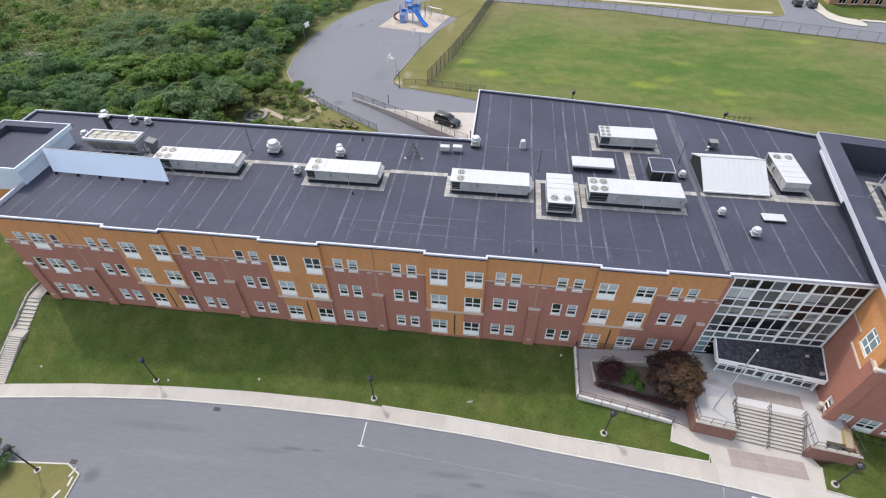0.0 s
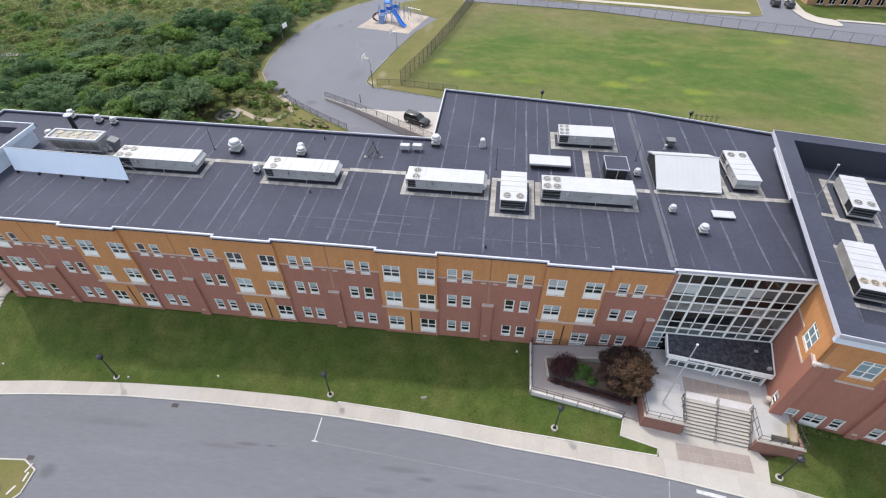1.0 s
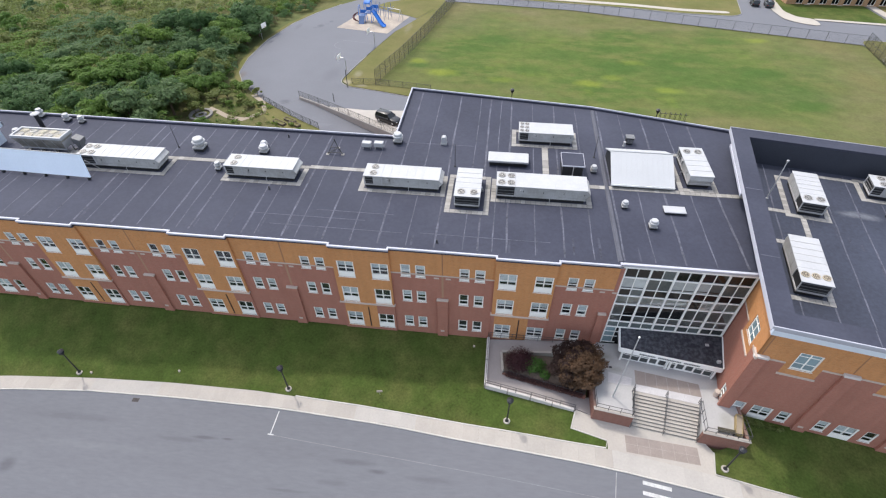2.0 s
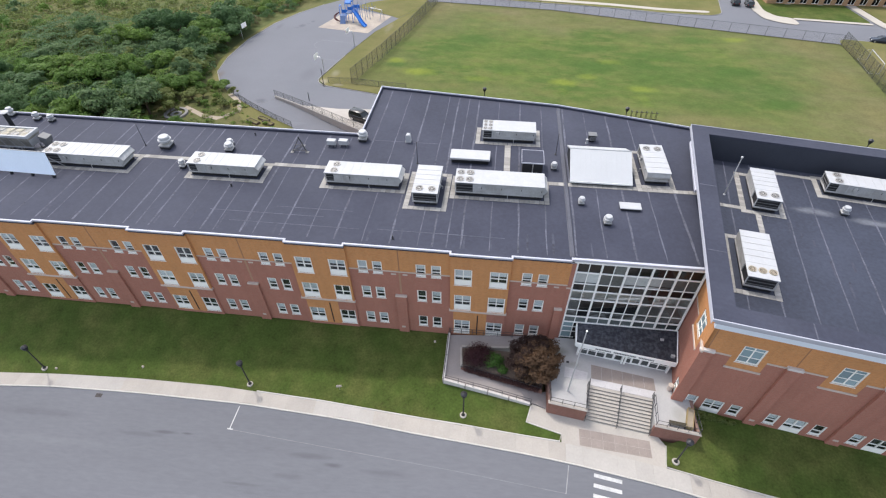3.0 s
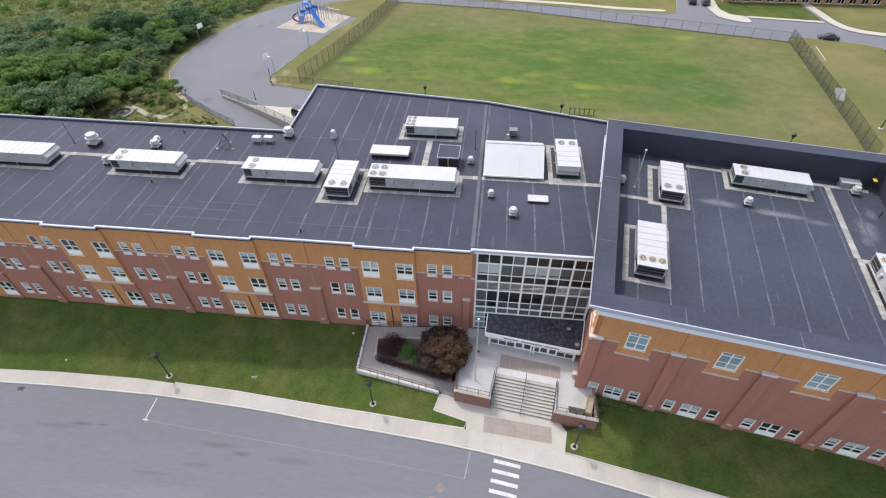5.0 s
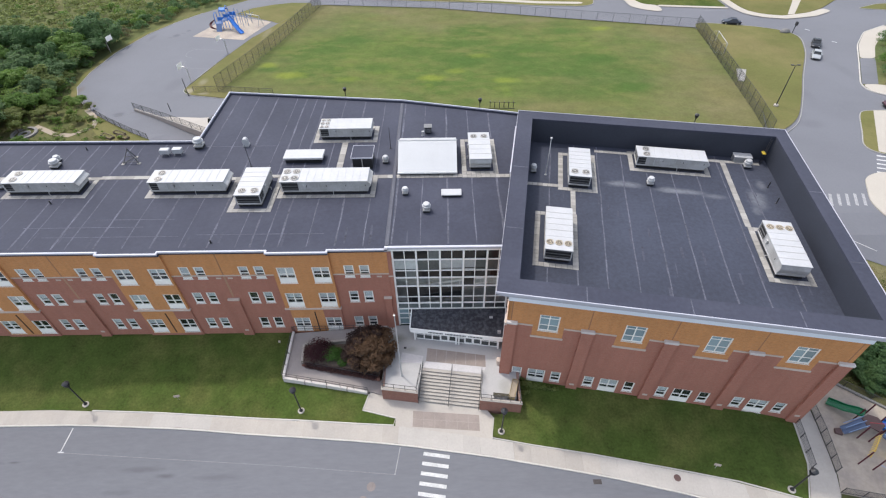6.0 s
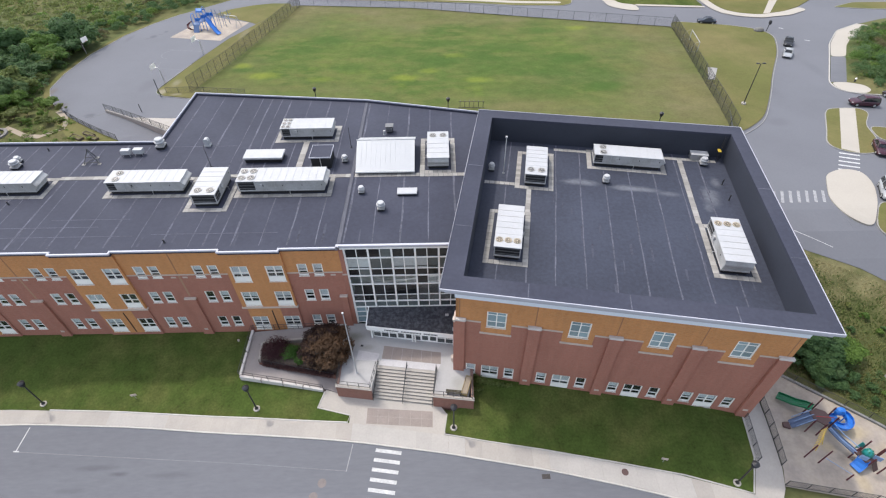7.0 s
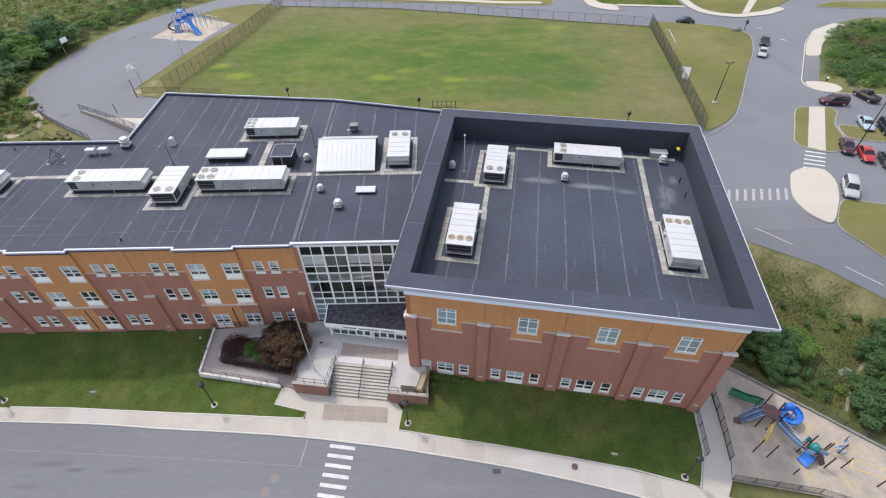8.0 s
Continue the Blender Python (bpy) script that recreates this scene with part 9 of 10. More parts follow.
# ---- plants ----
def crown_points(seed, lobes, count, leaf, flat=0.75):
    """Leaf quads over several lobes: arrays of vertices for one crown about its origin. lobes: (x, y, z, radius)."""
    r = np.random.RandomState(seed)
    lob = np.array(lobes, float)
    pick = r.choice(len(lob), count, p=lob[:, 3] ** 2 / (lob[:, 3] ** 2).sum())
    d = r.normal(size=(count, 3))
    d[:, 2] = np.abs(d[:, 2]) * np.where(r.rand(count) < 0.82, 1, -0.6)
    d /= np.linalg.norm(d, axis=1)[:, None]
    swell = np.zeros(count)
    for k in range(5):
        swell += np.sin(d @ r.normal(size=3) * (2.6 + 0.9 * k) + pick * 1.7 + r.uniform(0, 6.3)) / 5
    rad = lob[pick, 3] * r.uniform(0.55, 1.12, count) ** 0.8 * (1 + 0.42 * swell)
    c = lob[pick, :3] + d * rad[:, None] * np.array([1, 1, flat])
    n = d + r.normal(size=(count, 3)) * 0.27 + np.array([0, 0, 0.3])
    n /= np.linalg.norm(n, axis=1)[:, None]
    a = np.cross(n, r.normal(size=(count, 3)))
    a /= np.linalg.norm(a, axis=1)[:, None]
    b = np.cross(n, a)
    s = leaf * r.uniform(0.6, 1.35, count)[:, None]
    bend = n * s * 0.22
    return np.stack([c - a * s, c - b * s * 0.5 - bend, c + a * s, c + b * s * 0.5 + bend * 0.4], 1).reshape(-1, 3)


def leaf_mesh(name, v, mat):
    n = len(v) // 4
    me = bpy.data.meshes.new(name)
    me.vertices.add(len(v))
    me.vertices.foreach_set("co", np.asarray(v, np.float32).ravel())
    me.loops.add(4 * n)
    me.loops.foreach_set("vertex_index", np.arange(4 * n, dtype=np.int32))
    me.polygons.add(n)
    me.polygons.foreach_set("loop_start", np.arange(0, 4 * n, 4, dtype=np.int32))
    me.materials.append(mat)
    me.update(calc_edges=True)
    me.validate()
    return me


def lobes_of(seed, radius, tall, n=10):
    r = random.Random(seed)
    out = [(radius * r.uniform(-0.15, 0.15), radius * r.uniform(-0.15, 0.15), tall * 0.66, radius * 0.55)]
    for k in range(n):
        a, q = 2 * math.pi * (k + r.random() * 0.9) / n, radius * r.uniform(0.25, 0.95)
        out.append((q * math.cos(a), q * math.sin(a), tall * (0.34 + 0.5 * (1 - (q / radius) ** 2)) * r.uniform(0.75, 1.15), radius * r.uniform(0.2, 0.44)))
    return out


def trunk_geo(seed, tall, lobes, r0):
    g = Geo()
    g.tube((0, 0, -0.3), (0.05, 0.03, tall * 0.35), r0, r0 * 0.7, 7)
    for x, y, z, q in lobes[1:]:
        g.tube((0.05, 0.03, tall * 0.33), (x * 0.8, y * 0.8, z), r0 * 0.45, r0 * 0.15, 5)
    return g


KINDS = [("shrub", "dense bright green-leaved scrub tree", M_LEAF), ("shrub", "dense dark green scrub tree", M_LEAFDARK), ("shrub", "low grey-green leafy scrub bush", M_LEAFBLUE), ("shrub", "low olive yellowing scrub bush", M_LEAFDRY)]
protos = []
for s in range(8):
    name, label, mat = KINDS[s % 4]
    rad, tall = (2.4, 4.2) if s < 4 else (1.7, 2.9)
    lobes = lobes_of(50 + s, rad, tall)
    protos.append((leaf_mesh("crown", crown_points(70 + s, lobes, 3300 if s < 4 else 1900, 0.17), mat), trunk_geo(s, tall, lobes, 0.14).mesh("trunk", M_BARK), label, "scrub tree"))


def put_tree(k, x, y, s, turn, z=None):
    crown, trunk, label, cat = protos[k]
    t = thing("scrub_tree", label, cat, "scrub trees", Matrix.Translation((x, y, (height(x, y) if z is None else z) - 0.1)) @ Matrix.Rotation(turn, 4, "Z") @ Matrix.Diagonal((s * (1.0 + 0.28 * math.sin(7.1 * x + y)), s * (1.0 + 0.28 * math.cos(5.3 * y - x)), s * (0.92 + 0.2 * math.sin(x * 3.7 + y * 2.9)), 1)))
    part("trunk", trunk, None, t)
    part("crown", crown, None, t)
    return t


def inside(p, poly):
    x, y = p
    hit = False
    for (ax, ay), (bx, by) in zip(poly, poly[1:] + poly[:1]):
        if (ay > y) != (by > y) and x < (bx - ax) * (y - ay) / (by - ay) + ax:
            hit = not hit
    return hit


def scatter(poly, gap, seed):
    """Uneven but spaced places inside a polygon."""
    r = random.Random(seed)
    x0, x1, y0, y1 = min(p[0] for p in poly), max(p[0] for p in poly), min(p[1] for p in poly), max(p[1] for p in poly)
    out, row, y = [], 0, y0
    while y < y1:
        x = x0 + (gap / 2 if row % 2 else 0)
        while x < x1:
            p = (x + r.uniform(-0.42, 0.42) * gap, y + r.uniform(-0.42, 0.42) * gap)
            if inside(p, poly):
                out.append(p)
            x += gap
        y += gap * 0.87
        row += 1
    return out


# drifts of one kind of plant: x, y, reach, reach, kind
DRIFTS = [(-91.5, 42.5, 4.5, 3.5, 0), (-88, 48, 4.5, 3.5, 0), (-84.3, 54, 4.5, 3.5, 0), (-80, 45, 5.5, 5, 1), (-74, 48, 6, 5, 1), (-68.5, 48.5, 3, 3.5, 1), (-70.5, 58.5, 4, 6, 3), (-64, 46.5, 3, 3.5, 0), (-108, 58, 9, 6, 2),
          (-96.5, 64, 9, 6, 2), (-90, 67, 5, 5, 3), (-106, 43, 11, 6, 1), (-96, 38, 6, 5, 1), (-86, 36, 6, 6, 1), (-123, 66, 9, 7, 3), (-112, 74, 12, 6, 3), (-100, 52, 7, 5, 0), (-80, 66, 6, 5, 1), (-77, 74, 5, 6, 0)]


def patch_kind(x, y, r):
    """Which kind of plant grows here: broad drifts of one kind, a few strays."""
    if r.random() < 0.8:
        for a, b, p, q, k in DRIFTS:
            if ((x - a) / p) ** 2 + ((y - b) / q) ** 2 < r.uniform(0.6, 1.2):
                return k
    v = noise.noise((x * 0.045, y * 0.06, 3.0)) + r.uniform(-0.17, 0.17)
    return 3 if v > 0.34 else (0 if v > -0.12 else (2 if v > -0.32 else 1))


rt = random.Random(21)
NEARWOOD = [(-150, 24), (-92, 24), (-66, 27), (-70, 36), (-73, 44), (-68, 50), (-70.5, 62), (-71, 70), (-74, 84), (-80, 84), (-160, 84)]
near = [p for p in scatter(NEARWOOD, 3.3, 1) if p[0] > -150]
near = [p for p in near if not (p[0] < -96 and p[1] > 56 and rt.random() < 0.68) and not (-131 < p[0] < -122.5 and 56 < p[1] < 64)]
near.sort(key=lambda p: (p[0] + 60) ** 2 + (p[1] - 30) ** 2)
for x, y in near[:200]:
    k = patch_kind(x, y, rt)
    k += 4 if rt.random() < 0.3 or k == 3 else 0
    put_tree(k, x, y, rt.choice((0.55, 0.75, 0.9, 1.05, 1.2, 1.45)) * rt.uniform(0.9, 1.1), rt.uniform(0, 6.3))
for x, y, s in ((-90.6, 76.5, 1.75), (-88.2, 78.2, 1.3), (-71.8, 80.0, 1.25), (-74.2, 82.2, 1.55), (-77.0, 83.5, 1.3), (-105.6, 74, 1.35), (-84.5, 70.5, 1.4), (-93.8, 79.4, 1.2)):
    put_tree(1, x, y, s, rt.uniform(0, 6.3))


def joined(name, places, label, leaf_count, leaf, size, mats=None):
    """Many plants of far scrub as one object for each leaf colour."""
    groups = {}
    r = random.Random(5)
    for x, y in places:
        k = patch_kind(x, y, r)
        s = r.uniform(*size)
        base = crown_points(r.randrange(10**6), lobes_of(r.randrange(999), 2.1, 3.0, 9), leaf_count, leaf)
        groups.setdefault(k, []).append(base * s + np.array([x, y, height(x, y) - 0.3 * s]))
    for k, vs in groups.items():
        ob = new(name, leaf_mesh(name, np.concatenate(vs), mats[k] if mats else KINDS[k][2]))
        tagged(ob, label, "scrub", "", "stuff")


joined("far_scrub", near[200:], "dense far scrub of mixed green shrubs", 950, 0.215, (0.5, 1.35))
FARWOOD = [(-230, 84), (-74, 84), (-72, 92), (-68, 102), (-62, 112), (-54, 124), (-50, 150), (-230, 160)]
joined("far_scrub", [p for p in scatter(FARWOOD, 5.2, 2) if rt.random() < (0.5 if p[0] > -78 and p[1] < 112 else 0.2)], "far brownish green scrub beyond the yard", 420, 0.26, (0.35, 1.1))
joined("far_scrub", [p for p in scatter([(-70.8, 79), (-69.0, 90), (-66.0, 100), (-61.6, 108.5), (-56.6, 115), (-51.4, 121.5), (-56, 130), (-72, 118), (-80, 102), (-83, 84)], 2.5, 31) if rt.random() < 0.72], "dark and browning scrub close behind the schoolyard", 700, 0.17, (0.35, 0.85), (M_LEAFDARK, M_LEAFDARK, M_LEAFBROWN, M_LEAFDRY))
# sprays of sumac leaves that knit the crowns into one canopy, in drifts
def canopy_sprays(seed, box, density, leaf, keep):
    r = np.random.RandomState(seed)
    x0, x1, y0, y1 = box
    n = int((x1 - x0) * (y1 - y0) * density)
    out = []
    for x, y in zip(r.uniform(x0, x1, n), r.uniform(y0, y1, n)):
        drift_ = noise.noise((x * 0.05, y * 0.07, 9.0)) + 0.4 * noise.noise((x * 0.21, y * 0.21, 4.0))
        if keep(drift_) and inside((x, y), NEARWOOD):
            tuft = noise.noise((x * 0.42, y * 0.42, 1.0))
            out.append((x, y, height(x, y) + 2.5 + 1.5 * noise.noise((x * 0.13, y * 0.13, 6.0)) + 0.9 * tuft))
    c = np.array(out)
    m = len(c)
    nrm = np.stack([r.normal(size=m) * 0.5, r.normal(size=m) * 0.5, np.ones(m)], 1)
    nrm /= np.linalg.norm(nrm, axis=1)[:, None]
    a = np.cross(nrm, r.normal(size=(m, 3)))
    a /= np.linalg.norm(a, axis=1)[:, None]
    b = np.cross(nrm, a)
    s = leaf * r.uniform(0.5, 1.3, m)[:, None]
    return np.stack([c - a * s, c - b * s * 0.45 - nrm * s * 0.2, c + a * s, c + b * s * 0.45], 1).reshape(-1, 3)


for seed, mat, keep, label in ((3, M_LEAF, lambda d: d > 0.05, "bright green sumac leaves knit over the scrub"), (4, M_LEAFBLUE, lambda d: d < -0.02, "soft grey-green leaf sprays over the scrub"), (5, M_LEAFDRY, lambda d: -0.12 < d < 0.1, "yellowing leaf sprays over the scrub")):
    tagged(new("leaf_canopy", leaf_mesh("leaf_canopy", canopy_sprays(seed, (-125, -64, 26, 84), 26 if seed < 5 else 9, 0.21, keep), mat)), label, "canopy", "", "stuff")

# low undergrowth that fills the ground between the scrub
under = {0: [], 2: [], 3: []}
BANKWOOD = [(96.0, 52.5), (99.5, 60), (104, 67), (106, 74), (113, 82), (121, 87), (136, 89), (136, 49.5), (112, 49)]
for poly, gap in ((FARWOOD, 3.4), (NEARWOOD, 3.0), (BANKWOOD, 2.2)):
    for x, y in scatter(poly, gap, 12):
        if x < -180 or (-130 < x < -123.5 and 59 < y < 63):
            continue
        k = 3 if (x < -94 and y > 54 and rt.random() < 0.65) or (x < 0 and y > 86 and rt.random() < 0.85) else patch_kind(x + 40, y, rt)
        base = crown_points(rt.randrange(10**6), lobes_of(rt.randrange(999), 1.7, 0.9, 5), 110 if y < 118 else 60, 0.22 if y < 118 else 0.3, 0.5)
        under[0 if k == 1 else k].append(base * rt.uniform(0.7, 1.4) + np.array([x, y, height(x, y) - 0.15]))
for k, vs in under.items():
    tagged(new("undergrowth", leaf_mesh("undergrowth", np.concatenate(vs), KINDS[k][2])), "low mixed green and olive undergrowth", "undergrowth", "", "stuff")
# low weeds on the ground between building and yard
GARDEN = [(-92, 23.6), (-38, 23.2), (-41, 31), (-46.5, 36.8), (-54.2, 42.4), (-60.4, 48.8), (-64.4, 53), (-68, 50), (-73, 44), (-70, 36), (-66, 27)]
for x, y, s in ((-74.6, 33.2, 0.85), (-72.4, 33.0, 0.75), (-70.6, 33.4, 0.6)):
    put_tree(4, x, y, s, 0.7 * x)
put_tree(3, -67.8, 40.2, 0.8, 1.2)
for x, y, s, k in ((-77.0, 38.3, 0.8, 0), (-74.2, 38.8, 0.7, 0), (-69.6, 42.0, 0.7, 3), (-70.6, 44.6, 0.7, 3), (-68.3, 51.2, 0.75, 0), (-66.6, 49.6, 0.6, 0), (-65.2, 51.6, 0.55, 4), (-69.6, 48.4, 0.8, 0), (-59.2, 43.4, 0.55, 7), (-61.2, 44.6, 0.5, 7), (-62.8, 43.4, 0.5, 4), (-57.4, 44.6, 0.4, 7), (-64.2, 44.0, 0.5, 7), (-66.4, 45.6, 0.6, 3)):
    put_tree(k, x, y, s, 0.9 * x)
ground_piece("garden_ground", GARDEN, M_MEADOW, 0.02, "dry olive grass of the back garden", "garden ground")
weeds = []
for x, y in scatter(GARDEN, 1.3, 3):
    if rt.random() < 0.45 and not (-68.2 < x < -65.2 and 38.4 < y < 41.4) :
        weeds.append(crown_points(rt.randrange(10**6), lobes_of(rt.randrange(999), 0.8, 0.5, 4), 90, 0.12, 0.5) * rt.uniform(0.5, 1.2) + np.array([x, y, height(x, y) - 0.1]))
for part_, mat in ((weeds[::2], M_LEAFDRY), (weeds[1::2], M_LEAF)):
    tagged(new("weeds", leaf_mesh("weeds", np.concatenate(part_), mat)), "low green and olive weeds in the back garden", "weeds", "", "stuff")
for x, y, s, k in ((-63.5, 34.5, 0.75, 0), (-60.5, 33.0, 0.6, 4), (-56.0, 34.0, 0.5, 4), (-67.5, 32.0, 0.9, 0), (-47.0, 35.8, 0.5, 4), (-59.5, 48.6, 0.55, 7), (-61.5, 46.0, 0.6, 4), (-64.5, 46.5, 0.7, 7), (-71.5, 31.5, 1.0, 1), (-62.5, 51.0, 0.6, 0), (-48.9, 38.0, 0.35, 4)):
    put_tree(k, x, y, s, rt.uniform(0, 6))

# bank east of the gymnasium
EASTBANK = [(51.2, -5.2), (55, -8.2), (60.5, -12.8), (72, -21), (80, -16), (82, -4.4), (74, 1.2), (66.4, 5.8), (62.4, 7.6), (58, 9.3), (54, 12.8), (50.4, 14.5)]


def grass_blades(seed, poly, density, tall, kinds):
    """Rough standing grass as single blades; each kind is (material, label, where it thrives as a function of place)."""
    r = np.random.RandomState(seed)
    xs_, ys_ = [q[0] for q in poly], [q[1] for q in poly]
    n = int((max(xs_) - min(xs_)) * (max(ys_) - min(ys_)) * density)
    sets = [[] for _ in kinds]
    for x, y, pick in zip(r.uniform(min(xs_), max(xs_), n), r.uniform(min(ys_), max(ys_), n), r.uniform(0, 1, n)):
        if not inside((x, y), poly) or abs((y + 11.9) - (x - 61.1) * 1.04) < 0.55:
            continue
        v = noise.noise((x * 0.16, y * 0.2, 2.0)) + 0.5 * noise.noise((x * 0.6, y * 0.6, 8.0)) + 0.5 * (pick - 0.5)
        for i, (_, _, likes) in enumerate(kinds):
            if likes(x, y, v):
                sets[i].append((x, y, height(x, y)))
                break
    for places, (mat, label, _) in zip(sets, kinds):
        c = np.array(places)
        m = len(c)
        way = r.uniform(0, 2 * math.pi, m)
        side = np.stack([np.cos(way), np.sin(way), np.zeros(m)], 1) * r.uniform(0.025, 0.075, m)[:, None]
        h = (tall * 0.5 if mat is M_BLADETAN else tall) * r.uniform(0.4, 1.3, m)[:, None]
        lean = np.stack([r.normal(size=m) * 0.35, r.normal(size=m) * 0.35, np.ones(m)], 1) * h
        tagged(new("grass", leaf_mesh("grass", np.stack([c - side, c + side, c + side * 0.5 + lean, c - side * 0.5 + lean], 1).reshape(-1, 3), mat)), label, "grass", "", "stuff")


M_BLADETAN = leaves("dry_grass_blades", (0.36, 0.31, 0.16), (0.42, 0.345, 0.175), 0.3)
M_BLADEOLIVE = leaves("olive_grass_blades", (0.21, 0.215, 0.075), (0.26, 0.24, 0.088), 0.3)
M_BLADEGREEN = leaves("green_grass_blades", (0.11, 0.165, 0.045), (0.14, 0.18, 0.053), 0.3)
grass_blades(17, EASTBANK, 40, 0.26, [(M_BLADETAN, "tan dry grass on the bank by the playground", lambda x, y, v: v + 0.09 * (y + 0.5 * (x - 60) - 4.0) > 0.12),
                                      (M_BLADEGREEN, "green grass on the bank by the playground", lambda x, y, v: v - 0.04 * (y + 5) < 0.02),
                                      (M_BLADEOLIVE, "olive grass on the bank by the playground", lambda x, y, v: True)])
for x, y, s, k in ((59.2, -4.2, 0.8, 0), (57.2, -3.4, 0.7, 1), (55.9, -6.0, 0.55, 1), (53.6, -4.2, 0.75, 1), (55.9, -3.6, 0.85, 1), (57.6, -6.2, 0.5, 5), (54.6, -5.6, 0.6, 1), (58.9, -7.4, 0.45, 5), (60.4, -8.6, 0.4, 5), (54.6, -2.0, 0.7, 1), (57.0, -6.9, 0.4, 2), (61.8, -9.6, 0.3, 4),
                   (56.6, -8.4, 0.35, 5), (58.0, -9.4, 0.35, 5), (59.6, -10.4, 0.35, 5), (55.0, -7.4, 0.4, 1), (57.4, -5.2, 0.6, 1), (63.2, -12.0, 0.9, 1), (64.0, -10.4, 0.7, 1), (65.4, -10.8, 0.9, 1), (67.5, -10.0, 0.8, 1), (66.4, -13.6, 0.9, 1), (70.0, -12.5, 0.9, 1), (69.5, -15.5, 0.9, 1), (74.5, -14.0, 1.1, 1), (68.5, -18.0, 0.8, 1), (73, -19, 1.0, 1), (67.2, -4.4, 0.6, 1), (69.2, -5.4, 0.8, 1), (70.6, -3.0, 0.7, 1), (67.4, -7.2, 0.7, 1), (70.5, -8.4, 0.9, 1), (64.4, -9.0, 0.5, 1), (63.2, -10.6, 0.55, 0), (53.8, -3.4, 0.7, 1), (55.2, -7.0, 0.5, 1), (57.2, -8.2, 0.4, 5), (68.8, -0.2, 0.28, 4), (65.6, -1.4, 0.32, 4), (62.2, -1.0, 0.25, 5), (60.0, 1.6, 0.25, 5), (64.5, 0.6, 0.3, 4), (66.5, -1.0, 0.3, 5), (63.0, 2.0, 0.25, 7)):
    put_tree(k, x, y, s, rt.uniform(0, 6))
joined("bank_scrub", [p for p in scatter([(52.2, -3.4), (60, -2.4), (66.4, -3.6), (72, -6), (76, -17), (71, -19.8), (60.6, -12.3), (55.2, -7.8)], 1.35, 41) if abs((p[1] + 11.9) - (p[0] - 61.1) * 1.04) > 1.0 and rt.random() < 0.8], "dark low scrub on the bank beside the playground", 300, 0.13, (0.2, 0.42), (M_LEAFDARK, M_LEAFDARK, M_LEAFDARK, M_LEAFBROWN))
# overgrown bank across the road
joined("bank_scrub", scatter([(95.0, 52.4), (94.9, 56.6), (99.2, 64.8), (102.3, 70.6), (106, 76.6), (111.8, 82.7), (119.6, 87.6), (134, 89), (134, 49.5), (108, 48.5)], 2.9, 9), "overgrown brownish green scrub on the bank", 950, 0.115, (0.35, 1.05), (M_LEAFDARK, M_LEAFBLUE, M_LEAF, M_LEAFDRY))
joined("bank_scrub", [(110.5, 73.6), (112.8, 75.2), (114.4, 73.0), (112.0, 71.2), (109.4, 71.2), (115.5, 70.4), (117.5, 73.5)], "brown dying scrub on the bank", 950, 0.1, (0.75, 0.95), (M_LEAFBROWN,) * 4)
for x, y, s in ((113, 121, 0.7), (118, 118, 0.6), (60.5, 128, 0.8)):
    put_tree(1, x, y, s, 1.0)
put_tree(1, -75.3, -19.0, 0.75, 0.5)

# planting at the entrance
BEDZ = -1.55
dome = thing("barberry_bush", "clipped dark red dome-shaped bush", "bush", m=Matrix.Translation((-8.45, -3.15, BEDZ)) @ Matrix.Diagonal((1.1, 1.1, 1.1, 1)))
part("trunk", trunk_geo(1, 1.0, [(0, 0, 0.5, 0.5), (0.5, 0.2, 0.6, 0.3), (-0.4, 0.3, 0.6, 0.3), (0, -0.5, 0.6, 0.3)], 0.08), M_BARK, dome)
part("crown", leaf_mesh("crown", crown_points(5, [(0, 0, 0.55, 1.35), (0.5, 0.2, 0.5, 1.1), (-0.5, -0.2, 0.5, 1.1)], 3800, 0.085, 1.0), M_LEAFRED), None, dome)
hedge_bits = []
for i in range(26):
    f = i / 25
    hedge_bits.append(crown_points(900 + i, [(0, 0, 0.0, 0.34), (0.2, 0.1, 0.0, 0.28), (0.05, -0.2, -0.2, 0.24)], 300, 0.06, 0.9) + np.array([-9.7 + 8.2 * f, -4.5 - 1.75 * f, BEDZ - 0.1]))
low = thing("barberry_hedge", "low dark red barberry hedge along the bed", "hedge")
part("foliage", leaf_mesh("foliage", np.concatenate(hedge_bits), M_LEAFHEDGE), None, low)
for i in range(6):
    f = (i + 0.5) / 6
    part("stem", Geo().tube((-9.9 + 8.6 * f, -4.3 - 1.72 * f, BEDZ - 0.1), (-9.9 + 8.6 * f, -4.36 - 1.72 * f, BEDZ + 0.3), 0.02, seg=5), M_BARK, low)
gb = thing("shrub", "rounded bright green shrub", "bush", m=Matrix.Translation((-6.75, -3.55, BEDZ)))
part("trunk", trunk_geo(1, 1.0, [(0, 0, 0.5, 0.5), (0.5, 0.2, 0.6, 0.3), (-0.4, 0.3, 0.6, 0.3)], 0.07), M_BARK, gb)
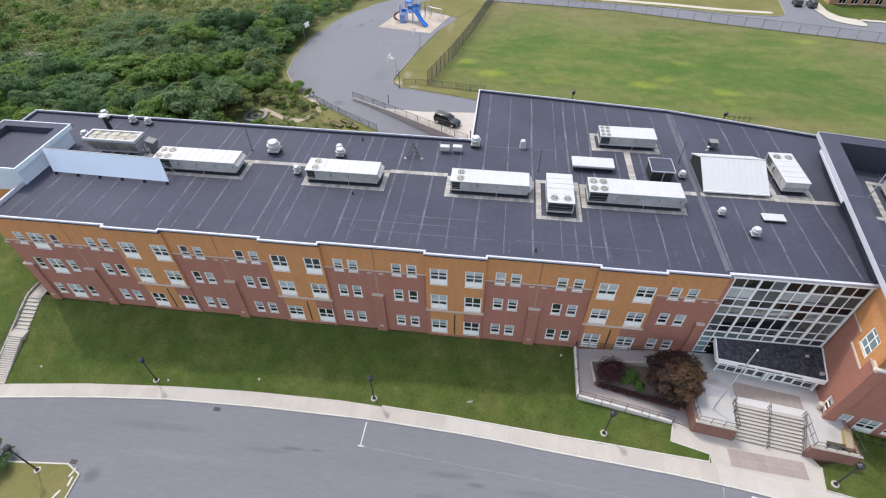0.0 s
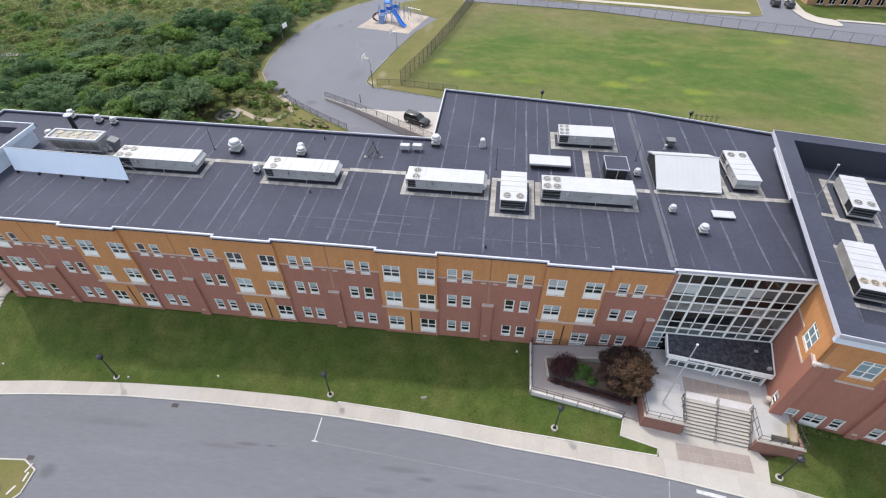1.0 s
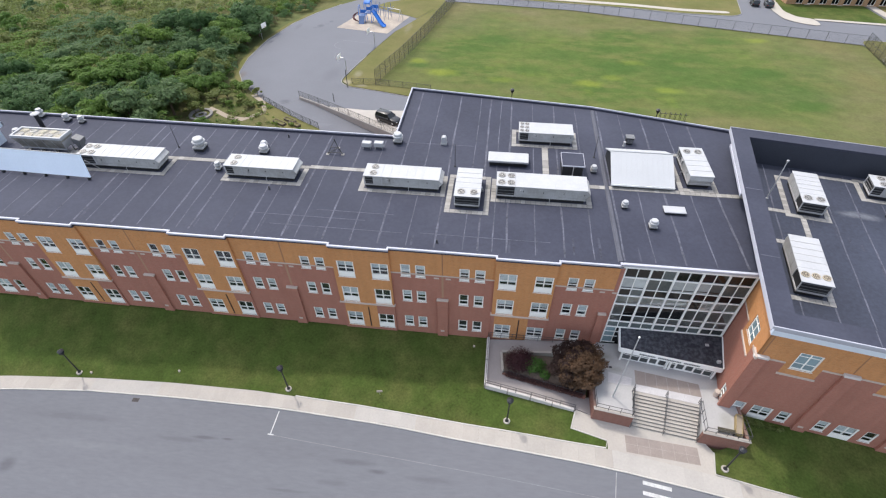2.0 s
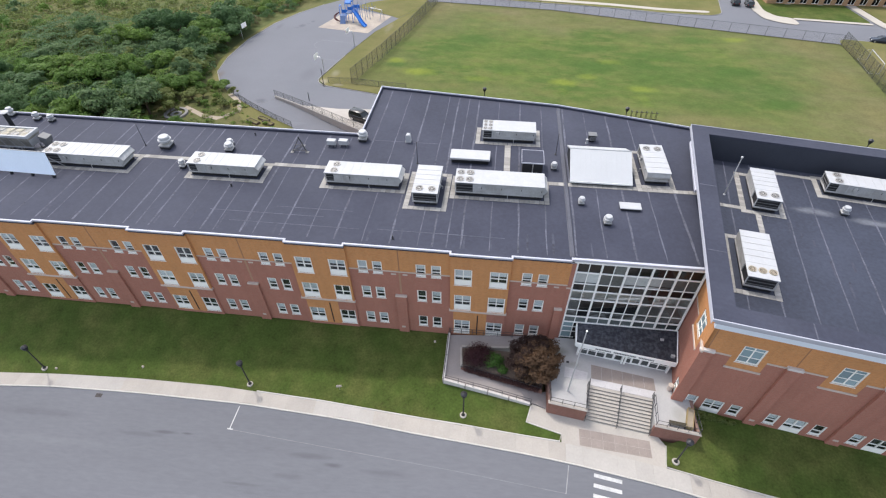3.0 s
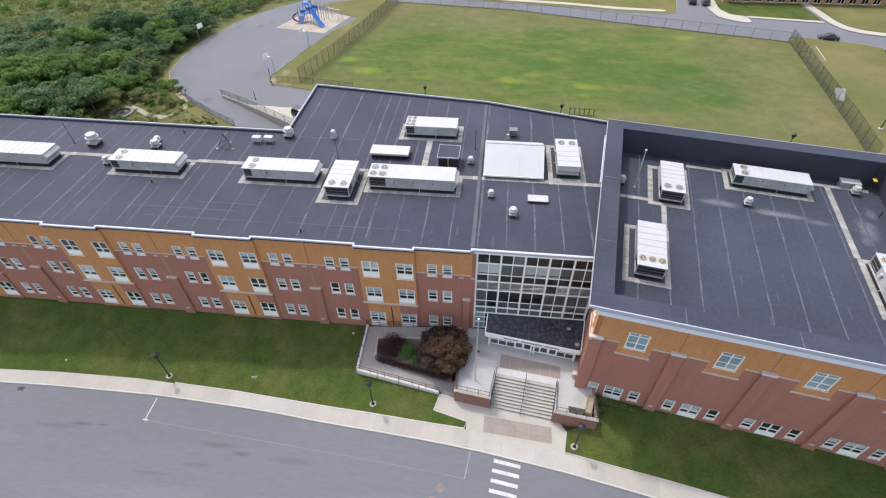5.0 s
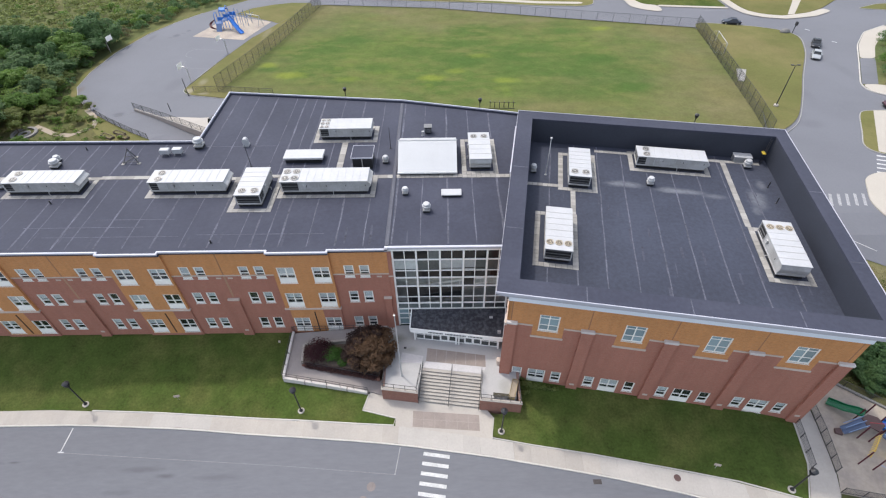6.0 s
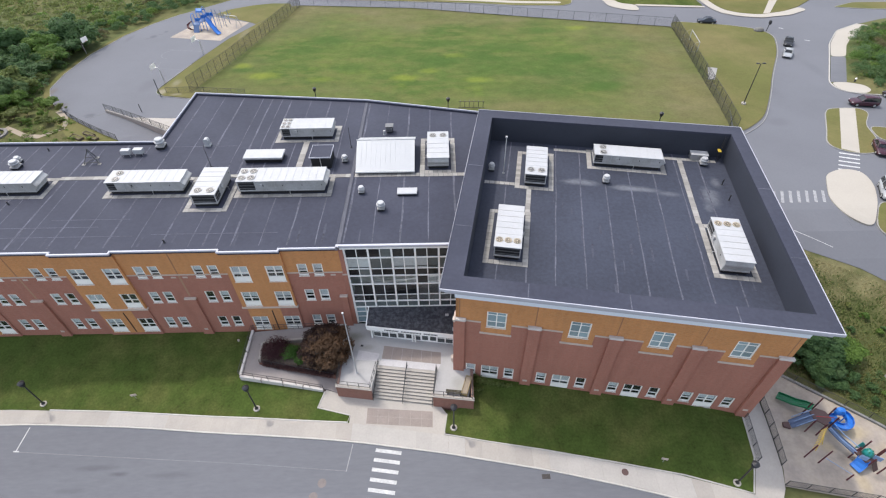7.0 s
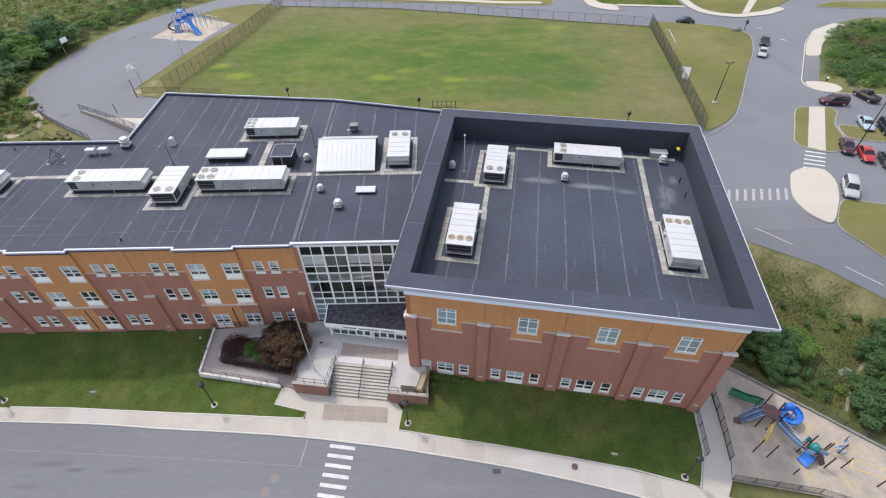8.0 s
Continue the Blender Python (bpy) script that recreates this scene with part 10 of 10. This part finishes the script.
part("crown", leaf_mesh("crown", crown_points(6, [(0, 0, 0.5, 0.95), (0.5, 0.3, 0.4, 0.75), (1.3, -0.9, 0.2, 0.6), (-0.2, 0.6, 0.3, 0.6)], 2400, 0.1, 1.0), M_LEAFBRIGHT), None, gb)
mp_ = thing("japanese_maple", "spreading Japanese maple, bronze and dark purple leaves", "tree", m=Matrix.Translation((-1.9, -3.95, BEDZ)) @ Matrix.Diagonal((1.12, 1.15, 1.2, 1)))
rm = random.Random(33)
ml = [(0, 0, 2.5, 1.1)]
for k in range(26):
    a, q = 2.4 * k, 2.35 * math.sqrt((k + 0.5) / 26)
    ml.append((q * math.cos(a) * 1.08, q * math.sin(a), (3.35 - 0.26 * q * q) * rm.uniform(0.88, 1.06), rm.uniform(0.5, 0.85)))
for k in range(7):
    a = -2.3 + 0.42 * k
    ml.append((2.0 * math.cos(a), 1.75 * math.sin(a), rm.uniform(0.9, 1.5), rm.uniform(0.5, 0.75)))
part("trunk", trunk_geo(3, 3.0, ml[::3], 0.17), M_BARK, mp_)
purple, bronze = [l for l in ml if l[0] - l[1] < 0.2], [l for l in ml if l[0] - l[1] > -0.9]
part("crown", leaf_mesh("crown", crown_points(31, purple, 9000, 0.11), M_LEAFMAPLEDARK), None, mp_, "dark purple leaves")
part("outer_crown", leaf_mesh("outer_crown", crown_points(32, bronze, 8500, 0.11), M_LEAFMAPLE), None, mp_, "bronze brown leaves")
for x, y, s in ((15.8, -7.4, 0.6), (16.7, -7.7, 0.5), (17.8, -7.9, 0.4), (15.5, -8.4, 0.42), (18.8, -8.1, 0.35), (15.4, -6.6, 0.5)):
    sh = thing("shrub", "low straggly shrub at the gymnasium corner", "bush", "corner shrubs", Matrix.Translation((x, y, height(x, y) + 0.1)))
    part("trunk", trunk_geo(1, 0.6, [(0, 0, 0.3, 0.3), (0.3, 0.1, 0.3, 0.2), (-0.2, 0.2, 0.3, 0.2)], 0.05), M_BARK, sh)
    part("crown", leaf_mesh("crown", crown_points(int(x * 10), [(0, 0, 0.3, 0.75 * s), (0.4, 0.1, 0.2, 0.6 * s), (-0.4, 0.1, 0.2, 0.5 * s)], 420, 0.07, 1.0), M_LEAFDRY), None, sh)
